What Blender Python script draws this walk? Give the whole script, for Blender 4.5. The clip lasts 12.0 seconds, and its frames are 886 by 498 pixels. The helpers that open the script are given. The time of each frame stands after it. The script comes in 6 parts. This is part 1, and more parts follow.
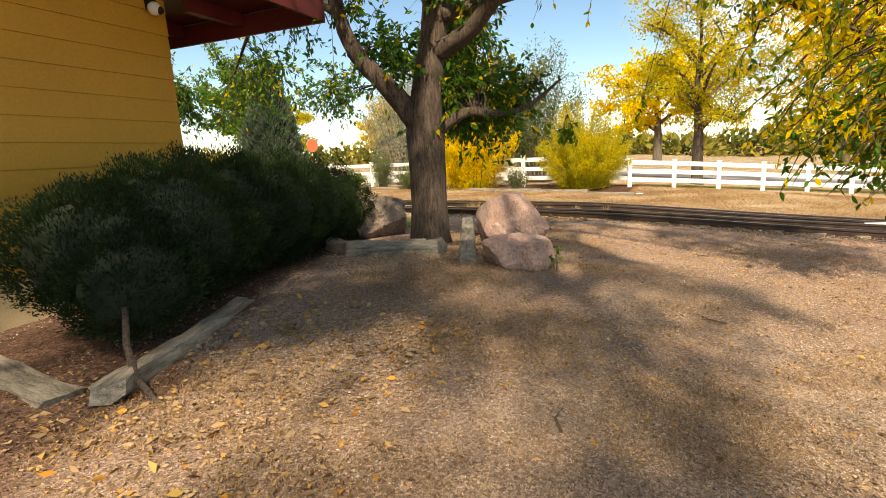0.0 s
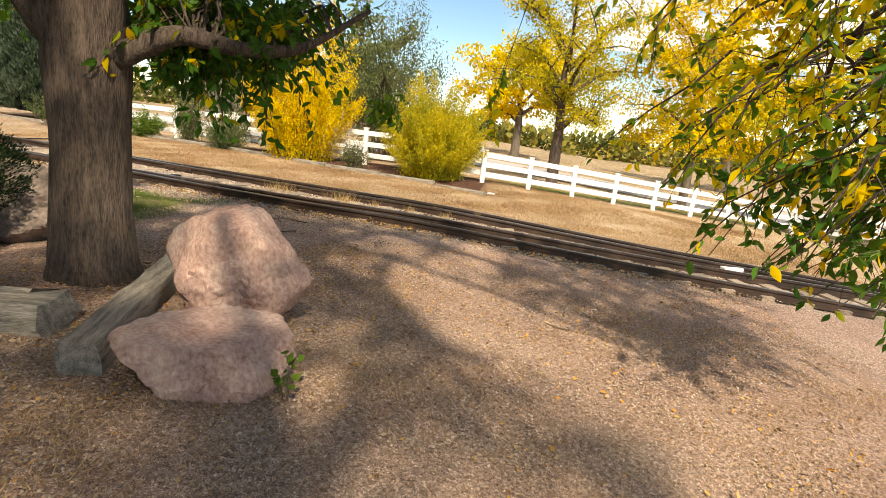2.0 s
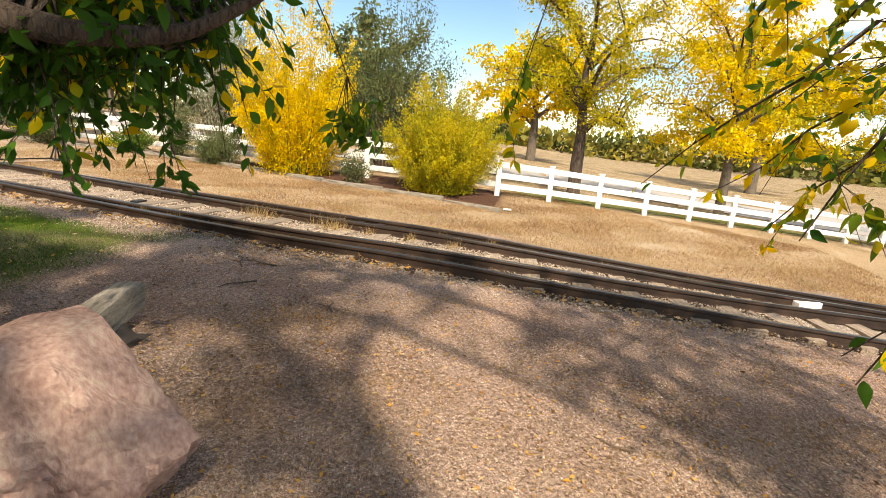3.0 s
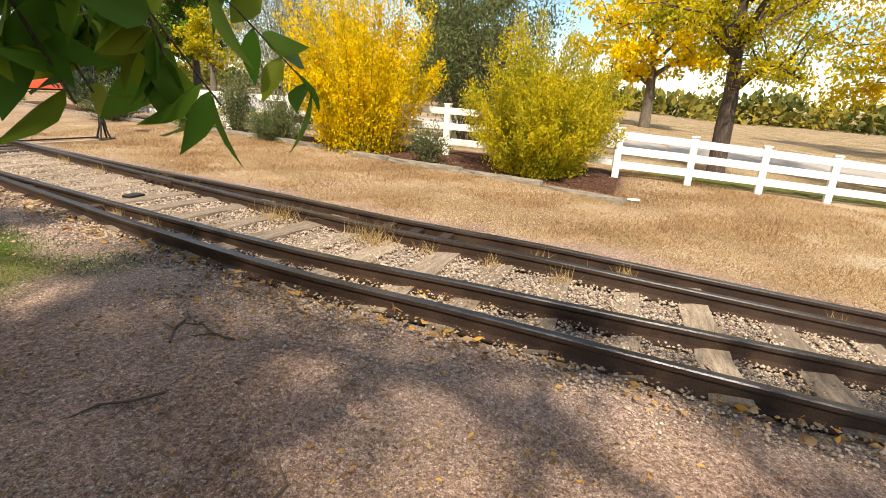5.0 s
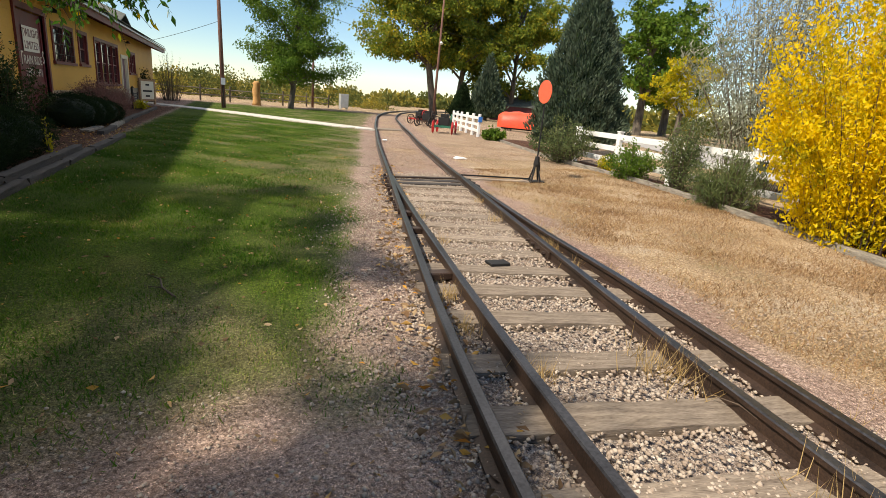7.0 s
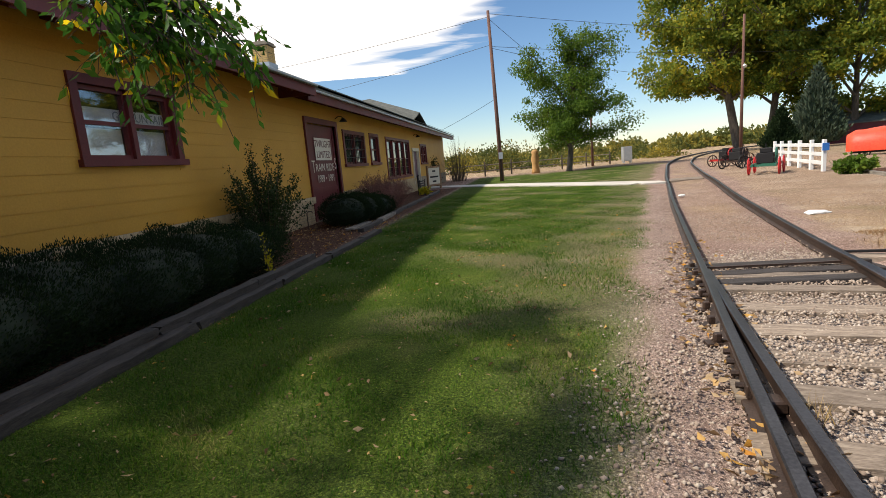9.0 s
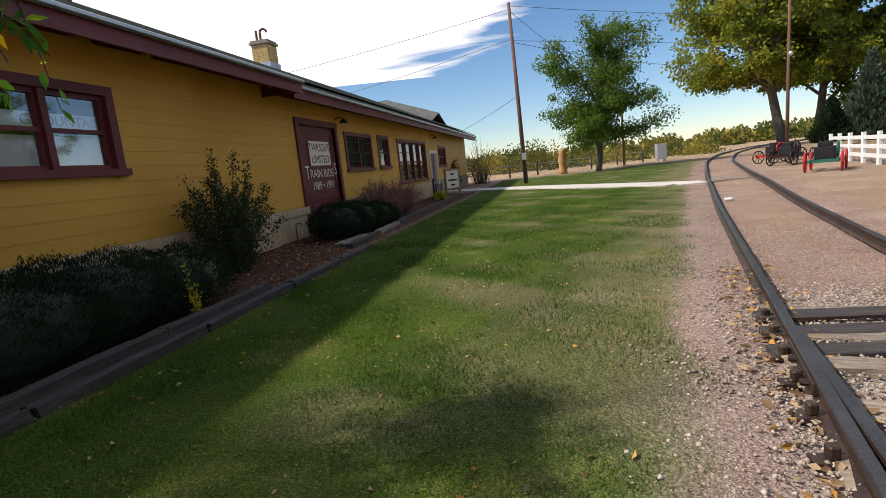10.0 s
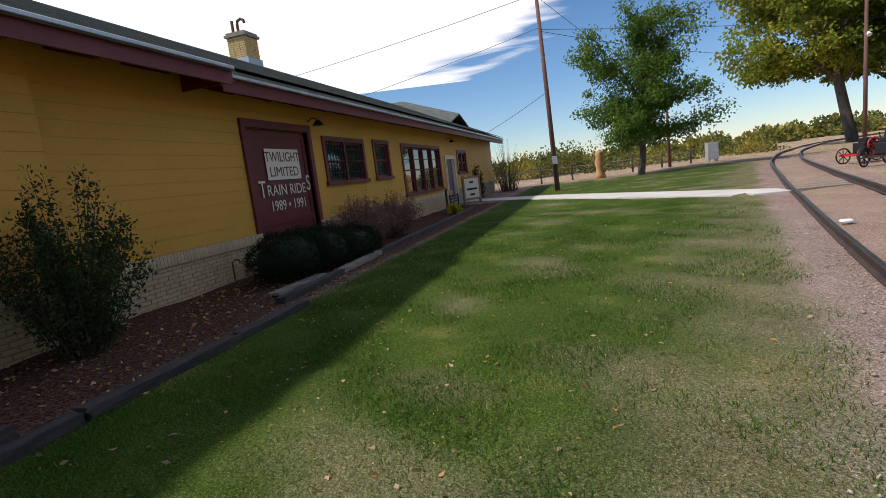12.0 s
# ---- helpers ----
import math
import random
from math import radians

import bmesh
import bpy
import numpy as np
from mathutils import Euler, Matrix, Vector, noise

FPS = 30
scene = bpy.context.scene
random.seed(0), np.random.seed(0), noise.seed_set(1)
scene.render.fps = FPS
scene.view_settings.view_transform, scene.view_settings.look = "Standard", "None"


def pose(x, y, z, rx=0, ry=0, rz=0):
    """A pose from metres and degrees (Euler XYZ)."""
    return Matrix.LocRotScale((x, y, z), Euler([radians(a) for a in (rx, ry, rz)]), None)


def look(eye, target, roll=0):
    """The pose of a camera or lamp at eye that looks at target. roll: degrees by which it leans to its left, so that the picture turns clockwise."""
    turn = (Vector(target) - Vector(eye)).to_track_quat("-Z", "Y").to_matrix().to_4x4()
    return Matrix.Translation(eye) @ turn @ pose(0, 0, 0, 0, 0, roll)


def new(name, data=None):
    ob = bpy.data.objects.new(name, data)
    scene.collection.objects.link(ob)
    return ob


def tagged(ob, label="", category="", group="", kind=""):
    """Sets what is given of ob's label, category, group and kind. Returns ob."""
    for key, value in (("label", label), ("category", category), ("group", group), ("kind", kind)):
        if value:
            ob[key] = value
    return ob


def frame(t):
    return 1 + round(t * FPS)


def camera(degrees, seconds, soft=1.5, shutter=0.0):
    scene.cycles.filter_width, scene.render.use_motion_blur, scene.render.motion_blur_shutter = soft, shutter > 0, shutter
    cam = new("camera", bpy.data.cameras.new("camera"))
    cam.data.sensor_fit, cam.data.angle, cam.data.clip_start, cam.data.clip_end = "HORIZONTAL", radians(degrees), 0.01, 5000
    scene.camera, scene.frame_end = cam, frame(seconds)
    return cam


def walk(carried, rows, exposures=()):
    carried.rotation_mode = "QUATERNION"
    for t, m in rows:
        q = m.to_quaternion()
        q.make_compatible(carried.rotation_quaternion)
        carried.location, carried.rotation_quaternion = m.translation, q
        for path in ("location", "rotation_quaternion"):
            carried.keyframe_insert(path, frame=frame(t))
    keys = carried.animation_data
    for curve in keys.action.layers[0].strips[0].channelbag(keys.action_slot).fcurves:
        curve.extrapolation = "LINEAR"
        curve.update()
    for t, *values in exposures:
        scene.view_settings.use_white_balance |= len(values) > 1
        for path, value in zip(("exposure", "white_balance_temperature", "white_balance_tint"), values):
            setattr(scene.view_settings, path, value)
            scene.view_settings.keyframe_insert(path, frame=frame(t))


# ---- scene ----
cam = camera(81.8, 12.0, 0.6)
# seconds, x, y, z, yaw, pitch, lean
PATH = [
    (0.0, 0.411, -8.350, 1.391, -66.65, -10.35, -2.72),
    (0.5, 1.217, -8.432, 1.453, -76.19, -11.93, -0.14),
    (1.0, 2.074, -8.426, 1.507, -85.06, -12.29, 3.34),
    (1.5, 2.865, -8.410, 1.468, -87.55, -12.73, 6.02),
    (2.0, 3.701, -8.315, 1.542, -82.91, -13.41, 6.31),
    (2.5, 4.492, -8.287, 1.509, -82.17, -12.82, 5.52),
    (3.0, 5.345, -8.181, 1.66, -81.05, -13.2, 4.87),
    (5.0, 8.270, -7.613, 1.537, -70.47, -17.28, 3.06),
    (5.5, 9.011, -7.545, 1.463, -63.59, -16.92, 3.01),
    (6.0, 9.653, -7.193, 1.533, -53.76, -16.42, 4.03),
    (6.5, 10.166, -6.759, 1.523, -39.93, -16.40, 5.05),
    (7.0, 10.494, -6.031, 1.527, -23.32, -15.65, 5.22),
    (7.5, 10.728, -5.238, 1.462, -10.04, -12.85, 2.31),
    (9.5, 11.594, -1.372, 1.520, 11.18, -9.01, -5.75),
    (10.0, 11.752, -0.427, 1.495, 12.48, -8.84, -5.96),
    (10.5, 11.879, 0.483, 1.548, 14.65, -8.10, -6.73),
    (11.0, 11.869, 1.512, 1.522, 16.72, -7.82, -7.03),
    (11.5, 11.912, 2.430, 1.577, 16.68, -7.81, -7.11),
    (12.0, 11.947, 3.416, 1.577, 16.56, -7.93, -6.99),
]


def stand(x, y, z, yaw, pitch, lean):
    return pose(x, y, z, 0, 0, yaw) @ pose(0, 0, 0, 90 + pitch) @ pose(0, 0, 0, 0, 0, lean)


walk(cam, [(t, stand(*p)) for t, *p in PATH], [(0, 0.75, 9100, 10), (2.5, 0.7, 8300, 10), (5.5, 0.6, 7900, 10), (7.5, 0.3, 7300, 10), (9.5, 0.15, 6900, 13), (12, -0.1, 6300, 14)])

# ---- light ----
SUN_EL, SUN_AZ = 47.0, 248.0
sun = new("sun", bpy.data.lights.new("sun", "SUN"))
sun.data.energy, sun.data.angle, sun.data.color = 4.8, radians(2.0), (1.0, 0.95, 0.87)
sd = Vector((math.sin(radians(SUN_AZ)) * math.cos(radians(SUN_EL)), math.cos(radians(SUN_AZ)) * math.cos(radians(SUN_EL)), math.sin(radians(SUN_EL))))
sun.matrix_world = look(sd * 50, (0, 0, 0))
world = bpy.data.worlds.new("sky")
world.use_nodes = True
scene.world = world
wn = world.node_tree.nodes
sky = wn.new("ShaderNodeTexSky")
sky.sky_type, sky.sun_disc = "NISHITA", False
sky.sun_elevation, sky.sun_rotation = radians(SUN_EL), radians(SUN_AZ)
sky.air_density, sky.dust_density, sky.ozone_density = 1.0, 0.0, 5.0
hs = wn.new("ShaderNodeHueSaturation")
hs.inputs["Saturation"].default_value = 1.1
world.node_tree.links.new(sky.outputs[0], hs.inputs["Color"])
world.node_tree.links.new(hs.outputs[0], wn["Background"].inputs[0])
wn["Background"].inputs[1].default_value = 0.125

# ---- materials ----
def nodes_of(name):
    m = bpy.data.materials.new(name)
    m.use_nodes = True
    nt = m.node_tree
    return m, nt.nodes, nt.links, nt.nodes["Principled BSDF"]


def ramp(n, stops):
    r = n.new("ShaderNodeValToRGB")
    e = r.color_ramp.elements
    while len(e) < len(stops):
        e.new(0.5)
    for k, (p, c) in enumerate(stops):
        e[k].position, e[k].color = p, (*c, 1)
    return r


def mottled(name, c1, c2, scale=3.0, fine=60.0, rough=0.8, bump=0.3, metal=0.0, stretch=(1, 1, 1), c3=None, spread=0.0, dist=0.01):
    """Two colours mixed by broad and fine noise, with relief; c3: a third colour in stains; spread: brightness by object."""
    m, n, l, p = nodes_of(name)
    tc, mp = n.new("ShaderNodeTexCoord"), n.new("ShaderNodeMapping")
    mp.inputs["Scale"].default_value = stretch
    l.new(tc.outputs["Object"], mp.inputs[0])
    a, b = n.new("ShaderNodeTexNoise"), n.new("ShaderNodeTexNoise")
    for t, s, d in ((a, scale, 4), (b, fine, 3)):
        t.inputs["Scale"].default_value, t.inputs["Detail"].default_value = s, d
        l.new(mp.outputs[0], t.inputs[0])
    mix = n.new("ShaderNodeMath")
    mix.operation = "MULTIPLY_ADD"
    mix.inputs[1].default_value = 0.45
    l.new(b.outputs[0], mix.inputs[0])
    half = n.new("ShaderNodeMath")
    half.operation = "MULTIPLY"
    half.inputs[1].default_value = 0.55
    l.new(a.outputs[0], half.inputs[0])
    l.new(half.outputs[0], mix.inputs[2])
    r = ramp(n, [(0.36, c1), (0.64, c2)] if c3 is None else [(0.34, c1), (0.55, c2), (0.68, c3)])
    l.new(mix.outputs[0], r.inputs[0])
    out = r.outputs[0]
    if spread:
        oi, hs = n.new("ShaderNodeObjectInfo"), n.new("ShaderNodeHueSaturation")
        mr = n.new("ShaderNodeMapRange")
        mr.inputs[3].default_value, mr.inputs[4].default_value = 1 - spread, 1 + spread
        l.new(oi.outputs["Random"], mr.inputs[0])
        l.new(mr.outputs[0], hs.inputs["Value"])
        l.new(out, hs.inputs["Color"])
        out = hs.outputs[0]
    l.new(out, p.inputs["Base Color"])
    p.inputs["Roughness"].default_value, p.inputs["Metallic"].default_value = rough, metal
    if bump:
        bp = n.new("ShaderNodeBump")
        bp.inputs["Strength"].default_value, bp.inputs["Distance"].default_value = bump, dist
        l.new(mix.outputs[0], bp.inputs["Height"])
        l.new(bp.outputs[0], p.inputs["Normal"])
    return m


def leafy(name, stops, rough=0.5, glow=0.35, patch=0.5, patch_scale=0.8):
    """Leaves: colour by piece and by patches of the crown; light shines through."""
    m, n, l, p = nodes_of(name)
    g, tc, t = n.new("ShaderNodeNewGeometry"), n.new("ShaderNodeTexCoord"), n.new("ShaderNodeTexNoise")
    t.inputs["Scale"].default_value = patch_scale
    l.new(tc.outputs["Object"], t.inputs[0])
    mr = n.new("ShaderNodeMapRange")
    mr.inputs[1].default_value, mr.inputs[2].default_value = 0.32, 0.68
    l.new(t.outputs[0], mr.inputs[0])
    mix = n.new("ShaderNodeMix")
    mix.inputs[0].default_value = patch
    l.new(g.outputs["Random Per Island"], mix.inputs[2])
    l.new(mr.outputs[0], mix.inputs[3])
    r = ramp(n, stops)
    l.new(mix.outputs[0], r.inputs[0])
    l.new(r.outputs[0], p.inputs["Base Color"])
    p.inputs["Roughness"].default_value, p.inputs["Specular IOR Level"].default_value = rough, 0.14
    tr, ms = n.new("ShaderNodeBsdfTranslucent"), n.new("ShaderNodeMixShader")
    l.new(r.outputs[0], tr.inputs[0])
    ms.inputs[0].default_value = glow
    l.new(p.outputs[0], ms.inputs[1])
    l.new(tr.outputs[0], ms.inputs[2])
    l.new(ms.outputs[0], n["Material Output"].inputs[0])
    return m


def plain(name, c, rough=0.6, metal=0.0):
    m, n, l, p = nodes_of(name)
    p.inputs["Base Color"].default_value = (*c, 1)
    p.inputs["Roughness"].default_value, p.inputs["Metallic"].default_value = rough, metal
    return m


M = {
    "yellow": mottled("yellow_paint", (0.53, 0.275, 0.032), (0.63, 0.34, 0.045), 0.6, 35, 0.6, 0.12),
    "maroon": mottled("maroon_paint", (0.10, 0.012, 0.014), (0.15, 0.02, 0.022), 1.5, 40, 0.5, 0.1),
    "brick": mottled("buff_brick", (0.44, 0.33, 0.19), (0.58, 0.46, 0.29), 4, 60, 0.85, 0.4, spread=0.12),
    "mortar": mottled("mortar", (0.20, 0.17, 0.13), (0.30, 0.26, 0.20), 5, 90, 0.9, 0.4),
    "shingle": mottled("roof_shingles", (0.075, 0.085, 0.072), (0.17, 0.175, 0.15), 2.5, 40, 0.9, 0.4),
    "white": mottled("white_paint", (0.74, 0.74, 0.72), (0.84, 0.84, 0.82), 2, 30, 0.45, 0.05),
    "rail": mottled("rusty_rail", (0.022, 0.014, 0.011), (0.075, 0.045, 0.032), 3, 80, 0.55, 0.3, 0.35),
    "railtop": mottled("worn_rail_head", (0.03, 0.03, 0.036), (0.09, 0.09, 0.10), 2, 50, 0.33, 0.1, 0.8),
    "tie": mottled("weathered_tie", (0.13, 0.095, 0.07), (0.36, 0.29, 0.22), 3, 22, 0.9, 0.8, stretch=(1.0, 9, 9), spread=0.25),
    "log": mottled("grey_weathered_timber", (0.085, 0.075, 0.06), (0.36, 0.32, 0.265), 2.5, 16, 0.9, 0.9, stretch=(1.2, 10, 10)),
    "darktimber": mottled("dark_treated_timber", (0.018, 0.015, 0.014), (0.065, 0.055, 0.05), 3, 20, 0.9, 0.8, stretch=(1.2, 10, 10)),
    "bark": mottled("ridged_bark", (0.022, 0.016, 0.012), (0.13, 0.092, 0.07), 11, 40, 0.95, 1.0, stretch=(3.2, 3.2, 0.55), dist=0.03),
    "farbark": mottled("grey_bark", (0.05, 0.04, 0.03), (0.16, 0.13, 0.10), 3, 20, 0.95, 0.6, stretch=(2, 2, 0.5)),
    "rock": mottled("pink_granite", (0.25, 0.135, 0.11), (0.50, 0.33, 0.27), 4.0, 45, 0.92, 1.0, c3=(0.60, 0.48, 0.38), dist=0.022, stretch=(1.6, 1.0, 0.7)),
    "greyrock": mottled("grey_rock", (0.13, 0.095, 0.08), (0.32, 0.26, 0.22), 2.6, 30, 0.85, 0.8, dist=0.03),
    "concrete": mottled("concrete", (0.48, 0.44, 0.38), (0.62, 0.58, 0.52), 0.8, 60, 0.85, 0.2),
    "asphalt": mottled("pale_road", (0.30, 0.28, 0.26), (0.40, 0.37, 0.34), 0.4, 60, 0.9, 0.1),
    "pole": mottled("brown_pole", (0.10, 0.045, 0.03), (0.20, 0.10, 0.07), 2, 20, 0.85, 0.4, stretch=(3, 3, 0.4)),
    "black": plain("black_iron", (0.015, 0.014, 0.014), 0.6, 0.3),
    "orange": mottled("orange_red_enamel", (0.75, 0.10, 0.05), (0.82, 0.14, 0.07), 2, 30, 0.4, 0.05),
    "redtarp": mottled("red_tarpaulin", (0.72, 0.055, 0.02), (0.85, 0.09, 0.035), 1.5, 12, 0.5, 0.4, dist=0.05),
    "green_iron": plain("green_paint", (0.02, 0.13, 0.08), 0.5),
    "red_iron": plain("red_paint", (0.5, 0.02, 0.02), 0.5),
    "galv": mottled("galvanised_steel", (0.40, 0.42, 0.44), (0.55, 0.57, 0.58), 3, 40, 0.4, 0.05, 0.6),
    "blind": mottled("pale_blind", (0.55, 0.58, 0.62), (0.68, 0.70, 0.72), 2, 30, 0.7, 0.05),
    # near black for the unlit rooms, and for the notice board's lettering bars
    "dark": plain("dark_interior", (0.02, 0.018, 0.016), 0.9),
    "letters": plain("cream_lettering", (0.72, 0.66, 0.56), 0.6),
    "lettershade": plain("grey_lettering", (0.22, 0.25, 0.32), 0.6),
    "sign": mottled("cream_board", (0.60, 0.55, 0.42), (0.68, 0.62, 0.50), 2, 40, 0.6, 0.05),
    "wood": mottled("brown_wood", (0.20, 0.11, 0.055), (0.36, 0.22, 0.12), 3, 25, 0.75, 0.4, stretch=(1, 6, 6)),
    "carved": mottled("carved_wood", (0.35, 0.17, 0.05), (0.55, 0.32, 0.12), 3, 25, 0.75, 0.4),
    "twig": plain("dead_twig", (0.10, 0.07, 0.05), 0.9),
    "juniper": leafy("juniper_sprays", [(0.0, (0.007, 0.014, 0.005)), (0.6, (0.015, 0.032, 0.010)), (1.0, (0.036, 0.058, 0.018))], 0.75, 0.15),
    "cypress": leafy("cypress_sprays", [(0.0, (0.035, 0.06, 0.035)), (0.6, (0.075, 0.105, 0.065)), (1.0, (0.13, 0.16, 0.11))], 0.7, 0.15),
    "ash": leafy("ash_leaves", [(0.0, (0.05, 0.14, 0.012)), (0.3, (0.17, 0.28, 0.02)), (0.45, (0.48, 0.46, 0.025)), (0.6, (0.80, 0.58, 0.02)), (1.0, (0.88, 0.50, 0.015))], 0.45, 0.62, 0.5, 0.8),
    "ashgreen": leafy("green_ash_leaves", [(0.0, (0.03, 0.10, 0.015)), (0.7, (0.075, 0.19, 0.022)), (1.0, (0.22, 0.28, 0.025))], 0.45, 0.5),
    "yellowleaf": leafy("yellow_leaves", [(0.0, (0.20, 0.24, 0.02)), (0.22, (0.50, 0.42, 0.018)), (0.5, (0.78, 0.56, 0.015)), (1.0, (0.88, 0.62, 0.02))], 0.5, 0.45, 0.55, 1.6),
    "olive": leafy("yellow_green_leaves", [(0.0, (0.16, 0.20, 0.02)), (0.5, (0.46, 0.40, 0.02)), (1.0, (0.76, 0.54, 0.02))], 0.5, 0.4, 0.55, 1.4),
    "cotton": leafy("cottonwood_leaves", [(0.0, (0.08, 0.14, 0.02)), (0.5, (0.19, 0.24, 0.035)), (0.8, (0.40, 0.36, 0.04)), (1.0, (0.60, 0.44, 0.04))], 0.5, 0.5, 0.4, 0.25),
    "scrub": leafy("autumn_scrub", [(0.0, (0.05, 0.075, 0.02)), (0.45, (0.13, 0.14, 0.035)), (0.75, (0.34, 0.27, 0.05)), (1.0, (0.50, 0.38, 0.05))], 0.6, 0.3, 0.65, 0.12),
    "green": leafy("green_leaves", [(0.0, (0.045, 0.10, 0.014)), (0.6, (0.12, 0.205, 0.026)), (1.0, (0.23, 0.29, 0.04))], 0.5, 0.45),
    "silver": leafy("silver_leaves", [(0.0, (0.14, 0.16, 0.09)), (0.5, (0.30, 0.31, 0.22)), (1.0, (0.48, 0.48, 0.38))], 0.5, 0.35),
    "brownleaf": leafy("reddish_brown_leaves", [(0.0, (0.12, 0.05, 0.04)), (0.6, (0.30, 0.14, 0.12)), (1.0, (0.36, 0.22, 0.14))], 0.7, 0.25),
    "roseleaf": leafy("dark_rose_leaves", [(0.0, (0.018, 0.035, 0.012)), (0.7, (0.045, 0.075, 0.022)), (1.0, (0.11, 0.10, 0.035))], 0.5, 0.25),
    "shrub": leafy("dull_green_leaves", [(0.0, (0.05, 0.08, 0.03)), (0.6, (0.13, 0.16, 0.06)), (1.0, (0.25, 0.22, 0.10))], 0.6, 0.3),
    "fallen": leafy("fallen_leaves", [(0.0, (0.13, 0.07, 0.035)), (0.4, (0.30, 0.19, 0.10)), (0.7, (0.46, 0.33, 0.19)), (0.88, (0.55, 0.30, 0.06)), (0.96, (0.55, 0.22, 0.04)), (1.0, (0.36, 0.38, 0.12))], 0.7, 0.15, 0.1),
    "lawnblade": leafy("lawn_blades", [(0.0, (0.020, 0.070, 0.004)), (0.5, (0.055, 0.14, 0.009)), (0.82, (0.14, 0.20, 0.022)), (1.0, (0.42, 0.35, 0.13))], 0.6, 0.3, 0.45, 0.9),
    "dryblade": leafy("dry_grass_blades", [(0.0, (0.13, 0.07, 0.035)), (0.5, (0.34, 0.20, 0.10)), (0.85, (0.52, 0.37, 0.20)), (1.0, (0.16, 0.18, 0.05))], 0.7, 0.25, 0.3),
    "stone": leafy("ballast_stones", [(0.0, (0.20, 0.145, 0.11)), (0.5, (0.38, 0.30, 0.235)), (0.9, (0.50, 0.42, 0.34)), (1.0, (0.58, 0.52, 0.45))], 0.85, 0.0, 0.15),
    "tuft": leafy("dry_tuft", [(0.0, (0.30, 0.20, 0.08)), (1.0, (0.62, 0.45, 0.22))], 0.7, 0.3, 0.1),
}
glass, gn, gl, gp = nodes_of("window_glass")
gp.inputs["Base Color"].default_value = (0.02, 0.025, 0.03, 1)
gp.inputs["Roughness"].default_value, gp.inputs["Specular IOR Level"].default_value = 0.03, 0.9
M["glass"] = glass
clear, n, l, p = nodes_of("clear_glass")
n.remove(p)
gg, tt, ms = n.new("ShaderNodeBsdfGlossy"), n.new("ShaderNodeBsdfTransparent"), n.new("ShaderNodeMixShader")
gg.inputs["Roughness"].default_value, ms.inputs[0].default_value = 0.03, 0.16
l.new(tt.outputs[0], ms.inputs[1])
l.new(gg.outputs[0], ms.inputs[2])
l.new(ms.outputs[0], n["Material Output"].inputs[0])
M["clear"] = clear


# ---- building helpers ----
def obj(name, bm, material, parent=None, smooth=False):
    me = bpy.data.meshes.new(name)
    bm.to_mesh(me)
    bm.free()
    for mm in material if isinstance(material, (list, tuple)) else (material,):
        me.materials.append(mm)
    if smooth:
        for f in me.polygons:
            f.use_smooth = True
    ob = new(name, me)
    if parent:
        ob.parent = parent
    return ob


def part(name, bm, material, parent, label="", smooth=False):
    ob = obj(name, bm, material, parent, smooth)
    if label:
        tagged(ob, label)
    return ob


def thing(name, m, label, category, group="", kind=""):
    ob = new(name)
    ob.empty_display_size = 0.1
    ob.matrix_basis = m
    return tagged(ob, label, category, group, kind)


def box(bm, x0, y0, z0, x1, y1, z1, bevel=0.0, m=None):
    vs = [bm.verts.new((x, y, z)) for z in (z0, z1) for x, y in ((x0, y0), (x1, y0), (x1, y1), (x0, y1))]
    fs = [bm.faces.new([vs[i] for i in q]) for q in ((3, 2, 1, 0), (4, 5, 6, 7), (0, 1, 5, 4), (1, 2, 6, 5), (2, 3, 7, 6), (3, 0, 4, 7))]
    if bevel:
        es = list({e for f in fs for e in f.edges})
        r = bmesh.ops.bevel(bm, geom=es, offset=bevel, segments=1, affect="EDGES")
        vs = list({v for f in r["faces"] for v in f.verts})
    if m is not None:
        bmesh.ops.transform(bm, matrix=m, verts=vs)
    return vs


def boxes(*rows, bevel=0.0):
    bm = bmesh.new()
    for r in rows:
        box(bm, *r, bevel=bevel)
    return bm


def tube(bm, pts, radii, sides=8, wobble=0.0, rnd=random):
    """A tapered tube along points."""
    pts = [Vector(p) for p in pts]
    rings = []
    up = Vector((0.123, 0.456, 0.881)).normalized()
    for i, p in enumerate(pts):
        d = (pts[min(i + 1, len(pts) - 1)] - pts[max(i - 1, 0)]).normalized()
        a = d.cross(up)
        if a.length < 0.05:
            a = d.cross(Vector((1, 0, 0)))
        a.normalize()
        b = d.cross(a)
        r = radii[i]
        ring = []
        for k in range(sides):
            w = 1 + wobble * (rnd.random() - 0.5)
            t = 2 * math.pi * k / sides
            ring.append(bm.verts.new(p + (a * math.cos(t) + b * math.sin(t)) * r * w))
        rings.append(ring)
    for r0, r1 in zip(rings, rings[1:]):
        for k in range(sides):
            bm.faces.new((r0[k], r0[(k + 1) % sides], r1[(k + 1) % sides], r1[k]))
    bm.faces.new(rings[0][::-1])
    bm.faces.new(rings[-1])


def spline(pts, n=8):
    """Smooth points through control points."""
    P = [Vector(p) for p in pts]
    P = [P[0] * 2 - P[1]] + P + [P[-1] * 2 - P[-2]]
    out = []
    for i in range(1, len(P) - 2):
        for k in range(n):
            t = k / n
            a, b, c, d = P[i - 1], P[i], P[i + 1], P[i + 2]
            out.append(0.5 * ((2 * b) + (c - a) * t + (2 * a - 5 * b + 4 * c - d) * t * t + (3 * b - a - 3 * c + d) * t ** 3))
    out.append(P[-2])
    return out


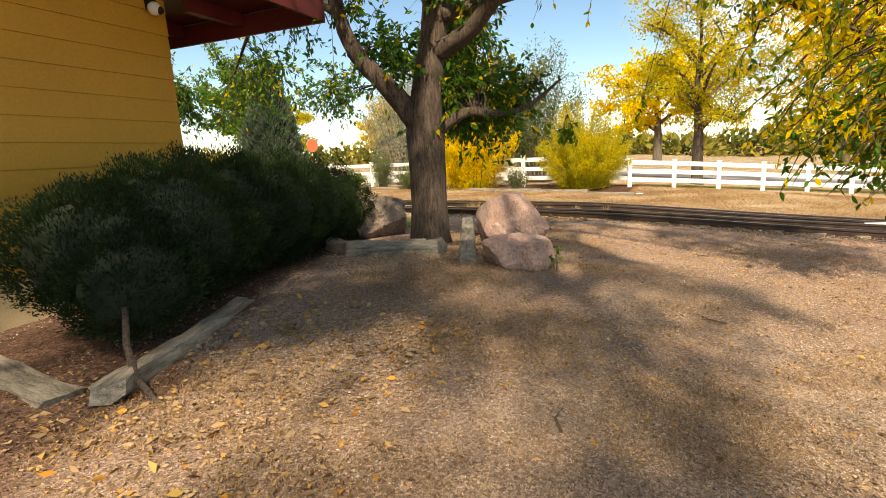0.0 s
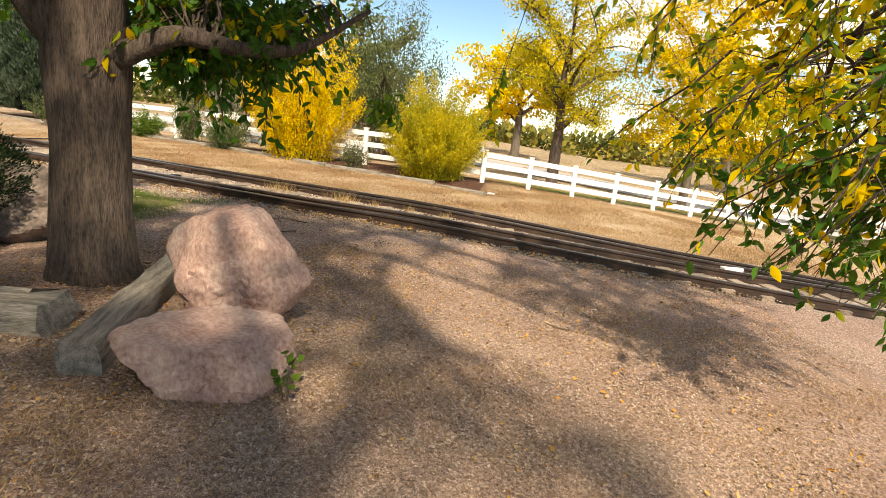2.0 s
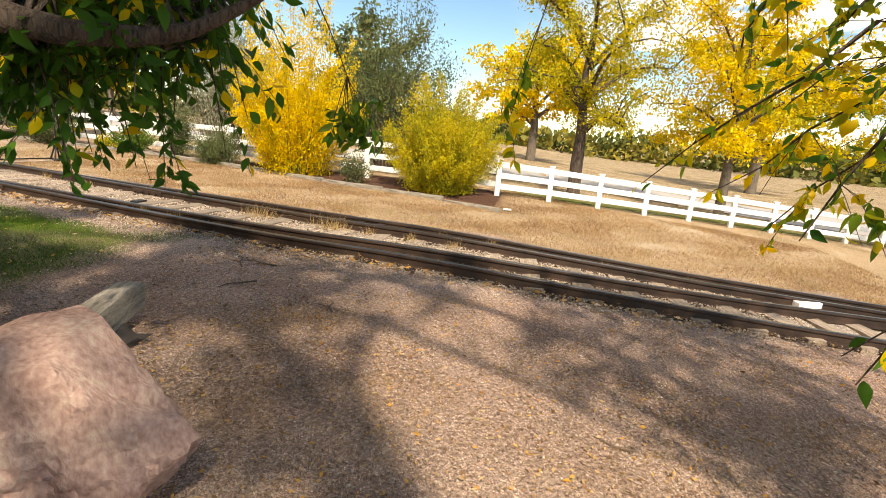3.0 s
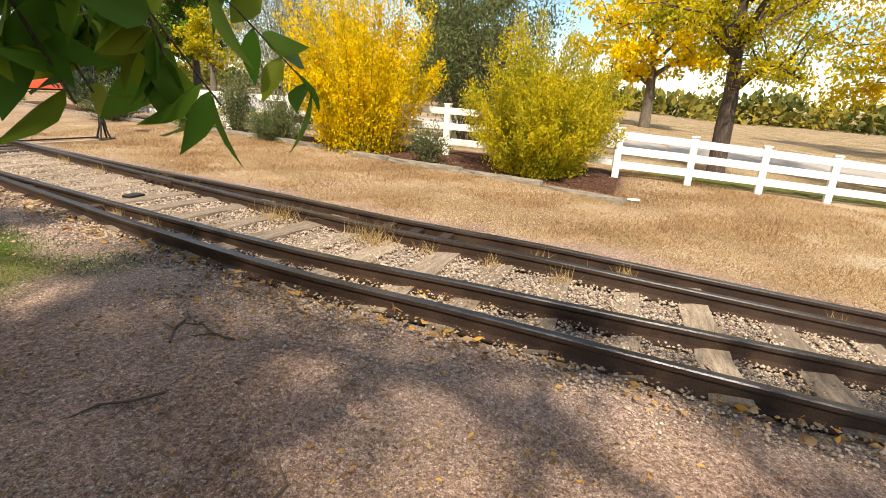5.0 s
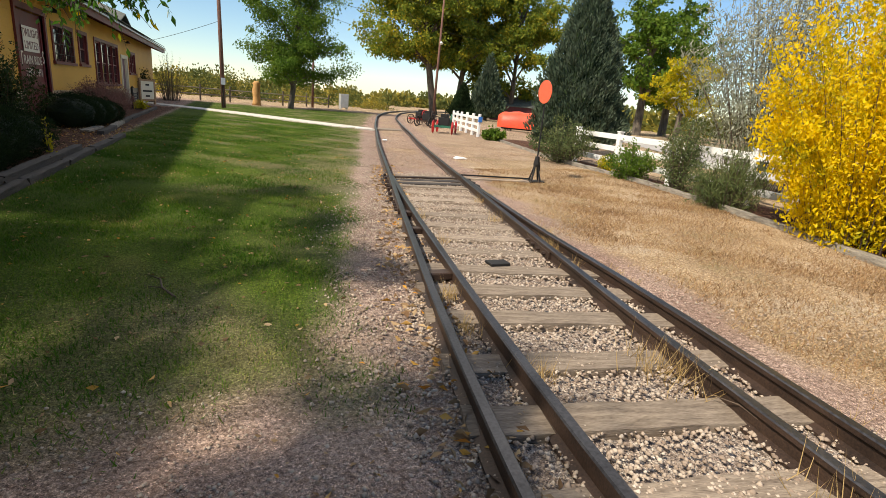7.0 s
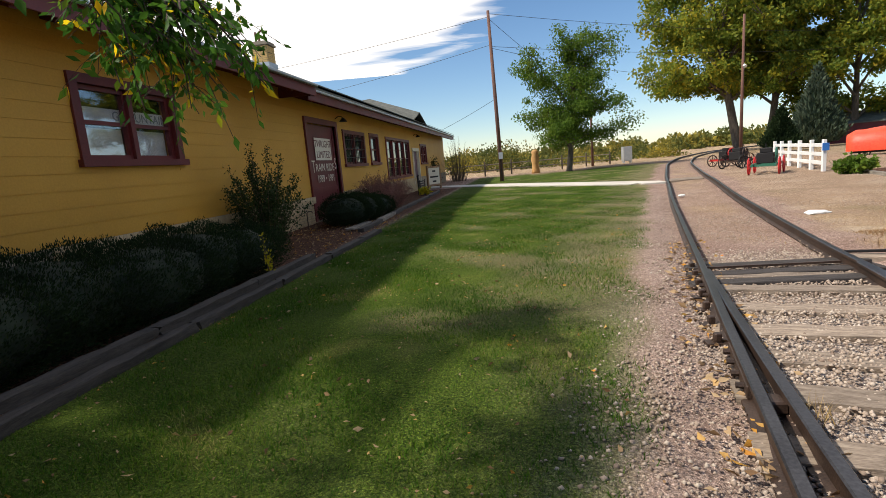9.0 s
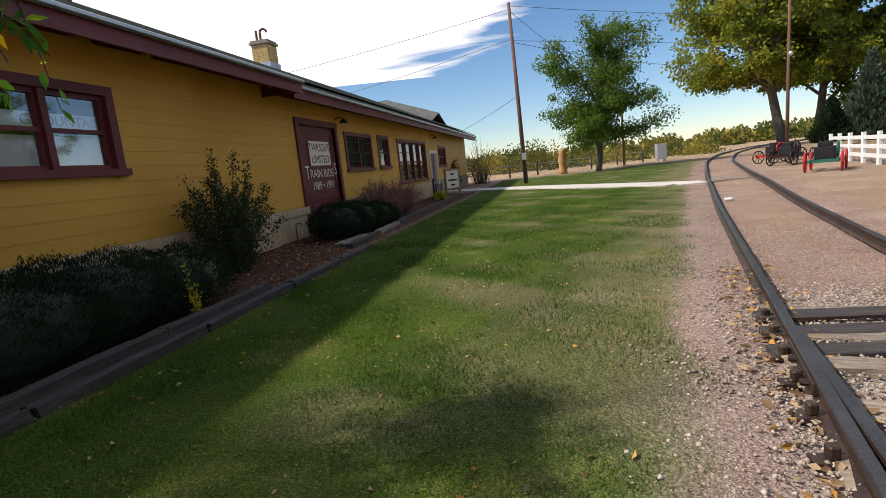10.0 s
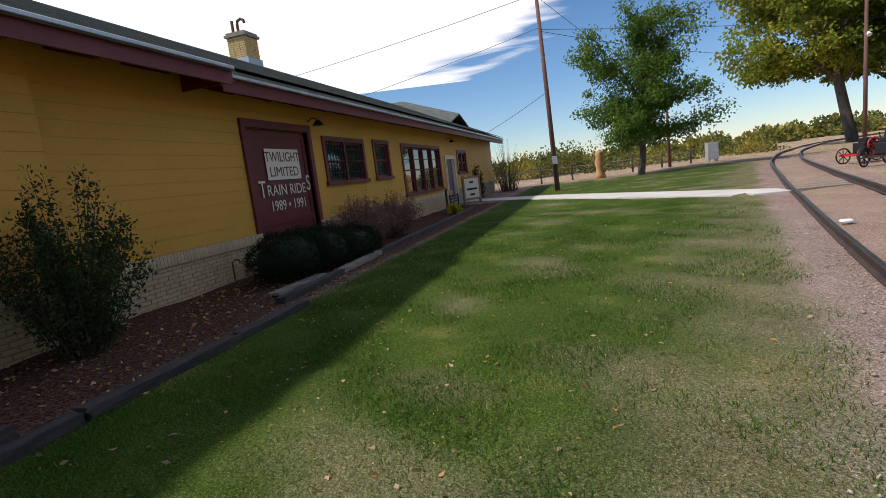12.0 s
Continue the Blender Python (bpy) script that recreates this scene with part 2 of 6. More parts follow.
def raw(name, verts, faces, material, parent=None):
    """A mesh from computed arrays: verts (n, 3), faces (m, k)."""
    verts, faces = np.asarray(verts, dtype=np.float32), np.asarray(faces, dtype=np.int32)
    me = bpy.data.meshes.new(name)
    k = faces.shape[1]
    me.vertices.add(len(verts))
    me.vertices.foreach_set("co", verts.ravel())
    me.loops.add(faces.size)
    me.loops.foreach_set("vertex_index", faces.ravel())
    me.polygons.add(len(faces))
    me.polygons.foreach_set("loop_start", np.arange(0, faces.size, k, dtype=np.int32))
    me.update(calc_edges=True)
    me.materials.append(material)
    ob = new(name, me)
    if parent:
        ob.parent = parent
    return ob


RNG = np.random.default_rng(7)


def unit(v):
    return v / np.maximum(np.linalg.norm(v, axis=1, keepdims=True), 1e-9)


def leaves(name, P, D, size, ratio, material, parent=None, fold=0.25):
    """Folded pointed leaves at points P, growing along D."""
    P, D = np.asarray(P, float), unit(np.asarray(D, float))
    n = len(P)
    size = np.broadcast_to(size, n)[:, None]
    S = unit(np.cross(D, RNG.normal(size=(n, 3))))
    N = np.cross(D, S)
    w = size * ratio * 0.5
    mid = P + D * size * 0.45
    V = np.stack([P, mid + S * w + N * w * fold, P + D * size, mid - S * w + N * w * fold], 1).reshape(-1, 3)
    i = np.arange(n)[:, None] * 4
    F = np.concatenate([i + [0, 1, 2], i + [0, 2, 3]], 1).reshape(-1, 3)
    return raw(name, V, F, material, parent)


def fine_leaves(name, P, D, size, ratio, material, parent=None, fold=0.3):
    """Pointed oval leaves with a midrib fold and a drooping tip, for foliage that is seen close."""
    P, D = np.asarray(P, float), unit(np.asarray(D, float))
    n = len(P)
    size = np.broadcast_to(size, n)[:, None]
    S = unit(np.cross(D, RNG.normal(size=(n, 3))))
    N = np.cross(D, S)
    rows = [P]
    for t, w in ((0.16, 0.62), (0.38, 1.0), (0.62, 0.8), (0.83, 0.38)):
        mid = P + D * size * t - N * size * 0.16 * t * t
        half = size * ratio * 0.5 * w
        rows += [mid + S * half + N * half * fold, mid, mid - S * half + N * half * fold]
    rows.append(P + D * size - N * size * 0.16)
    V = np.stack(rows, 1).reshape(-1, 3)
    i = np.arange(n)[:, None] * 14
    tri = [(0, 1, 2), (0, 2, 3), (10, 13, 11), (11, 13, 12)]
    for k in (1, 4, 7):
        tri += [(k, k + 3, k + 4), (k, k + 4, k + 1), (k + 1, k + 4, k + 5), (k + 1, k + 5, k + 2)]
    F = np.concatenate([i + list(t) for t in tri], 1).reshape(-1, 3)
    return raw(name, V, F, material, parent)


def blades(name, P, height, width, material, lean=0.5, kind_label=None):
    """Single thin blades standing at points P."""
    n = len(P)
    a = RNG.uniform(0, 2 * np.pi, n)
    side = np.stack([np.cos(a), np.sin(a), np.zeros(n)], 1)
    h = np.broadcast_to(height, n)[:, None] * RNG.uniform(0.5, 1.2, (n, 1))
    tip = np.stack([RNG.normal(0, lean, n), RNG.normal(0, lean, n), np.ones(n)], 1)
    tip = unit(tip) * h
    V = np.stack([P - side * width, P + side * width, P + tip], 1).reshape(-1, 3)
    return raw(name, V, np.arange(3 * n).reshape(-1, 3), material)


def ground_z(x, y):
    """Height of the ground: a low mound at the tree, falling to the south."""
    s = -(y + 6.8)
    fall = -0.085 * np.log1p(np.exp(np.clip(s * 1.6, -40, 40))) / 1.6
    fall = np.maximum(fall, -1.2)
    mound = 0.24 * np.exp(-((x - 5.6) ** 2 / 7 + (y + 5.6) ** 2 / 5))
    bank = 0.10 / (1 + np.exp(-np.clip((x - 17.6) * 2.0, -40, 40)))
    return fall + mound + bank


def gz(x, y):
    return float(ground_z(np.float64(x), np.float64(y)))

# ---- ground ----
AY = [-60, -40, -25, -18, -12.3, -10, -8, -6.5, -5.2, -3.2, -1, 1.4, 4.3, 7.5, 12, 16.8, 25, 41, 60, 85, 120]
AX = [42, 25.5, 16.0, 13.1, 11.85, 11.52, 11.36, 11.36, 11.43, 11.80, 12.30, 12.86, 13.55, 14.30, 15.38, 16.60, 18.7, 23.3, 30.5, 44, 75]
SY, SX = [-60, -17, -12.6, -10, -8, -7, -5, -3, -1.25, 0, 2, 4.2, 130], [6, 1.5, 1.0, 0.75, 0.60, 0.52, 0.42, 0.33, 0.24, 0.17, 0.085, 0.0, 0.0]
_ap = spline([(x, y, 0) for x, y in zip(AX, AY)], 10)
_ax, _ay = np.array([p.x for p in _ap]), np.array([p.y for p in _ap])


def smooth01(v, a, b):
    t = np.clip((v - a) / (b - a), 0, 1)
    return t * t * (3 - 2 * t)


def rail_a(y):
    return np.interp(y, _ay, _ax)


def slope_a(y):
    return (rail_a(y + 0.3) - rail_a(y - 0.3)) / 0.6


def spread_at(y):
    return np.interp(y, SY, SX)


def rail_x(kind, y):
    g = 1.50 * np.sqrt(1 + slope_a(y) ** 2)
    return rail_a(y) + (g if kind in "CD" else 0) + (spread_at(y) if kind == "B" else np.minimum(spread_at(y) + 0.06 * smooth01(-y, 0.5, 3), 0.42) if kind == "D" else 0)


def vnoise(x, y, s, seed=0.0):
    """Cheap smooth noise on arrays, about -1 to 1."""
    return (np.sin(x * s * 1.3 + seed + 1.7 * np.sin(y * s * 0.9 + seed)) + np.sin(y * s * 1.1 - 2.1 * seed + 1.3 * np.sin(x * s * 1.7 - seed)) + np.sin((x + y) * s * 2.3 + seed * 3)) / 3


def zones(x, y):
    """Shares of lawn, dry grass, gravel and mulch at a place; the rest is trodden earth."""
    w = vnoise(x, y, 1.6, 2.0) * 0.25 + vnoise(x, y, 4.5, 5.0) * 0.12
    edge = rail_a(y) - 0.62
    south = -3.8 + 0.9 * np.maximum(x - 10.5, 0)
    lawn = smooth01(edge - x + 0.6 * w, -0.1, 0.25) * smooth01(x, 7.6, 8.0) * smooth01(y - south + w, -0.2, 0.5) * smooth01(47 + w * 2 - y, 0, 2)
    lawn = np.maximum(lawn, smooth01(x, 8.0, 8.6) * smooth01(11.5 + w - x, 0, 0.6) * smooth01(y + 3.9 + w, 0, 0.6) * smooth01(0.5 - y, 0, 0.8))
    parch = np.clip(smooth01(x - edge + 2.6 + 3 * w, 0, 2.4) * 0.75 + 0.7 * smooth01(vnoise(x * 0.6, y * 1.5, 1.1, 7.0), 0.35, 0.75) * smooth01(x, 9.3, 10.5), 0, 0.9)
    parch = parch * 0.7 * smooth01(y + w * 4, -1, 5)
    parch = np.maximum(0.75 * parch, 0.03 + 0.3 * smooth01(vnoise(x, y, 0.9, 8.0), 0.25, 0.8) * smooth01(x, 9.4, 10.4) + 0.22 * smooth01(-1.6 + w * 3 - y, 0, 2.0))
    ra, rd = rail_x("A", y), rail_x("D", y)
    gravel = smooth01(x - ra + 0.35 + w, 0, 0.5) * smooth01(rd + 0.35 + w - x, 0, 0.5) * smooth01(5.0 + w - y, -0.5, 1.0)
    side = smooth01(x - ra + 1.15 + w, 0, 0.6) * smooth01(ra + 0.1 - x, 0, 0.3) * smooth01(y + 9, 0, 3)
    gravel = np.maximum(gravel, 0.25 * side * smooth01(18 - y, 0, 4))
    dry = smooth01(x - rd - 0.45 + w, 0, 0.5) * smooth01(y + 30, 0, 3) * (0.55 + 0.45 * smooth01(10 + w * 8 - y, 0, 5))
    dry = dry * smooth01(120 - x, 0, 40)
    dry = np.maximum(dry, 0.6 * smooth01(y - 5.5 + w * 3, 0, 1.5) * smooth01(x - ra, 0.1, 0.4) * smooth01(rd - x, 0.1, 0.4) * (0.4 + 0.6 * smooth01(vnoise(x, y, 0.8, 1.0), -0.2, 0.5)))
    dry = np.maximum(dry, smooth01(y - 46.5, 0, 2))
    start = smooth01(7.2 + w * 3 - y * 0 - x, -2.2, 2.5) * smooth01(-4.6 - y + w, 0, 1)
    dry = np.maximum(dry, 0.5 * start * (0.6 + 0.4 * vnoise(x, y, 1.1, 3.0)))
    dry = np.maximum(dry, lawn * parch)
    lawn = lawn * (1 - parch)
    mulch = smooth01(x - np.interp(y, [-30, -8, -7.4, -3, 1, 8.3, 17.8, 24], [30, 30, 17.1, 17.9, 19.2, 20.5, 22.9, 60]), 0, 0.25) * smooth01(np.interp(y, [-30, -9, 8, 20], [22, 20, 21.6, 26]) - x, 0, 0.3)
    mulch = np.maximum(mulch, smooth01(7.75 - x, 0, 0.2) * smooth01(y + 2.6, 0, 0.4) * smooth01(30 - y, 0, 1) * smooth01(x, 3.5, 4))
    mulch = np.maximum(mulch, 0.8 * smooth01(y + 5.3 - 0.36 * (x - 3.4) + w, 0, 0.3) * smooth01(8.6 - x, 0, 0.8) * smooth01(-1.5 - y, 0, 1))
    xf = 19.3 - 0.414 * (y + 7.34)
    verge = smooth01(x - xf, 0.1, 0.5) * smooth01(xf + 1.7 - x, 0, 0.5) * smooth01(-7.0 - y, 0, 1)
    far = smooth01(np.interp(y, [-60, -9, 8, 20, 200], [40, 20.5, 22.5, 28, 60]) - x, -3, 0)
    return np.stack([np.maximum(np.maximum(lawn, 0.12 * (1 - far) * smooth01(70 - y, 0, 20)), 0.8 * verge), np.maximum(dry, 0.9 * (1 - far)) * (1 - mulch), gravel, mulch], -1)


def axis(a0, a1, fine, far, grow=1.35):
    v = list(np.arange(a0, a1 + 1e-6, fine))
    s = fine
    while v[-1] < far:
        s *= grow
        v.append(v[-1] + s)
    s = fine
    while v[0] > -far:
        s *= grow
        v.insert(0, v[0] - s)
    return np.array(v)


gx, gy = axis(-2, 24, 0.16, 2500), axis(-14, 32, 0.2, 2500)
XX, YY = np.meshgrid(gx, gy)
ZZ = ground_z(XX, YY) + 0.012 * vnoise(XX, YY, 6.0, 1.0) + 0.02 * vnoise(XX, YY, 1.7, 4.0)
ZZ -= 0.035 * smooth01(XX - rail_x('A', YY) + 0.5, 0, 0.3) * smooth01(rail_x('D', YY) + 0.5 - XX, 0, 0.3)
verts = np.stack([XX, YY, ZZ], -1).reshape(-1, 3)
nx, ny = len(gx), len(gy)
q = (np.arange(ny - 1)[:, None] * nx + np.arange(nx - 1)[None, :]).ravel()
faces = np.stack([q, q + 1, q + nx + 1, q + nx], 1)

gm, n, l, p = nodes_of("ground_cover")
att = n.new("ShaderNodeAttribute")
att.attribute_name = "zone"
sep = n.new("ShaderNodeSeparateColor")
l.new(att.outputs["Color"], sep.inputs[0])
tc = n.new("ShaderNodeTexCoord")


def gnoise(scale, detail=5, kind="ShaderNodeTexNoise"):
    t = n.new(kind)
    t.inputs["Scale"].default_value = scale
    if kind == "ShaderNodeTexNoise":
        t.inputs["Detail"].default_value = detail
    l.new(tc.outputs["Object"], t.inputs["Vector"])
    return t


def layer(scale, stops, detail=6):
    r = ramp(n, stops)
    l.new(gnoise(scale, detail).outputs[0], r.inputs[0])
    return r.outputs[0]


def blend(fac, a, b, mode="MIX"):
    mx = n.new("ShaderNodeMix")
    mx.data_type, mx.blend_type = "RGBA", mode
    if isinstance(fac, float):
        mx.inputs[0].default_value = fac
    else:
        l.new(fac, mx.inputs[0])
    l.new(a, mx.inputs[6])
    l.new(b, mx.inputs[7])
    return mx.outputs[2]


earth = blend(0.5, layer(1.1, [(0.35, (0.25, 0.158, 0.122)), (0.65, (0.40, 0.285, 0.232))]), layer(34, [(0.38, (0.15, 0.092, 0.07)), (0.62, (0.48, 0.355, 0.29))]))
lawnc = blend(0.5, layer(0.9, [(0.35, (0.022, 0.065, 0.005)), (0.6, (0.06, 0.12, 0.011)), (0.78, (0.26, 0.23, 0.07))]), layer(60, [(0.38, (0.010, 0.026, 0.003)), (0.62, (0.13, 0.16, 0.022))]))
dryc = blend(0.5, layer(0.7, [(0.30, (0.20, 0.17, 0.07)), (0.42, (0.30, 0.20, 0.12)), (0.55, (0.44, 0.31, 0.19)), (0.68, (0.54, 0.44, 0.33))]), layer(46, [(0.38, (0.14, 0.085, 0.045)), (0.62, (0.64, 0.50, 0.33))]))
vor = gnoise(42, kind="ShaderNodeTexVoronoi")
gr = ramp(n, [(0.0, (0.16, 0.12, 0.10)), (0.5, (0.36, 0.29, 0.24)), (1.0, (0.56, 0.49, 0.42))])
l.new(vor.outputs["Color"], gr.inputs[0])
mulc = layer(22, [(0.36, (0.035, 0.018, 0.013)), (0.64, (0.18, 0.095, 0.065))])
c = blend(sep.outputs["Green"], earth, dryc)
c = blend(sep.outputs["Red"], c, lawnc)
c = blend(sep.outputs["Blue"], c, gr.outputs[0])
c = blend(att.outputs["Alpha"], c, mulc)
for scale, stops in ((240, [(0.0, (0.4,) * 3), (0.3, (0.8,) * 3), (0.75, (1.08,) * 3), (0.93, (1.35,) * 3), (1.0, (2.1,) * 3)]), (105, [(0.0, (0.6,) * 3), (0.35, (0.92,) * 3), (0.85, (1.06,) * 3), (1.0, (1.5,) * 3)])):
    v2 = gnoise(scale, kind="ShaderNodeTexVoronoi")
    s2 = n.new("ShaderNodeSeparateColor")
    l.new(v2.outputs["Color"], s2.inputs[0])
    r2 = ramp(n, stops)
    l.new(s2.outputs[0], r2.inputs[0])
    c = blend(1.0, c, r2.outputs[0], "MULTIPLY")
l.new(c, p.inputs["Base Color"])
p.inputs["Roughness"].default_value = 0.95
p.inputs["Specular IOR Level"].default_value = 0.05
bp = n.new("ShaderNodeBump")
bp.inputs["Strength"].default_value, bp.inputs["Distance"].default_value = 1.0, 0.03
l.new(gnoise(38, 6).outputs[0], bp.inputs["Height"])
l.new(bp.outputs[0], p.inputs["Normal"])
ground = raw("ground", verts, faces, gm)
ca = ground.data.color_attributes.new("zone", "FLOAT_COLOR", "POINT")
ca.data.foreach_set("color", zones(verts[:, 0], verts[:, 1]).astype(np.float32).ravel())
for f in ground.data.polygons:
    f.use_smooth = True
tagged(ground, "trodden earth with lawn, dry grass and gravel", "ground", kind="structure")

# concrete footpath across the lawn
bm = bmesh.new()
fp = spline([(4.9, 33.0, 0), (7.0, 31.4, 0), (10.6, 28.0, 0), (14.2, 23.5, 0), (16.6, 20.6, 0)], 6)
for a, b in zip(fp, fp[1:]):
    d = (b - a).normalized()
    s = Vector((d.y, -d.x, 0)) * -0.85
    a2 = a + d * 0.012
    vs = [bm.verts.new((w.x, w.y, z)) for z in (-0.1, 0.045) for w in (a2 - s, b - s, b + s, a2 + s)]
    for qd in ((4, 5, 6, 7), (0, 1, 5, 4), (1, 2, 6, 5), (2, 3, 7, 6), (3, 0, 4, 7)):
        bm.faces.new([vs[i] for i in qd])
bmesh.ops.recalc_face_normals(bm, faces=bm.faces)
tagged(obj("footpath", bm, M["concrete"]), "pale concrete footpath crossing the lawn", "path", kind="structure")

# road beyond the white fence
bm = bmesh.new()
ry = np.linspace(-80, 34, 40)
rx = np.interp(ry, [-80, -20, -5, 8, 34], [42, 27.5, 25.5, 28, 42])
rv = [[bm.verts.new((x + o, y, gz(x, y) + 0.03)) for o in (0, 6.5)] for x, y in zip(rx, ry)]
for a, b in zip(rv, rv[1:]):
    bm.faces.new((a[0], a[1], b[1], b[0]))
tagged(obj("road", bm, M["asphalt"]), "pale paved road beyond the white fence", "road", kind="structure")

# ---- railway ----
track = thing("railway_track", pose(0, 0, 0), "rusty railway turnout on weathered ties and gravel", "railway")
PROFILE = [(-0.065, 0.0), (0.065, 0.0), (0.065, 0.016), (0.012, 0.035), (0.012, 0.105), (0.034, 0.118), (0.034, 0.145), (0.026, 0.154), (-0.026, 0.154), (-0.034, 0.145), (-0.034, 0.118), (-0.012, 0.105), (-0.012, 0.035), (-0.065, 0.016)]


def sweep(bm, path, profile, top_faces=(), lift=0.0):
    rings = []
    for i, p0 in enumerate(path):
        d = path[min(i + 1, len(path) - 1)] - path[max(i - 1, 0)]
        s = Vector((d.y, -d.x, 0)).normalized()
        rings.append([bm.verts.new(p0 + s * u + Vector((0, 0, v + lift))) for u, v in profile])
    k = len(profile)
    for a, b in zip(rings, rings[1:]):
        for j in range(k):
            f = bm.faces.new((a[j], b[j], b[(j + 1) % k], a[(j + 1) % k]))
            f.material_index = 1 if j in top_faces else 0
    bm.faces.new(rings[0])
    bm.faces.new(rings[-1][::-1])
    bmesh.ops.recalc_face_normals(bm, faces=bm.faces)


def rail_path(kind, y0, y1, step=0.5):
    ys = np.arange(y0, y1 + 1e-6, step)
    return [Vector((float(rail_x(kind, y)), y, gz(float(rail_x(kind, y)), y) - 0.015)) for y in ys]


for kind, y0, y1 in (("A", -45, 115), ("D", -45, 115), ("B", -40, 3.9), ("C", -40, 3.9)):
    bm = bmesh.new()
    sweep(bm, rail_path(kind, y0, y1), PROFILE, (6, 7, 8))
    part("rail", bm, [M["rail"], M["railtop"]], track)

# ---- depot ----
XF, XM = 5.14, 4.92          # front wall of the near section and of the main section
YA, YB, YC, YD = -2.84, 0.8, 8.6, 43.0
XW = -5.5
ZC, ZT = 0.84, 4.05          # brick cap, wall top
building = thing("depot_building", pose(0, 0, 0), "long yellow timber depot with maroon trim and brick base", "building")


def wall_y(bm, x, y0, y1, z0, z1, holes, t=0.22):
    """Wall along y with its outer face at x, leaving holes (y0, y1, z0, z1)."""
    ys = sorted({y0, y1, *[h[0] for h in holes], *[h[1] for h in holes]})
    for a, b in zip(ys, ys[1:]):
        inside = [h for h in holes if h[0] <= a and h[1] >= b]
        zs = [z0] + [v for h in sorted(inside, key=lambda h: h[2]) for v in (h[2], h[3])] + [z1]
        for c0, c1 in zip(zs[::2], zs[1::2]):
            if c1 - c0 > 1e-4:
                if bm is None:
                    part("wall_section", boxes((x - t, a, c0, x, b, c1)), M["yellow"], building)
                else:
                    box(bm, x - t, a, c0, x, b, c1)


W1 = (4.45, 6.52, 2.02, 3.14)
DOOR = (13.15, 15.72, 0.05, 3.16)
W2, W3, W4 = (16.63, 19.15, 1.84, 2.99), (20.15, 21.40, 1.86, 3.02), (22.95, 28.3, 1.08, 2.98)
DOOR2, W5 = (29.2, 31.3, 0.45, 2.58), (32.0, 34.1, 1.74, 2.87)
wall_y(None, XF, YB, YC, ZC, ZT, [W1])
bm = bmesh.new()
wall_y(None, XM, YC, YD, ZC, ZT, [(a, b, max(c0, ZC), d) for a, b, c0, d in (DOOR, W2, W3, W4, DOOR2, W5)])
box(bm, XM - 0.2, YC - 0.2, ZC, XF - 0.222, YC - 0.002, ZT)
part("wall_return", bm, M["yellow"], building)
# lap lines of the siding
def siding(x, y0, y1, z0, z1, step, holes, name="siding_board"):
    z = z0
    while z < z1 - 0.05:
        segs = [(y0, y1)]
        for h in holes:
            if h[2] < z + step and h[3] > z:
                segs = [s for a, b in segs for s in ((a, min(b, h[0])), (max(a, h[1]), b)) if s[1] - s[0] > 0.01]
        for a, b in segs:
            bm = bmesh.new()
            zt = min(z + step - 0.012, z1)
            vs = [bm.verts.new(v) for v in ((x + 0.009, a, z), (x + 0.009, b, z), (x + 0.005, b, zt), (x + 0.005, a, zt), (x, a, z), (x, b, z), (x, b, zt), (x, a, zt))]
            for qd in ((0, 1, 2, 3), (4, 5, 1, 0), (3, 2, 6, 7), (0, 3, 7, 4), (5, 6, 2, 1)):
                bm.faces.new([vs[i] for i in qd])
            part(name, bm, M["yellow"], building)
        z += step


siding(XF, YB, YC, ZC + 0.02, ZT, 0.24, [W1])
siding(XM, YC, YD, ZC + 0.02, ZT, 0.24, [DOOR, W2, W3, W4, DOOR2, W5])
# brick base: backing wall, courses and a soldier cap
bm = bmesh.new()
wall_y(bm, XF + 0.03, YB, YC, -0.3, ZC, [])
wall_y(bm, XM + 0.03, YC + 0.002, YD, -0.3, ZC, [(DOOR[0], DOOR[1], DOOR[2], ZC), (DOOR2[0], DOOR2[1], DOOR2[2], ZC)])
part("brick_base", bm, M["mortar"], building)
cs, cb = bmesh.new(), bmesh.new()
box(cs, 0, 0, 0, 0.05, 0.066, 0.2)
cap_mesh = bpy.data.meshes.new("cap_brick")
cs.to_mesh(cap_mesh)
cs.free()
cap_mesh.materials.append(M["brick"])
count = 0
for x, y0, y1 in ((XF + 0.03, YB, YC), (XM + 0.03, YC + 0.03, DOOR[0]), (XM + 0.03, DOOR[1], 30.0)):
    y = y0 + 0.01
    while y < y1 - 0.07:
        if count < 300 and y > 3.5:
            ob = new("cap_brick", cap_mesh)
            ob.parent, ob.matrix_basis = building, pose(x + 0.002, y, ZC - 0.2)
            count += 1
        elif count >= 300:
            box(cb, x + 0.002, y, ZC - 0.2, x + 0.052, y + 0.066, ZC)
        y += 0.076
    k = 0
    z = ZC - 0.275
    while z > -0.1:
        y = y0 + 0.01 + (0.11 if k % 2 else 0)
        while y < y1 - 0.2:
            box(cb, x - 0.005, y, z, x + 0.016 + 0.004 * math.sin(y * 37 + z * 91), y + 0.205, z + 0.062)
            y += 0.217
        z -= 0.075
        k += 1
tagged(part("brickwork", cb, M["brick"], building), kind="stuff")


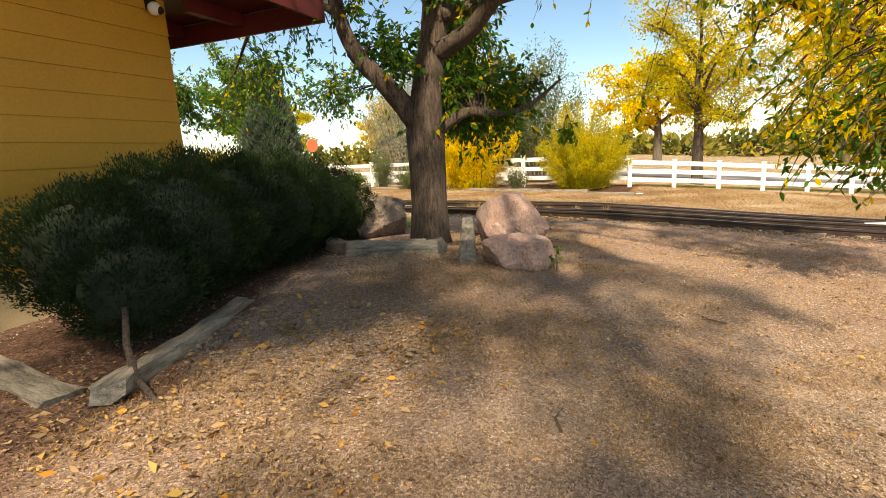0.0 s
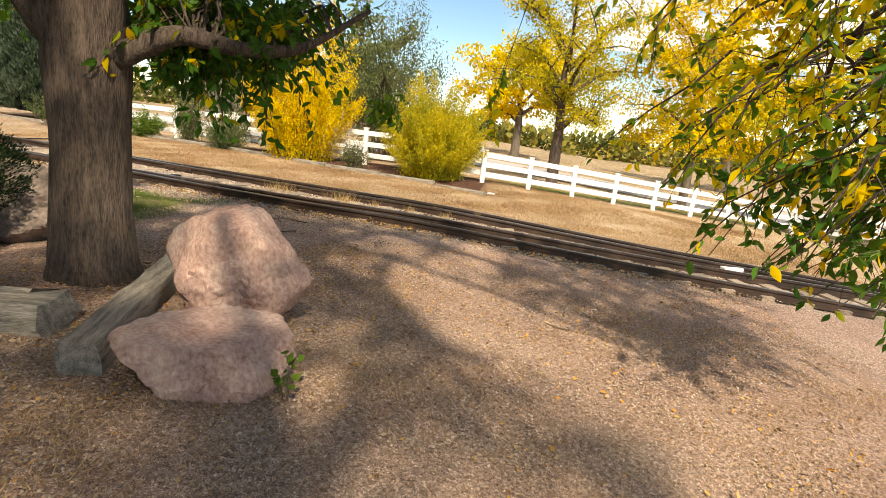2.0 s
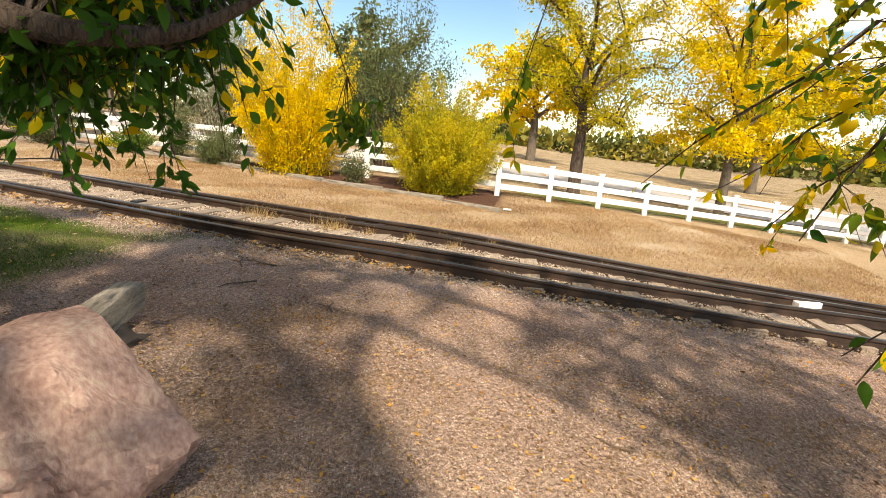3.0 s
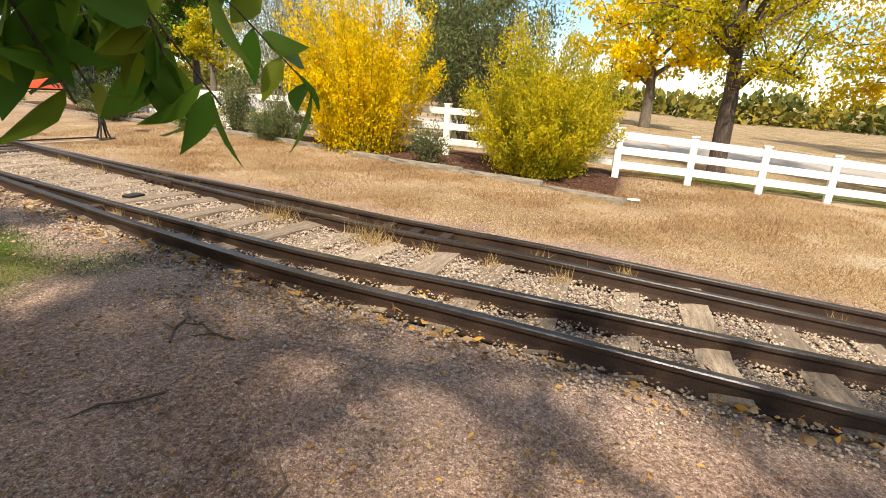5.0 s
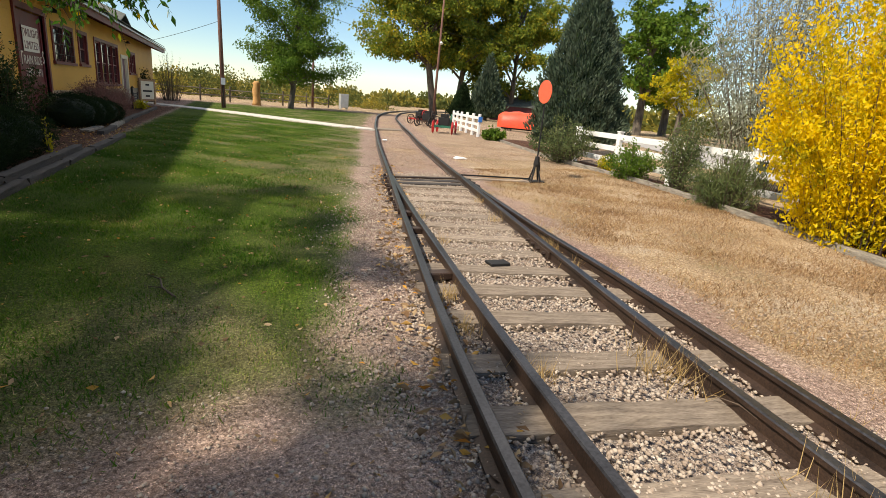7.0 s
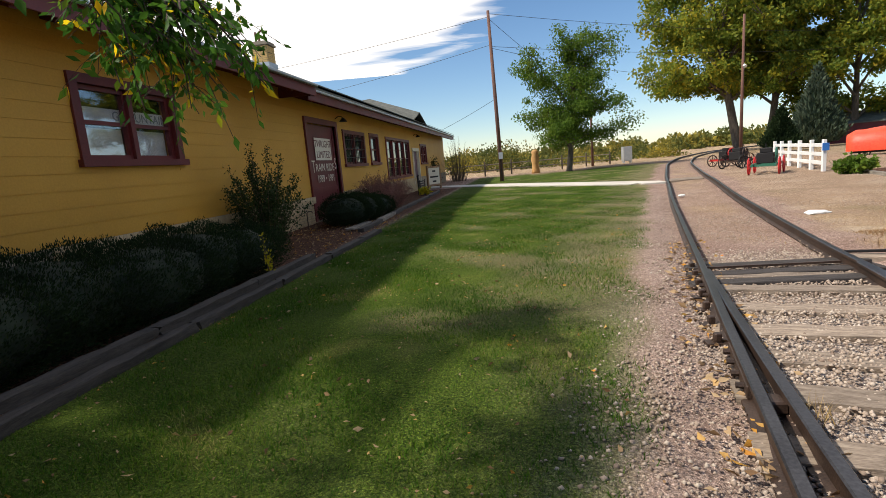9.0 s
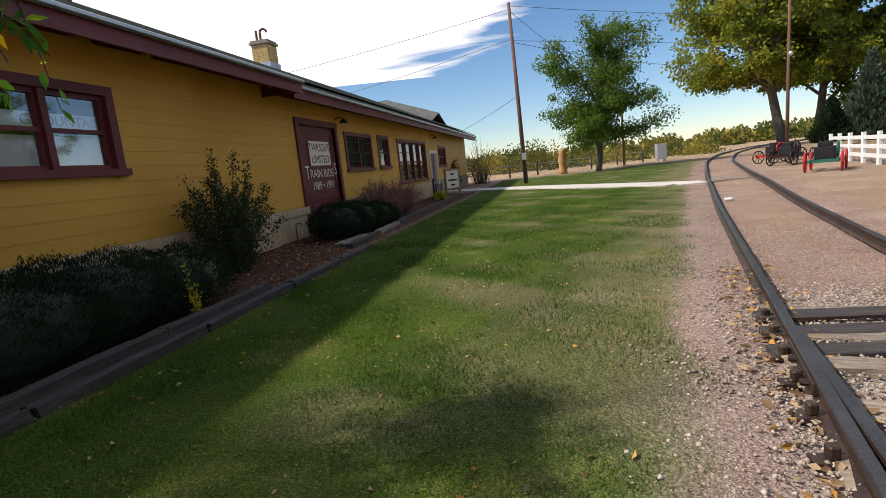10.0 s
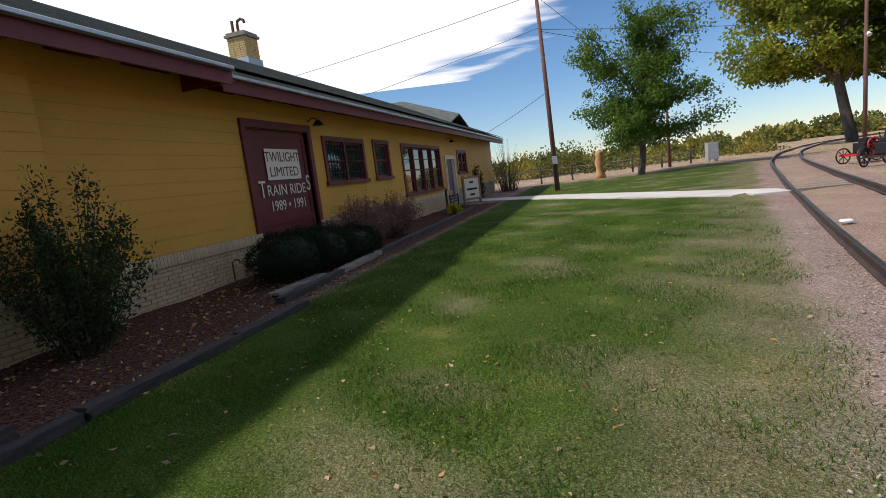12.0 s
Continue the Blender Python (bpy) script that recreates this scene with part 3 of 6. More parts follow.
def words(text, y, z, size, x, material, parent, stretch=1.0, name="lettering"):
    cu = bpy.data.curves.new(name, "FONT")
    cu.body, cu.size, cu.extrude, cu.align_x = text, size, 0.002, "CENTER"
    tmp = bpy.data.objects.new(name, cu)
    scene.collection.objects.link(tmp)
    dg = bpy.context.evaluated_depsgraph_get()
    me = bpy.data.meshes.new_from_object(tmp.evaluated_get(dg))
    bpy.data.objects.remove(tmp)
    me.materials.clear()
    me.materials.append(material)
    ob = new(name, me)
    ob.matrix_basis = pose(x, y, z, 90, 0, 90) @ Matrix.Diagonal((stretch, 1, 1, 1))
    ob.parent = parent
    return ob


def window(y0, y1, z0, z1, x, sashes, glass_kind="blind", bars=False):
    """A window of so many sashes in the wall x, with frame, sill and panes."""
    wdw = new("window")
    wdw.parent = building
    f = 0.13
    bm = boxes((x - 0.16, y0 - f, z1 - 0.01, x + 0.05, y1 + f, z1 + f), (x - 0.16, y0 - f, z0, x + 0.05, y0 + 0.02, z1 - 0.012), (x - 0.16, y1 - 0.02, z0, x + 0.05, y1 + f, z1 - 0.012))
    part("window_frame", bm, M["maroon"], wdw)
    part("window_sill", boxes((x - 0.16, y0 - f - 0.05, z0 - 0.11, x + 0.10, y1 + f + 0.05, z0 - 0.002)), M["maroon"], wdw)
    w = (y1 - y0) / sashes
    for k in range(sashes):
        a, b = y0 + k * w, y0 + (k + 1) * w
        s = 0.07
        zm = (z0 + z1) / 2
        rows = [(x - 0.12, a + (0.03 if k else 0.02), z0, x - 0.04, a + 0.02 + s, z1 - 0.012), (x - 0.12, b - s - 0.02, z0, x - 0.04, b - (0.03 if k < sashes - 1 else 0.02), z1 - 0.012), (x - 0.118, a + s, z1 - s - 0.012, x - 0.042, b - s, z1 - 0.014), (x - 0.118, a + s, z0 + 0.002, x - 0.042, b - s, z0 + s), (x - 0.118, a + s, zm - 0.03, x - 0.042, b - s, zm + 0.03)]
        if glass_kind == "sky":
            rows += [(x - 0.116, a + s, z0 + (z1 - z0) * q - 0.012, x - 0.05, b - s, z0 + (z1 - z0) * q + 0.012) for q in (0.26, 0.74)]
        part("sash", boxes(*rows), M["maroon"], wdw)
        if k < sashes - 1:
            part("mullion", boxes((x - 0.14, b - 0.05, z0, x + 0.02, b + 0.05, z1 - 0.013)), M["maroon"], wdw)
        part("pane", boxes((x - 0.088, a + s, z0 + s, x - 0.08, b - s, z1 - s)), M["clear" if glass_kind == "blind" else "glass"], wdw)
        if glass_kind == "blind":
            part("blind", boxes((x - 0.18, a + s, z0 + s * 0.5, x - 0.17, b - s, z0 + (z1 - z0) * 0.44)), M["blind"], wdw, "pale half-drawn blind")
            part("window_sign", boxes((x - 0.15, a + s, z0 + (z1 - z0) * 0.53, x - 0.14, b - s, z0 + (z1 - z0) * 0.72)), M["blind"], wdw, "pale lettered strip behind the glass")
            words("G" if k == 0 else "FOUNTAIN", (a + b) / 2 + (0.35 if k == 0 else 0), z0 + (z1 - z0) * 0.565, 0.21, x - 0.137, M["lettershade"], wdw, 1.0)
    if bars:
        rows = [(x + 0.02, y0 + (y1 - y0) * (k + 0.5) / 14 - 0.008, z0, x + 0.036, y0 + (y1 - y0) * (k + 0.5) / 14 + 0.008, z1) for k in range(14)]
        rows += [(x + 0.018, y0, z0 + (z1 - z0) * q, x + 0.04, y1, z0 + (z1 - z0) * q + 0.02) for q in (0.2, 0.5, 0.8)]
        part("window_bars", boxes(*rows), M["black"], wdw, "black iron bars over the panes")
    return wdw


window(*W1, XF, 2, "blind")
window(*W2, XM, 2, "dark", True)
window(*W3, XM, 1, "dark")
window(*W4, XM, 4, "sky")
window(*W5, XM, 2, "dark")

# freight door with its painted lettering
door = new("freight_door")
door.parent = building
dy0, dy1, dz0, dz1 = DOOR
part("door_leaf", boxes((XM - 0.14, dy0 + 0.02, dz0, XM - 0.06, dy1 - 0.02, dz1 - 0.02)), M["maroon"], door)
rows = [(XM - 0.06, dy0 + 0.06, z, XM - 0.035, dy1 - 0.06, z + 0.14) for z in (0.3, 0.95)] + [(XM - 0.058, dy0 + 0.06, 0.3, XM - 0.036, dy0 + 0.2, 3.0), (XM - 0.058, dy1 - 0.2, 0.3, XM - 0.036, dy1 - 0.06, 3.0)]
for r in rows:
    part("door_rail", boxes(r), M["maroon"], door)
part("door_frame", boxes((XM - 0.2, dy0 - 0.16, dz0, XM + 0.07, dy0, dz1), (XM - 0.2, dy1, dz0, XM + 0.07, dy1 + 0.16, dz1), (XM - 0.2, dy0 - 0.16, dz1 + 0.002, XM + 0.075, dy1 + 0.16, dz1 + 0.18)), M["maroon"], door)


dc = (dy0 + dy1) / 2 + 0.1
part("lettering_panel", boxes((XM - 0.034, dc - 0.72, 1.99, XM - 0.031, dc + 0.72, 2.72)), M["letters"], door, "cream painted lettering panel")
words("TWILIGHT", dc, 2.42, 0.33, XM - 0.028, M["maroon"], door, 0.95)
words("LIMITED", dc, 2.07, 0.33, XM - 0.028, M["maroon"], door, 1.05)
words("RAIN RIDE", dc, 1.63, 0.36, XM - 0.030, M["letters"], door, 1.0)
words("T", dc - 1.0, 1.60, 0.56, XM - 0.030, M["letters"], door, 0.8)
words("S", dc + 1.0, 1.68, 0.56, XM - 0.030, M["letters"], door, 0.8)
words("1989 \u2022 1991", dc, 1.27, 0.34, XM - 0.030, M["letters"], door, 0.95)

# passenger door
d2 = new("entrance_door")
d2.parent = building
a, b, z0, z1 = DOOR2
part("door_leaf", boxes((XM - 0.14, a + 0.42, z0, XM - 0.07, b - 0.42, z1 - 0.08)), mottled("plum_paint", (0.10, 0.035, 0.06), (0.14, 0.05, 0.085), 2, 30, 0.5, 0.05), d2, "plum painted door leaf")
part("door_frame", boxes((XM - 0.18, a, z0, XM + 0.05, a + 0.12, z1), (XM - 0.18, b - 0.12, z0, XM + 0.05, b, z1), (XM - 0.18, a, z1 - 0.1, XM + 0.055, b, z1 + 0.1), (XM - 0.16, a + 0.36, z0, XM + 0.02, a + 0.42, z1 - 0.1), (XM - 0.16, b - 0.42, z0, XM + 0.02, b - 0.36, z1 - 0.1)), M["sign"], d2)
for s0 in (a + 0.13, b - 0.35):
    part("sidelight", boxes((XM - 0.1, s0, z0 + 0.9, XM - 0.09, s0 + 0.22, z1 - 0.15)), M["glass"], d2)

# roof: eave boards, soffit, slopes
EX, EZ = 6.02, 3.92
RXR, RZ = 0.6, 6.42


def eave(y0, y1, ex, ez, wallx, name="fascia"):
    part(name, boxes((ex - 0.04, y0, ez - 0.27, ex, y1, ez)), M["maroon"], building)
    part("gutter", boxes((ex + 0.002, y0, ez - 0.03, ex + 0.10, y1, ez + 0.035), bevel=0.01), M["galv"], building, "pale metal drip edge")
    bm = bmesh.new()
    vs = [bm.verts.new(v) for v in ((wallx - 0.1, y0, ez + 0.12), (ex - 0.045, y0, ez - 0.16), (ex - 0.045, y1, ez - 0.16), (wallx - 0.1, y1, ez + 0.12), (wallx - 0.1, y0, ez + 0.18), (ex - 0.045, y0, ez - 0.1), (ex - 0.045, y1, ez - 0.1), (wallx - 0.1, y1, ez + 0.18))]
    for qd in ((0, 1, 2, 3), (7, 6, 5, 4), (0, 4, 5, 1), (2, 6, 7, 3)):
        bm.faces.new([vs[i] for i in qd])
    part("soffit", bm, M["maroon"], building)
    y = y0 + 0.3
    while y < y1 - 0.2:
        bm = bmesh.new()
        vs = [bm.verts.new((x, y + s, z)) for s in (0, 0.09) for x, z in ((wallx, ez - 0.02), (ex - 0.06, ez - 0.30), (ex - 0.06, ez - 0.16), (wallx, ez + 0.11))]
        for qd in ((3, 2, 1, 0), (4, 5, 6, 7), (0, 1, 5, 4), (1, 2, 6, 5), (2, 3, 7, 6)):
            bm.faces.new([vs[i] for i in qd])
        part("rafter_tail", bm, M["maroon"], building)
        y += 1.2


eave(-1.0, 11.55, EX, EZ, XF)
eave(11.6, YD + 1.0, EX - 0.25, EZ - 0.06, XM)
part("end_fascia", boxes((XM - 0.3, 11.552, EZ - 0.22, EX, 11.59, EZ + 0.02)), M["maroon"], building)


def slab(bm, quad, t=0.07):
    a = [bm.verts.new(v) for v in quad]
    b = [bm.verts.new((v[0], v[1], v[2] - t)) for v in quad]
    bm.faces.new(a)
    bm.faces.new(b[::-1])
    k = len(a)
    for i in range(k):
        bm.faces.new((a[i], b[i], b[(i + 1) % k], a[(i + 1) % k]))
    bmesh.ops.recalc_face_normals(bm, faces=bm.faces)


sl = (RZ - EZ) / (EX - RXR)
YH = 46.0
def zr(x):
    return EZ + 0.05 + (EX - x) * sl


bm = bmesh.new()
slab(bm, [(EX + 0.06, -1.0, zr(EX + 0.06)), (EX + 0.06, 11.6, zr(EX + 0.06)), (RXR, 11.6, zr(RXR)), (RXR, -1.0, zr(RXR))])
part("roof_near", bm, M["shingle"], building)
bm = bmesh.new()
slab(bm, [(EX - 0.2, 11.6, zr(EX)), (EX - 0.2, YH - 1.9, zr(EX)), (RXR, YH - 6.5, zr(RXR)), (RXR, 11.6, zr(RXR))])
slab(bm, [(EX - 0.2, YH - 1.9, zr(EX)), (-5.0, YH - 1.9, zr(EX)), (RXR, YH - 6.5, zr(RXR))])
part("roof_main", bm, M["shingle"], building)
bm = bmesh.new()
slab(bm, [(RXR, -1.0, zr(RXR)), (RXR, YH - 6.5, zr(RXR)), (-5.0, YH - 1.9, zr(EX)), (-5.0, -1.0, zr(EX))])
part("roof_back", bm, M["shingle"], building)
# shingle courses on the visible slope
bm = bmesh.new()
for k in range(34):
    x1 = EX - 0.2 - k * 0.16
    if x1 - 0.16 < RXR:
        break
    za, zb = zr(x1) + 0.012, zr(x1 - 0.16) + 0.004
    v = [bm.verts.new(c0) for c0 in ((x1, -0.9, za), (x1, YH - 2 - k * 0.135, za), (x1 - 0.16, YH - 2 - (k + 1) * 0.135, zb), (x1 - 0.16, -0.9, zb), (x1, -0.9, za - 0.03), (x1, YH - 2 - k * 0.135, za - 0.03))]
    bm.faces.new(v[:4])
    bm.faces.new((v[4], v[5], v[1], v[0]))
tagged(part("shingling", bm, M["shingle"], building), kind="stuff")
# cross gable further along
bm = bmesh.new()
gy0 = 37.0
slab(bm, [(4.2, gy0 - 2.6, zr(4.2) + 0.02), (4.2, gy0, zr(4.2) + 0.75), (0.4, gy0, zr(0.6) + 0.45), (0.4, gy0 - 2.6, zr(0.6) + 0.03)])
slab(bm, [(4.2, gy0, zr(4.2) + 0.75), (4.2, gy0 + 2.6, zr(4.2) + 0.02), (0.4, gy0 + 2.6, zr(0.6) + 0.03), (0.4, gy0, zr(0.6) + 0.45)])
part("roof_dormer", bm, M["shingle"], building)
# plain back and far walls
part("wall_back", boxes((XW, YB, -0.3, XW + 0.2, YD, ZT - 0.1)), M["yellow"], building)
part("wall_far", boxes((XW + 0.2, YD - 0.2, -0.3, XM - 0.222, YD, ZT - 0.1)), M["yellow"], building)
# near-black floor and an added upright sheet imitate unlit rooms behind the glass
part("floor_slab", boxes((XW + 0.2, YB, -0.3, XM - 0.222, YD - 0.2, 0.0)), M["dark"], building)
part("dark_backing", boxes((XM - 1.6, YB, 0.0, XM - 1.5, YD - 0.21, ZT - 0.2)), M["dark"], building)

# lower south end, whose gable wall faces the path
YS = YA
ZS = 3.35
part("wall_south", boxes((XW, YS, 0.43, XF, YS + 0.2, ZS)), M["yellow"], building)
part("wall_south_front", boxes((XF - 0.2, YS + 0.202, 0.43, XF, YB - 0.002, ZS)), M["yellow"], building)
part("brick_south", boxes((XW, YS - 0.03, -0.3, XF + 0.03, YS + 0.2, 0.428), (XF - 0.17, YS + 0.202, -0.3, XF + 0.03, YB - 0.002, 0.428)), M["brick"], building)
z = 0.445
for k in range(12):
    bm = bmesh.new()
    zt = min(z + 0.243, ZS)
    vs = [bm.verts.new(v) for v in ((XW, YS - 0.018, z), (XF + 0.004, YS - 0.018, z), (XF + 0.004, YS - 0.004, zt), (XW, YS - 0.004, zt), (XW, YS, z), (XF + 0.004, YS, z), (XF + 0.004, YS, zt), (XW, YS, zt))]
    for qd in ((0, 1, 2, 3), (4, 5, 1, 0), (3, 2, 6, 7), (1, 5, 6, 2)):
        bm.faces.new([vs[i] for i in qd])
    part("siding_board", bm, M["yellow"], building)
    z += 0.25
    if z > ZS - 0.05:
        break
part("fascia", boxes((6.06, -4.45, 3.08, 6.10, -1.0, 3.34)), M["maroon"], building)
part("gutter", boxes((6.102, -4.45, 3.31, 6.2, -1.0, 3.37), bevel=0.01), M["galv"], building, "pale metal drip edge")
part("soffit", boxes((XF - 0.1, -4.4, 3.36, 6.055, -1.0, 3.42)), M["maroon"], building)
for y in (-4.3, -3.2, -2.1):
    part("rafter_tail", boxes((XF + 0.05, y, 3.19, 6.05, y + 0.1, 3.358)), M["maroon"], building)
part("end_fascia", boxes((XF - 0.1, -4.45, 3.1, 6.055, -4.41, 3.44)), M["maroon"], building)
bm = bmesh.new()
slab(bm, [(6.16, -4.5, 3.43), (6.16, -1.0, 3.43), (RXR, -1.0, 5.4), (RXR, -4.5, 5.4)])
slab(bm, [(RXR, -4.5, 5.4), (RXR, -1.0, 5.4), (XW - 0.6, -1.0, 3.43), (XW - 0.6, -4.5, 3.43)])
part("roof_south", bm, M["shingle"], building)
bm = bmesh.new()
bmesh.ops.create_uvsphere(bm, u_segments=12, v_segments=8, radius=0.075, matrix=pose(4.93, YS - 0.10, 3.2))
cam_dome = part("security_camera", bm, M["white"], building, "small white domed security camera", True)
bm = bmesh.new()
bmesh.ops.create_uvsphere(bm, u_segments=12, v_segments=8, radius=0.045, matrix=pose(4.96, YS - 0.15, 3.18))
box(bm, 4.88, YS - 0.09, 3.20, 4.98, YS - 0.005, 3.30)
part("lens_cover", bm, M["black"], cam_dome)

# chimney
ch = new("chimney")
ch.parent = building
cx, cy = 0.5, 20.1
bm = boxes((cx - 0.36, cy - 0.36, 5.2, cx + 0.36, cy + 0.36, 7.3), (cx - 0.43, cy - 0.43, 7.3, cx + 0.43, cy + 0.43, 7.38), (cx - 0.38, cy - 0.38, 7.38, cx + 0.38, cy + 0.38, 7.46))
part("chimney_shaft", bm, M["mortar"], ch)
cbm = bmesh.new()
for k in range(20):
    z = 5.85 + k * 0.075
    if z > 7.23:
        break
    for j in range(3):
        o = (k % 2) * 0.11
        y = cy - 0.362 + j * 0.238 + o * 0.2
        box(cbm, cx + 0.35, y, z, cx + 0.372, y + 0.222, z + 0.063)
        box(cbm, cx - 0.362 + j * 0.238 + o * 0.2, cy - 0.372, z, cx - 0.362 + j * 0.238 + o * 0.2 + 0.222, cy - 0.35, z + 0.063)
tagged(part("chimney_brickwork", cbm, mottled("yellow_brick", (0.50, 0.33, 0.12), (0.62, 0.44, 0.18), 3, 40, 0.85, 0.3), ch), kind="stuff")
part("flashing", boxes((cx - 0.42, cy - 0.42, 5.9, cx + 0.42, cy + 0.42, 6.56)), M["galv"], ch)
bm = bmesh.new()
tube(bm, [(cx - 0.1, cy, 7.4), (cx - 0.1, cy, 7.8), (cx - 0.08, cy, 7.92), (cx + 0.05, cy, 7.98), (cx + 0.17, cy, 7.92), (cx + 0.2, cy, 7.83)], [0.05] * 6, 8)
tube(bm, [(cx - 0.1, cy - 0.3, 7.3), (cx - 0.1, cy - 0.3, 7.85)], [0.05] * 2, 8)
part("vent_pipe", bm, M["pole"], ch)
bm = bmesh.new()
tube(bm, [(2.4, 9.0, 4.9), (2.4, 9.0, 6.4)], [0.07, 0.07], 8)
part("roof_pipe", bm, M["pole"], building)
# gooseneck lamps under the eave
for y in (15.9, 29.9):
    lp = thing("wall_lamp", pose(XM + 0.02, y, 3.45), "dark metal gooseneck lamp above the doors", "lamp", "wall lamps")
    bm = bmesh.new()
    tube(bm, [(0, 0, 0), (0.12, 0, 0.08), (0.25, 0, 0.06), (0.3, 0, 0)], [0.015] * 4, 6)
    part("arm", bm, M["black"], lp)
    bm = bmesh.new()
    tube(bm, [(0.3, 0, 0.01), (0.3, 0, -0.04), (0.3, 0, -0.12)], [0.04, 0.09, 0.15], 12)
    part("shade", bm, M["black"], lp)

# ---- plants ----
def rnd3(n, s=1.0):
    return RNG.normal(0, s, (n, 3))


def curve_pts(a, b, arch, n=6):
    """Points from a to b that rise by arch on the way."""
    t = np.linspace(0, 1, n)[:, None]
    return a + (b - a) * t + np.array([0, 0, 1.0]) * arch * 4 * t * (1 - t)


def on_path(P, margin):
    """Whether points come within a margin of the line walked."""
    Q = np.array([[r[1], r[2]] for r in PATH])
    bad = np.zeros(len(P), bool)
    for a, b in zip(Q, Q[1:]):
        d = b - a
        t = np.clip(((P[:, :2] - a) @ d) / (d @ d), 0, 1)
        bad |= np.linalg.norm(P[:, :2] - (a + t[:, None] * d), axis=1) < margin
    return bad


# the big ash tree beside the path
ash = thing("ash_tree", pose(0, 0, 0), "large ash with ridged bark, green and yellow autumn leaves", "tree")
tb = Vector((6.97, -5.33, 0.05))
bm = bmesh.new()
rr = random.Random(4)
tube(bm, [tb + Vector(v) for v in ((0, 0, -0.15), (0, 0, 0.05), (0.0, 0, 0.25), (0.01, 0, 0.7), (0.02, 0.0, 1.2), (0.03, 0.01, 1.65), (0.05, -0.03, 2.2), (0.12, -0.14, 2.9), (0.15, -0.2, 3.5), (0.2, -0.3, 4.5), (0.3, -0.2, 6.0))], [0.42, 0.34, 0.28, 0.25, 0.245, 0.26, 0.20, 0.18, 0.165, 0.12, 0.06], 26, 0.10, rr)
part("trunk", bm, M["bark"], ash, smooth=True)
BOUGHS = [
    ([(7.47, -5.05, 1.55), (7.3, -4.72, 2.15), (7.05, -4.25, 2.75), (6.95, -4.05, 3.35), (6.9, -4.1, 4.2), (6.2, -3.6, 5.4)], 0.17),
    ([(7.5, -5.2, 2.75), (7.35, -5.75, 2.95), (7.1, -6.3, 3.35), (6.8, -7.1, 3.75), (6.4, -8.2, 3.9), (5.9, -9.6, 3.7), (5.6, -10.8, 3.1)], 0.13),
    ([(7.5, -5.3, 3.2), (7.9, -6.2, 3.45), (8.0, -7.4, 3.6), (7.8, -8.8, 3.3), (7.6, -10.0, 2.8), (7.5, -11.0, 2.1)], 0.11),
    ([(7.45, -5.2, 1.75), (7.6, -5.55, 1.95), (7.75, -5.95, 1.92), (8.0, -6.3, 2.0), (8.3, -6.7, 2.35)], 0.09),
    ([(7.5, -5.2, 3.4), (6.0, -5.6, 4.3), (4.2, -6.0, 4.9), (2.2, -6.8, 5.0), (0.6, -7.8, 4.7)], 0.12),
    ([(7.5, -5.2, 3.6), (5.6, -7.0, 4.6), (3.8, -9.0, 4.9), (2.4, -10.8, 4.6)], 0.11),
    ([(6.95, -4.1, 3.3), (7.6, -2.8, 3.9), (8.6, -1.2, 3.9), (9.4, 0.2, 3.2)], 0.09),
    ([(6.95, -4.1, 3.5), (6.6, -2.2, 4.6), (6.9, -0.2, 4.9), (8.2, 1.2, 3.9), (9.0, 1.8, 3.1)], 0.09),
    ([(7.5, -5.2, 3.3), (8.5, -5.0, 3.7), (9.4, -4.6, 3.5), (9.9, -3.6, 3.0), (10.0, -2.4, 2.75)], 0.08),
    ([(7.6, -5.3, 4.4), (6.9, -6.6, 6.2), (5.6, -8.0, 7.0), (4.2, -8.8, 7.2)], 0.09),
    ([(7.6, -5.3, 4.4), (5.9, -4.6, 6.2), (4.4, -4.0, 7.0)], 0.09),
    ([(7.8, -7.2, 3.55), (8.6, -8.4, 3.4), (9.0, -9.6, 3.0), (9.1, -10.8, 2.3)], 0.06),
    # added bough, out of view, that carries the twigs shading the path's start
    ([(3.6, -7.6, 4.9), (1.4, -9.0, 5.4), (-0.8, -10.2, 5.6), (-2.6, -10.8, 5.4)], 0.08),
    ([(6.6, -8.0, 3.9), (5.0, -8.4, 4.2), (3.6, -9.4, 3.9), (3.2, -10.6, 3.2)], 0.07),
]
anchors, anchor_r = [], []
for pts, r in BOUGHS:
    s = spline([(x - 0.45, y - 0.33, z) for x, y, z in pts], 7)
    bm = bmesh.new()
    m = len(s)
    radii = [r * (1 - 0.82 * k / (m - 1)) for k in range(m)]
    tube(bm, s, radii, 9, 0.15, rr)
    part("limb", bm, M["bark"], ash, smooth=True)
    anchors += [tuple(v) for v in s[m // 3:]]
anchors = np.array(anchors)
# ends of the twigs: in a wide crown, and hanging low on its rim
# high crown is set off from the trunk so its shadow spares the rails
top = RNG.normal(0, 1, (1050, 3))
top = unit(top) * RNG.uniform(0.45, 1, (1050, 1)) ** 0.5 * np.array([6.6, 6.0, 2.1]) + np.array([2.4, -3.9, 5.4])
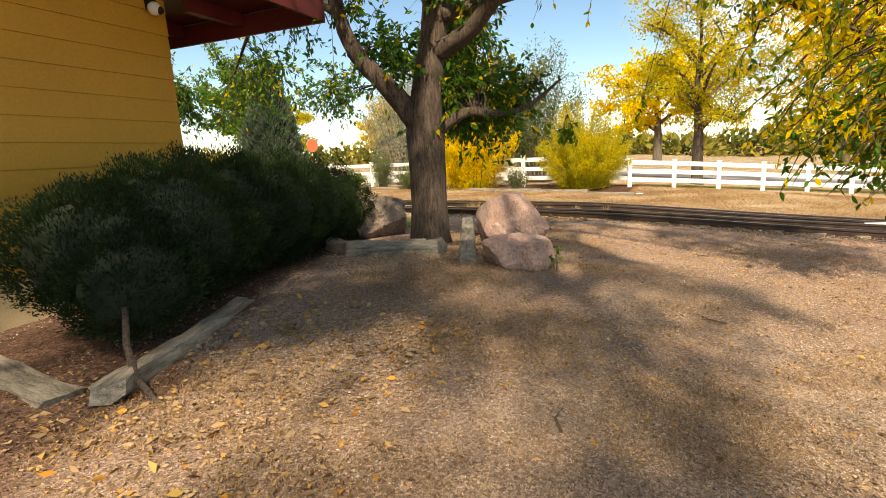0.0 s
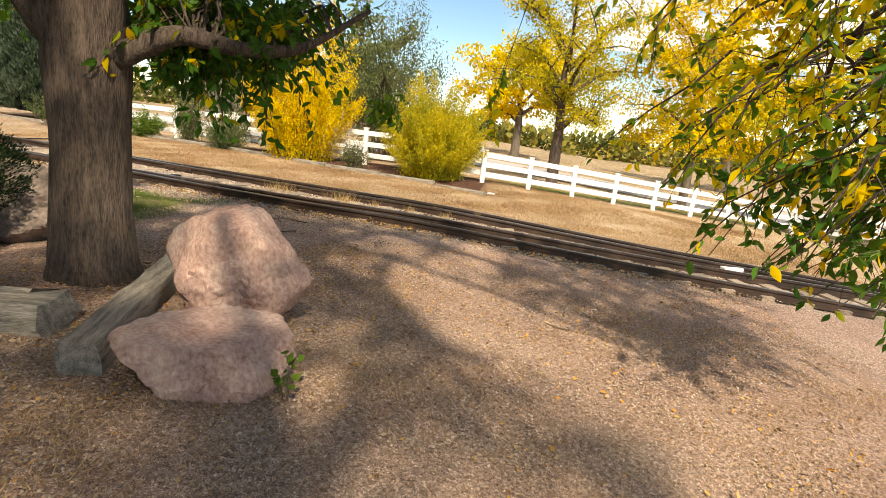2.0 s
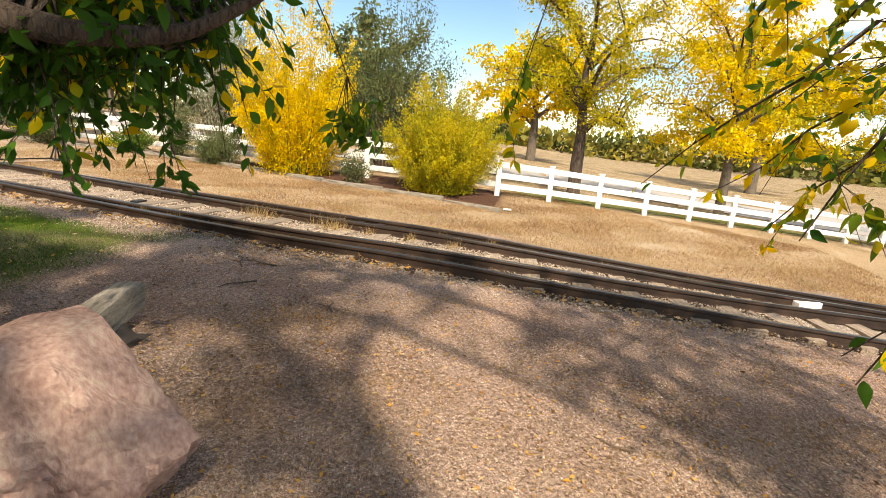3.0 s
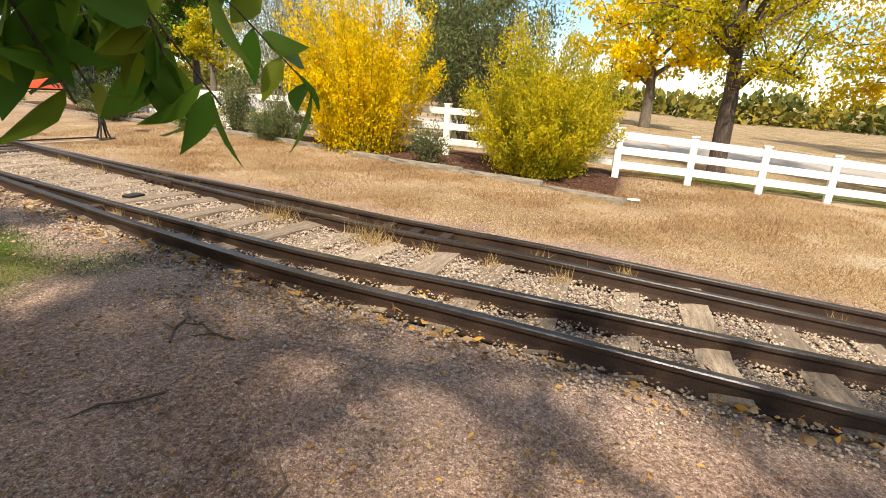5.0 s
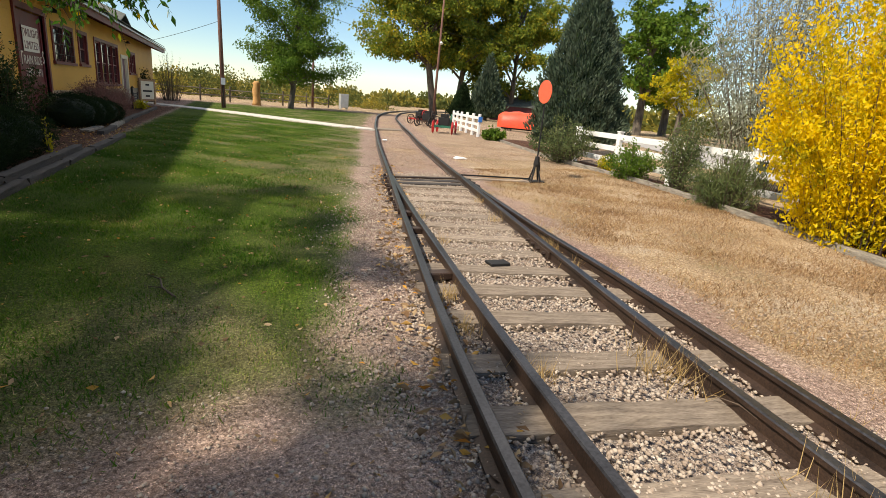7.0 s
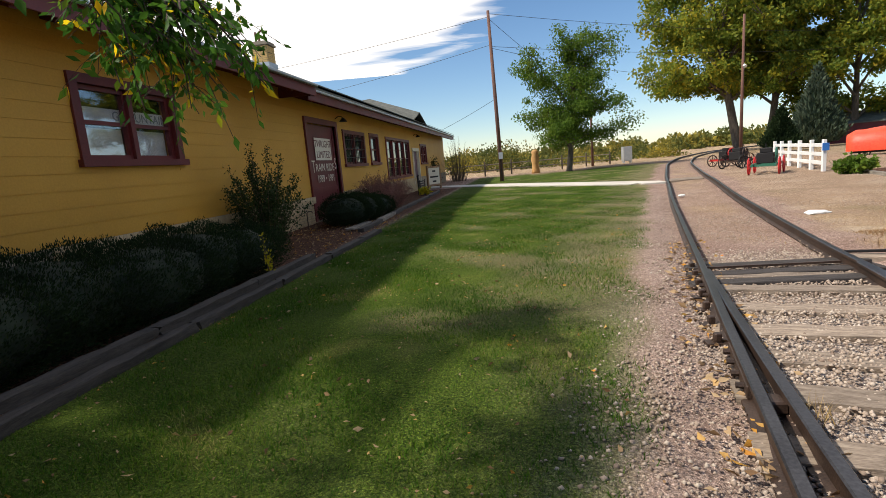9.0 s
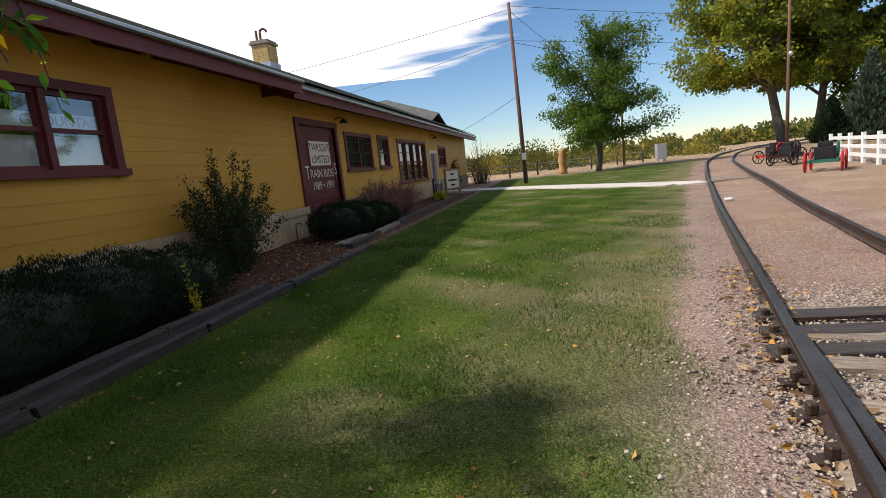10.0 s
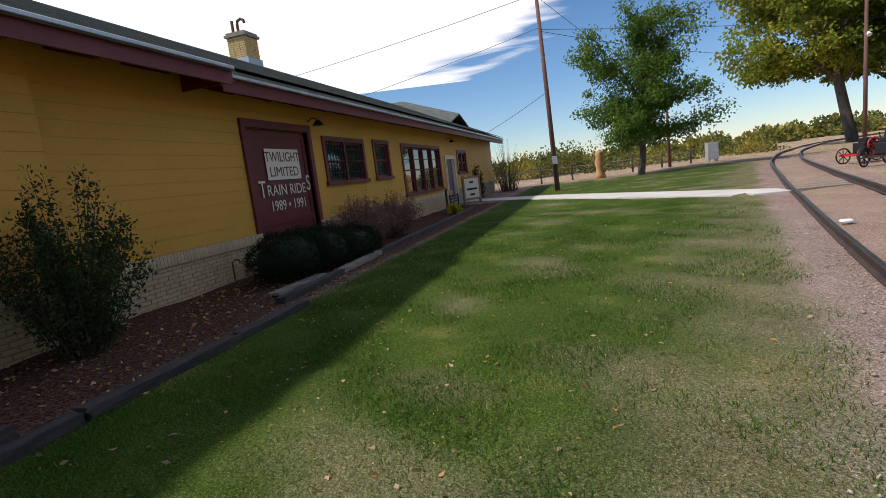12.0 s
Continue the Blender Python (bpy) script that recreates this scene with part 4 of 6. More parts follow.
south = np.concatenate([np.stack([RNG.uniform(6.3, 10.2, 100), RNG.uniform(-13.0, -8.8, 100), RNG.uniform(1.2, 3.4, 100)], 1), np.stack([RNG.uniform(5.5, 9.4, 125), RNG.uniform(-12.6, -6.4, 125), RNG.uniform(2.8, 4.6, 125)], 1), np.stack([RNG.uniform(6.6, 8.9, 130), RNG.uniform(-9.0, -4.2, 130), RNG.uniform(2.6, 4.0, 130)], 1), np.stack([RNG.uniform(4.6, 7.4, 60), RNG.uniform(-5.2, -2.6, 60), RNG.uniform(3.1, 4.4, 60)], 1)])
low = np.stack([RNG.uniform(6.6, 8.2, 34), RNG.uniform(-10.9, -9.3, 34), RNG.uniform(0.65, 1.5, 34)], 1)
mid = np.concatenate([np.stack([RNG.uniform(7.3, 9.1, 170), RNG.uniform(-7.0, -4.6, 170), RNG.uniform(1.75, 3.4, 170)], 1), np.stack([RNG.uniform(7.5, 9.0, 80), RNG.uniform(-6.6, -5.2, 80), RNG.uniform(1.65, 2.6, 80)], 1)])
north = np.concatenate([np.stack([RNG.uniform(8.4, 10.0, 80), RNG.uniform(-2.6, -0.8, 80), RNG.uniform(2.15, 3.2, 80)], 1), np.stack([RNG.uniform(8.6, 9.8, 60), RNG.uniform(0.2, 1.9, 60), RNG.uniform(2.0, 3.2, 60)], 1)])
# unseen outer foliage, added to shade the ground where the path starts
west_shade = np.stack([RNG.uniform(-5, 2.2, 190), RNG.uniform(-11.5, -8.2, 190), RNG.uniform(4.3, 6.4, 190)], 1)
ends = np.concatenate([west_shade, top, south, low, mid, north])
ok = (ends[:, 2] > 0.6) & ~((ends[:, 0] + 1.07 * ends[:, 2] > np.where(ends[:, 1] < -8.5, 13.2, np.where((ends[:, 2] > 3.3) & (ends[:, 1] > -6.5), 11.2, 12.2)))) & ~(on_path(ends, 1.5) & (ends[:, 2] < 3.6))
ok &= ~((ends[:, 2] < 3.4) & (ends[:, 0] < 6.2))
ok &= ~((ends[:, 0] < 6.3) & (ends[:, 1] > -4.6) & (ends[:, 2] < 4.5 + np.clip((6.3 - ends[:, 0]) * 0.4, 0, 2)))
ends = ends[ok]
V, F, LP, LD, LG = [], [], [], [], []
vi = 0
for e in ends:
    d = anchors - e
    dist = np.linalg.norm(d * np.array([1, 1, 1.4]), axis=1)
    a = anchors[np.argsort(dist)[RNG.integers(0, 3)]]
    ln = np.linalg.norm(e - a)
    c = curve_pts(a, e, 0.10 * ln, 7) + np.concatenate([np.zeros((1, 3)), rnd3(6, 0.05)])
    if on_path(c, 0.75)[c[:, 2] < 2.9].any():
        continue
    subs = [c]
    for k in range(RNG.integers(3, 6)):
        i0 = RNG.integers(2, 6)
        tip = c[i0] + rnd3(1, 0.30)[0] + np.array([0, 0, -0.16])
        subs.append(curve_pts(c[i0], tip, 0.05, 4))
    for j, s in enumerate(subs):
        r0, r1 = (0.011 + 0.006 * ln, 0.004) if j == 0 else (0.006, 0.0025)
        mrr = np.linspace(r0, r1, len(s))
        for k in range(len(s)):
            for ang in (0, 2.1, 4.2):
                V.append(s[k] + np.array([math.cos(ang), math.sin(ang), 0.3 * math.sin(ang)]) * mrr[k])
        for k in range(len(s) - 1):
            b0 = vi + 3 * k
            for q3 in range(3):
                F.append((b0 + q3, b0 + (q3 + 1) % 3, b0 + 3 + (q3 + 1) % 3, b0 + 3 + q3))
        vi += 3 * len(s)
        nl = RNG.integers(14, 22) if j == 0 else RNG.integers(9, 15)
        t = RNG.uniform(0.45 if j == 0 else 0.2, 1.0, nl) * (len(s) - 1)
        i0 = np.minimum(t.astype(int), len(s) - 2)
        P = s[i0] + (s[i0 + 1] - s[i0]) * (t - i0)[:, None]
        LP.append(P + rnd3(nl, 0.015))
        LD.append(unit(rnd3(nl, 0.8) + unit((s[-1] - s[0])[None, :]) * 0.7 + np.array([0, 0, -0.55])))
        g = 1.0 if (e[1] > -7.0 and e[0] > 6.0) or e[2] < 1.15 else 0.0
        LG.append(np.full(nl, g))
LP, LD, LG = np.concatenate(LP), np.concatenate(LD), np.concatenate(LG)
keep = ~(on_path(LP, 0.6) & (LP[:, 2] < 2.6))
LP, LD, LG = LP[keep], LD[keep], LG[keep]
# two twigs that hang down close beside the path
for start, end, green, tips in (((7.85, -7.0, 2.33), (8.76, -7.02, 1.64), 1.0, 13), ((8.55, -8.4, 3.4), (9.0, -8.0, 1.80), 0.0, 5)):
    c = curve_pts(np.array(start), np.array(end), 0.06, 7)
    for j in range(tips + 1):
        s = c if j == 0 else curve_pts(c[RNG.integers(4, 7)], np.array(end) + rnd3(1, 0.5)[0] * np.array([0.36, 0.16, 0.2]) + np.array([0, 0.02, -0.04]), 0.02, 4)
        for k, w in enumerate(np.linspace(0.007 if j == 0 else 0.004, 0.002, len(s))):
            for ang in (0, 2.1, 4.2):
                V.append(s[k] + np.array([math.cos(ang), math.sin(ang), 0.3 * math.sin(ang)]) * w)
        for k in range(len(s) - 1):
            b0 = vi + 3 * k
            for q3 in range(3):
                F.append((b0 + q3, b0 + (q3 + 1) % 3, b0 + 3 + (q3 + 1) % 3, b0 + 3 + q3))
        vi += 3 * len(s)
        P = s[-1] + (s[-2] - s[-1]) * RNG.uniform(0, 1.3, (8, 1))
        P = P[~on_path(P, 0.26)]
        LP = np.concatenate([LP, P])
        LD = np.concatenate([LD, unit(rnd3(len(P), 0.6) + np.array([0, 0.25 if green else -0.25, -0.75]))])
        LG = np.concatenate([LG, np.full(len(P), green * 2 - (1 - green))])
raw("twigwork", V, F, M["bark"], ash)["kind"] = "stuff"
flip = RNG.random(len(LG)) < 0.12
isg = (LG > 0.5) ^ (flip & (LG > -0.5) & (LG < 1.5))
sz = RNG.uniform(0.07, 0.125, len(LP))
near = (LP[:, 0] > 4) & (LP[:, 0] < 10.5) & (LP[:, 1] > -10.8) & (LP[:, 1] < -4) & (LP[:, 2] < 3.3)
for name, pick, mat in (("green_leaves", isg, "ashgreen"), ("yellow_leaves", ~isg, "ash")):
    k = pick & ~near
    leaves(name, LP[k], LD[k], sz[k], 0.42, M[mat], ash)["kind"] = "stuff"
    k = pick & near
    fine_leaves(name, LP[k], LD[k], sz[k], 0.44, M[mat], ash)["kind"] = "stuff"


def shrub(name, label, category, at, rx, ry, h, stems, per_stem, size, material, ratio=0.45, upright=0.5, fuzz=0.12, bare=0.15, stem_mat="twig", group="", seed=0, stem_r=0.012, zoff=0.0):
    """A shrub of curved stems with leaves along them."""
    rg = np.random.default_rng(seed + 11)
    x, y = at
    t0 = thing(name, pose(x, y, gz(x, y) + zoff), label, category, group)
    V, F, LP, LD = [], [], [], []
    vi = 0
    for k in range(stems):
        a = rg.uniform(0, 2 * np.pi)
        rad = math.sqrt(rg.uniform(0, 1))
        hh = h * (1 - 0.5 * rad ** 2) * (rg.uniform(0.45, 1.12) if upright > 0.65 else rg.uniform(0.62, 1.08))
        tip = np.array([math.cos(a) * rad * rx, math.sin(a) * rad * ry, hh])
        base = np.array([math.cos(a) * rad * rx * (0.42 if upright > 0.65 else 0.25), math.sin(a) * rad * ry * (0.42 if upright > 0.65 else 0.25), 0])
        ctrl = base + (tip - base) * np.array([0.35, 0.35, 0.6]) if upright > 0.3 else base + (tip - base) * np.array([0.6, 0.6, 0.75])
        t = np.linspace(0, 1, 7)[:, None]
        s = (1 - t) ** 2 * base + 2 * t * (1 - t) * ctrl + t ** 2 * tip
        rads = np.linspace(stem_r, stem_r * 0.25, 7)
        for j in range(7):
            for ang in (0, 2.1, 4.2):
                V.append(s[j] + np.array([math.cos(ang), math.sin(ang), 0]) * rads[j])
        for j in range(6):
            b0 = vi + 3 * j
            for q3 in range(3):
                F.append((b0 + q3, b0 + (q3 + 1) % 3, b0 + 3 + (q3 + 1) % 3, b0 + 3 + q3))
        vi += 21
        n0 = per_stem
        tt = bare + (1 - bare) * rg.uniform(0, 1, n0) ** 0.8
        i0 = np.minimum((tt * 6).astype(int), 5)
        P = s[i0] + (s[i0 + 1] - s[i0]) * (tt * 6 - i0)[:, None]
        LP.append(P + rg.normal(0, fuzz, (n0, 3)) * (1.15 - 0.7 * tt[:, None]))
        LD.append(rg.normal(0, 0.6, (n0, 3)) + np.array([0, 0, upright]))
    raw("stemwork", V, F, M[stem_mat], t0)["kind"] = "stuff"
    LP = np.concatenate(LP)
    LP[:, 2] = np.maximum(LP[:, 2], 0.02)
    leaves("foliage", LP, np.concatenate(LD), rg.uniform(0.65, 1.2, len(LP)) * size, ratio, M[material], t0)
    return t0


shrub("yellow_shrub", "tall upright shrub with bright yellow autumn leaves", "shrub", (19.1, -1.65), 1.95, 1.9, 5.0, 120, 440, 0.075, "yellowleaf", 0.45, 0.8, 0.12, 0.0, seed=1, stem_r=0.008)
shrub("yellow_shrub", "rounded shrub with dull yellow-green autumn leaves", "shrub", (18.4, -5.9), 1.6, 1.6, 2.8, 200, 380, 0.06, "olive", 0.42, 0.7, 0.11, 0.0, seed=2, stem_r=0.008)
shrub("silver_willow", "tall grey-green willow shrub behind the fence", "shrub", (22.8, 3.0), 2.5, 2.3, 6.6, 130, 170, 0.13, "silver", 0.25, 0.6, 0.3, 0.2, seed=3)
shrub("silver_willow", "tall dull green shrub behind yellow bushes", "shrub", (22.0, -3.6), 2.0, 2.2, 5.6, 110, 150, 0.13, "shrub", 0.3, 0.6, 0.28, 0.2, seed=4)
shrub("rose_bush", "green rose bush with pale blossoms", "shrub", (20.3, 7.8), 1.3, 1.0, 1.4, 70, 90, 0.065, "shrub", 0.6, 0.3, 0.1, 0.1, seed=5)
shrub("garden_shrub", "dry brownish shrub beside the white fence", "shrub", (19.9, 2.7), 0.6, 0.6, 1.75, 50, 110, 0.06, "shrub", 0.5, 0.6, 0.12, 0.1, seed=6)
shrub("garden_shrub", "low green shrub beside the white fence", "shrub", (20.0, 4.4), 0.75, 0.6, 0.95, 50, 80, 0.07, "green", 0.5, 0.4, 0.1, 0.1, seed=7)
shrub("garden_shrub", "pale dry grassy shrub beside the timber edging", "shrub", (19.3, 0.9), 0.9, 0.8, 1.15, 90, 70, 0.12, "shrub", 0.14, 0.9, 0.14, 0.1, seed=8)
shrub("garden_shrub", "small brown-leaved shrub beside the yellow bush", "shrub", (18.2, -3.7), 0.5, 0.5, 0.85, 34, 50, 0.06, "shrub", 0.5, 0.4, 0.1, 0.1, seed=9)
shrub("garden_shrub", "low green plant with orange blossoms", "shrub", (20.4, 5.7), 0.4, 0.35, 0.45, 24, 40, 0.07, "olive", 0.5, 0.3, 0.08, 0.1, seed=10)
shrub("garden_shrub", "low leafy green plant beside the timber edging", "shrub", (22.2, 16.2), 0.7, 0.6, 0.6, 26, 36, 0.14, "green", 0.7, 0.3, 0.1, 0.1, seed=12)
shrub("rose_shrub", "straggly dark green shrub with bare upper stems", "shrub", (5.95, 8.0), 1.05, 1.2, 2.2, 70, 170, 0.06, "roseleaf", 0.5, 0.4, 0.08, 0.05, seed=13)
shrub("lilac_shrub", "leafless upright shrub at the depot's corner", "shrub", (6.3, 41.2), 1.5, 1.6, 3.6, 90, 26, 0.08, "shrub", 0.4, 0.8, 0.1, 0.35, seed=14, stem_r=0.02)
shrub("climbing_vine", "dark green vine beside the depot entrance", "shrub", (5.35, 34.9), 0.4, 0.7, 2.1, 34, 80, 0.09, "juniper", 0.7, 0.4, 0.14, 0.0, seed=15)
shrub("spiraea_shrub", "dry reddish-brown shrub along the depot wall", "shrub", (6.2, 15.6), 1.0, 1.3, 1.35, 190, 80, 0.05, "brownleaf", 0.4, 0.6, 0.1, 0.05, group="spiraea along the wall", seed=16)
shrub("spiraea_shrub", "dry reddish-brown shrub along the depot wall", "shrub", (6.2, 17.9), 1.0, 1.4, 1.35, 190, 80, 0.05, "brownleaf", 0.4, 0.6, 0.1, 0.05, group="spiraea along the wall", seed=17)
shrub("hosta_plant", "yellow-green leafy plant beside a low rack", "plant", (6.4, 24.4), 0.4, 0.5, 0.4, 16, 20, 0.2, "olive", 0.4, 0.4, 0.05, 0.1, seed=18)
shrub("seedling", "small green seedling sprouting between boulders", "plant", (5.98, -7.3), 0.06, 0.06, 0.3, 3, 9, 0.06, "green", 0.6, 0.4, 0.02, 0.3, group="seedlings at the boulders", seed=20, stem_r=0.004)
shrub("seedling", "small green seedling sprouting between boulders", "plant", (6.0, -6.72), 0.08, 0.06, 0.42, 3, 8, 0.06, "green", 0.6, 0.4, 0.02, 0.4, group="seedlings at the boulders", seed=21, stem_r=0.004)
shrub("hedge_sprig", "pale yellow-green sprig growing out of juniper", "plant", (7.7, 4.55), 0.07, 0.07, 0.85, 5, 30, 0.05, "olive", 0.5, 0.9, 0.03, 0.1, seed=19)


def juniper(name, label, blobs, sprays, size, seed, group=""):
    """A spreading juniper: lumps (x, y, z, rx, ry, rz) covered in short sprays."""
    rg = np.random.default_rng(seed)
    x0, y0 = blobs[0][:2]
    t0 = thing(name, pose(x0, y0, gz(x0, y0)), label, "hedge", group)
    org = np.array([x0, y0, gz(x0, y0)])
    bm = bmesh.new()
    LP, LD = [], []
    vol = sum(b[3] * b[4] + b[4] * b[5] + b[3] * b[5] for b in blobs)
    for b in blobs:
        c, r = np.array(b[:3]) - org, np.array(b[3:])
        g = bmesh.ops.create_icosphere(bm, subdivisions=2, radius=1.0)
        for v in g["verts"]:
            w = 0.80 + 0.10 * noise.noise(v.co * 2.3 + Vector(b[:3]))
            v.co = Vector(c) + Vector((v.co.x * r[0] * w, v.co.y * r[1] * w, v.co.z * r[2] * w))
        nl = int(sprays * (r[0] * r[1] + r[1] * r[2] + r[0] * r[2]) / vol)
        d = unit(rg.normal(size=(nl, 3)))
        lump = 1 + 0.10 * np.sin(d[:, 1:2] * 17 + b[0]) * np.sin(d[:, 2:] * 15) + 0.13 * np.sin(d[:, :1] * 7 + seed) * np.sin(d[:, 1:2] * 8 + 1) + rg.normal(0, 0.045, (nl, 1))
        P = c + d * r * 0.93 * lump
        LP.append(P)
        LD.append(d * 0.8 + np.array([0, 0, 0.75]) + rg.normal(0, 0.35, (nl, 3)))
    P, D = np.concatenate(LP), np.concatenate(LD)
    gr = np.array([gz(a[0] + org[0], a[1] + org[1]) for a in P[::1]]) - org[2]
    k = P[:, 2] > gr + 0.03
    # near-black lumps under the sprays stand in for the hedge's shaded inside
    part("shade_core", bm, mottled("juniper_shade", (0.008, 0.015, 0.008), (0.015, 0.03, 0.014), 4, 40, 0.9, 0.4), t0)
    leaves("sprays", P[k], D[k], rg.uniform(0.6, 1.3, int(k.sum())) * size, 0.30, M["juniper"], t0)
    return t0


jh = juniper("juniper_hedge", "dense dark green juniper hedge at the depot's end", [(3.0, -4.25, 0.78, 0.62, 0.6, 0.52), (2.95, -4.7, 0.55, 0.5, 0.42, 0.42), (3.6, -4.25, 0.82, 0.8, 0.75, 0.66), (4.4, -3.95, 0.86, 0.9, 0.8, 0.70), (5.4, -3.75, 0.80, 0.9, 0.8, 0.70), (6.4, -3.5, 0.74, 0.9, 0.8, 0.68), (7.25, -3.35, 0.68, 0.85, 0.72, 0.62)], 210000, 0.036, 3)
bm = bmesh.new()
tube(bm, [(2.33, -5.74, 0.0), (2.33, -5.6, 0.05), (2.38, -5.4, 0.13), (2.52, -5.15, 0.26), (2.8, -4.8, 0.55)], [0.016, 0.02, 0.024, 0.024, 0.022], 8, 0.2, rr)
js = part("bare_stem", bm, M["bark"], jh, "bent bare juniper stem", True)
js.matrix_parent_inverse = jh.matrix_basis.inverted()
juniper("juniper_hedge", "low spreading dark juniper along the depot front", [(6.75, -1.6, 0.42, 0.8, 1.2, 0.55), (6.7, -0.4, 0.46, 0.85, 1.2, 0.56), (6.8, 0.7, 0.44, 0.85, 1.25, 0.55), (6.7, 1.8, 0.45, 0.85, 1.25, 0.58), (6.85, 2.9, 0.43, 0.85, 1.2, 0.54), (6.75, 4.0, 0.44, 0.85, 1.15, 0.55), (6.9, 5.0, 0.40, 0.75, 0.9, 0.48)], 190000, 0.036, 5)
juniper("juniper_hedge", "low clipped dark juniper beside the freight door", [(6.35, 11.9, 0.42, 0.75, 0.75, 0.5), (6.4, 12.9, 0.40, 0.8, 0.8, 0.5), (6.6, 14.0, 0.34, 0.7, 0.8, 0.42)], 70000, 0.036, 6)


def conifer(name, label, at, h, r, n_sprays, size, material, seed, skirt=0.3, pointy=0.85):
    rg = np.random.default_rng(seed)
    x, y = at
    t0 = thing(name, pose(x, y, gz(x, y)), label, "tree")
    bm = bmesh.new()
    tube(bm, [(0, 0, -0.1), (0, 0, h * 0.5), (0, 0, h * 0.97)], [h * 0.03, h * 0.018, 0.02], 10)
    part("trunk", bm, M["farbark"], t0)
    t = 1 - np.sqrt(rg.uniform(0, 1, n_sprays))
    a = rg.uniform(0, 2 * np.pi, n_sprays)
    prof = (1 - t) ** pointy * np.minimum(1, 0.65 + t * 3.0)
    lob = 1 + 0.16 * np.sin(a * 5 + t * 17 + seed) * np.sin(t * 31 + a * 2) + 0.10 * np.sin(a * 11 - t * 40)
    rad = r * prof * lob * rg.uniform(0.72, 1.0, n_sprays)
    P = np.stack([np.cos(a) * rad, np.sin(a) * rad, skirt + t * (h - skirt)], 1)
    D = np.stack([np.cos(a) * 0.55, np.sin(a) * 0.55, np.full(n_sprays, 0.9)], 1) + rg.normal(0, 0.25, (n_sprays, 3))
    leaves("crown", P, D, rg.uniform(0.6, 1.3, n_sprays) * size, 0.35, M[material], t0)
    # added dark cone within the sprays, standing in for the crown's shaded depth
    bm = bmesh.new()
    rings = []
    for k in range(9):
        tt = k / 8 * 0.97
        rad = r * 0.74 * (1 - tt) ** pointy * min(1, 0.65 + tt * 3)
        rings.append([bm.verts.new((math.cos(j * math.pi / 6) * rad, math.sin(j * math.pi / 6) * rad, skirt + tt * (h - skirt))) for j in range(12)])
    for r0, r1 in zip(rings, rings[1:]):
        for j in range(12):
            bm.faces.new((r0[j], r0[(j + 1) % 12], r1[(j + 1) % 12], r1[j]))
    part("inner_shade_cone", bm, M["juniper"], t0)
    return t0


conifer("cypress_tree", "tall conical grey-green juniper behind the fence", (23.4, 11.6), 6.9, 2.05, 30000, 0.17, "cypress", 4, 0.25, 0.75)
conifer("spruce_tree", "dark blue-green spruce among larger trees", (41.0, 55.0), 8.0, 2.6, 7000, 0.5, "cypress", 5, 0.4, 1.0)
conifer("spruce_tree", "small dark spruce beside the far poles", (34.5, 48.0), 4.0, 1.7, 5000, 0.3, "juniper", 6, 0.3, 1.0)


def tree(name, label, at, h, crown, trunk_r, n_leaves, size, material, seed, lean=(0, 0), clear=0.3, limbs=9, ratio=0.6, gaps=0.5, bark="farbark"):
    """A tree: trunk, forking limbs, and leaves in clumps round their ends."""
    rg = np.random.default_rng(seed)
    x, y = at
    t0 = thing(name, pose(x, y, gz(x, y)), label, "tree")
    bm = bmesh.new()
    rl = random.Random(seed)
    fork = Vector((lean[0] * 0.3, lean[1] * 0.3, h * clear))
    topv = Vector((lean[0], lean[1], h * 0.86))
    tube(bm, [(0, 0, -0.2), (0, 0, 0.15), fork * 0.6, fork, fork.lerp(topv, 0.5) + Vector((0.1, 0.1, 0)), topv], [trunk_r * 1.5, trunk_r * 1.1, trunk_r, trunk_r * 0.9, trunk_r * 0.5, trunk_r * 0.1], 10, 0.12, rl)
    part("trunk", bm, M[bark], t0, smooth=True)
    cl = []
    bm = bmesh.new()
    for k in range(limbs):
        a = 2 * math.pi * (k + rl.random() * 0.7) / limbs
        u = (k * 0.618 + rl.random() * 0.3) % 1.0
        f0 = fork.lerp(topv, 0.65 * u)
        rad = (0.35 + 0.65 * math.sin(math.pi * (0.18 + 0.72 * u))) * rl.uniform(0.65, 1.0)
        z = h * (clear + 0.04 + (0.94 - clear) * u)
        e = Vector((lean[0] * 0.6 + math.cos(a) * crown * rad, lean[1] * 0.6 + math.sin(a) * crown * rad, z))
        midp = f0.lerp(e, 0.5) + Vector((0, 0, h * 0.06))
        s = spline([f0, midp, e], 4)
        tube(bm, s, [trunk_r * 0.42 * (1 - 0.85 * j / (len(s) - 1)) for j in range(len(s))], 6)
        cl += [np.array(v) for v in s[3:]]
        for j in range(5):
            b0 = s[rl.randint(3, len(s) - 1)]
            e2 = b0 + Vector((rl.uniform(-1, 1), rl.uniform(-1, 1), rl.uniform(-0.3, 0.9))) * crown * 0.42
            tube(bm, [b0, b0.lerp(e2, 0.5) + Vector((0, 0, 0.1)), e2], [trunk_r * 0.14, trunk_r * 0.09, trunk_r * 0.03], 5)
            cl += [np.array(b0.lerp(e2, 0.55)), np.array(e2)]
    part("branchwork", bm, M[bark], t0, smooth=True)["kind"] = "stuff"
    cl = np.array(cl)
    pick = rg.integers(0, len(cl), n_leaves)
    spread = crown * (0.07 + 0.10 * rg.random(len(cl))) * (1.6 - gaps)
    P = cl[pick] + unit(rg.normal(size=(n_leaves, 3))) * (spread[pick] * rg.uniform(0.1, 1.0, n_leaves) ** 0.6)[:, None] * np.array([1.25, 1.25, 0.8])
    D = rg.normal(0, 1, (n_leaves, 3)) + np.array([0, 0, -0.5])
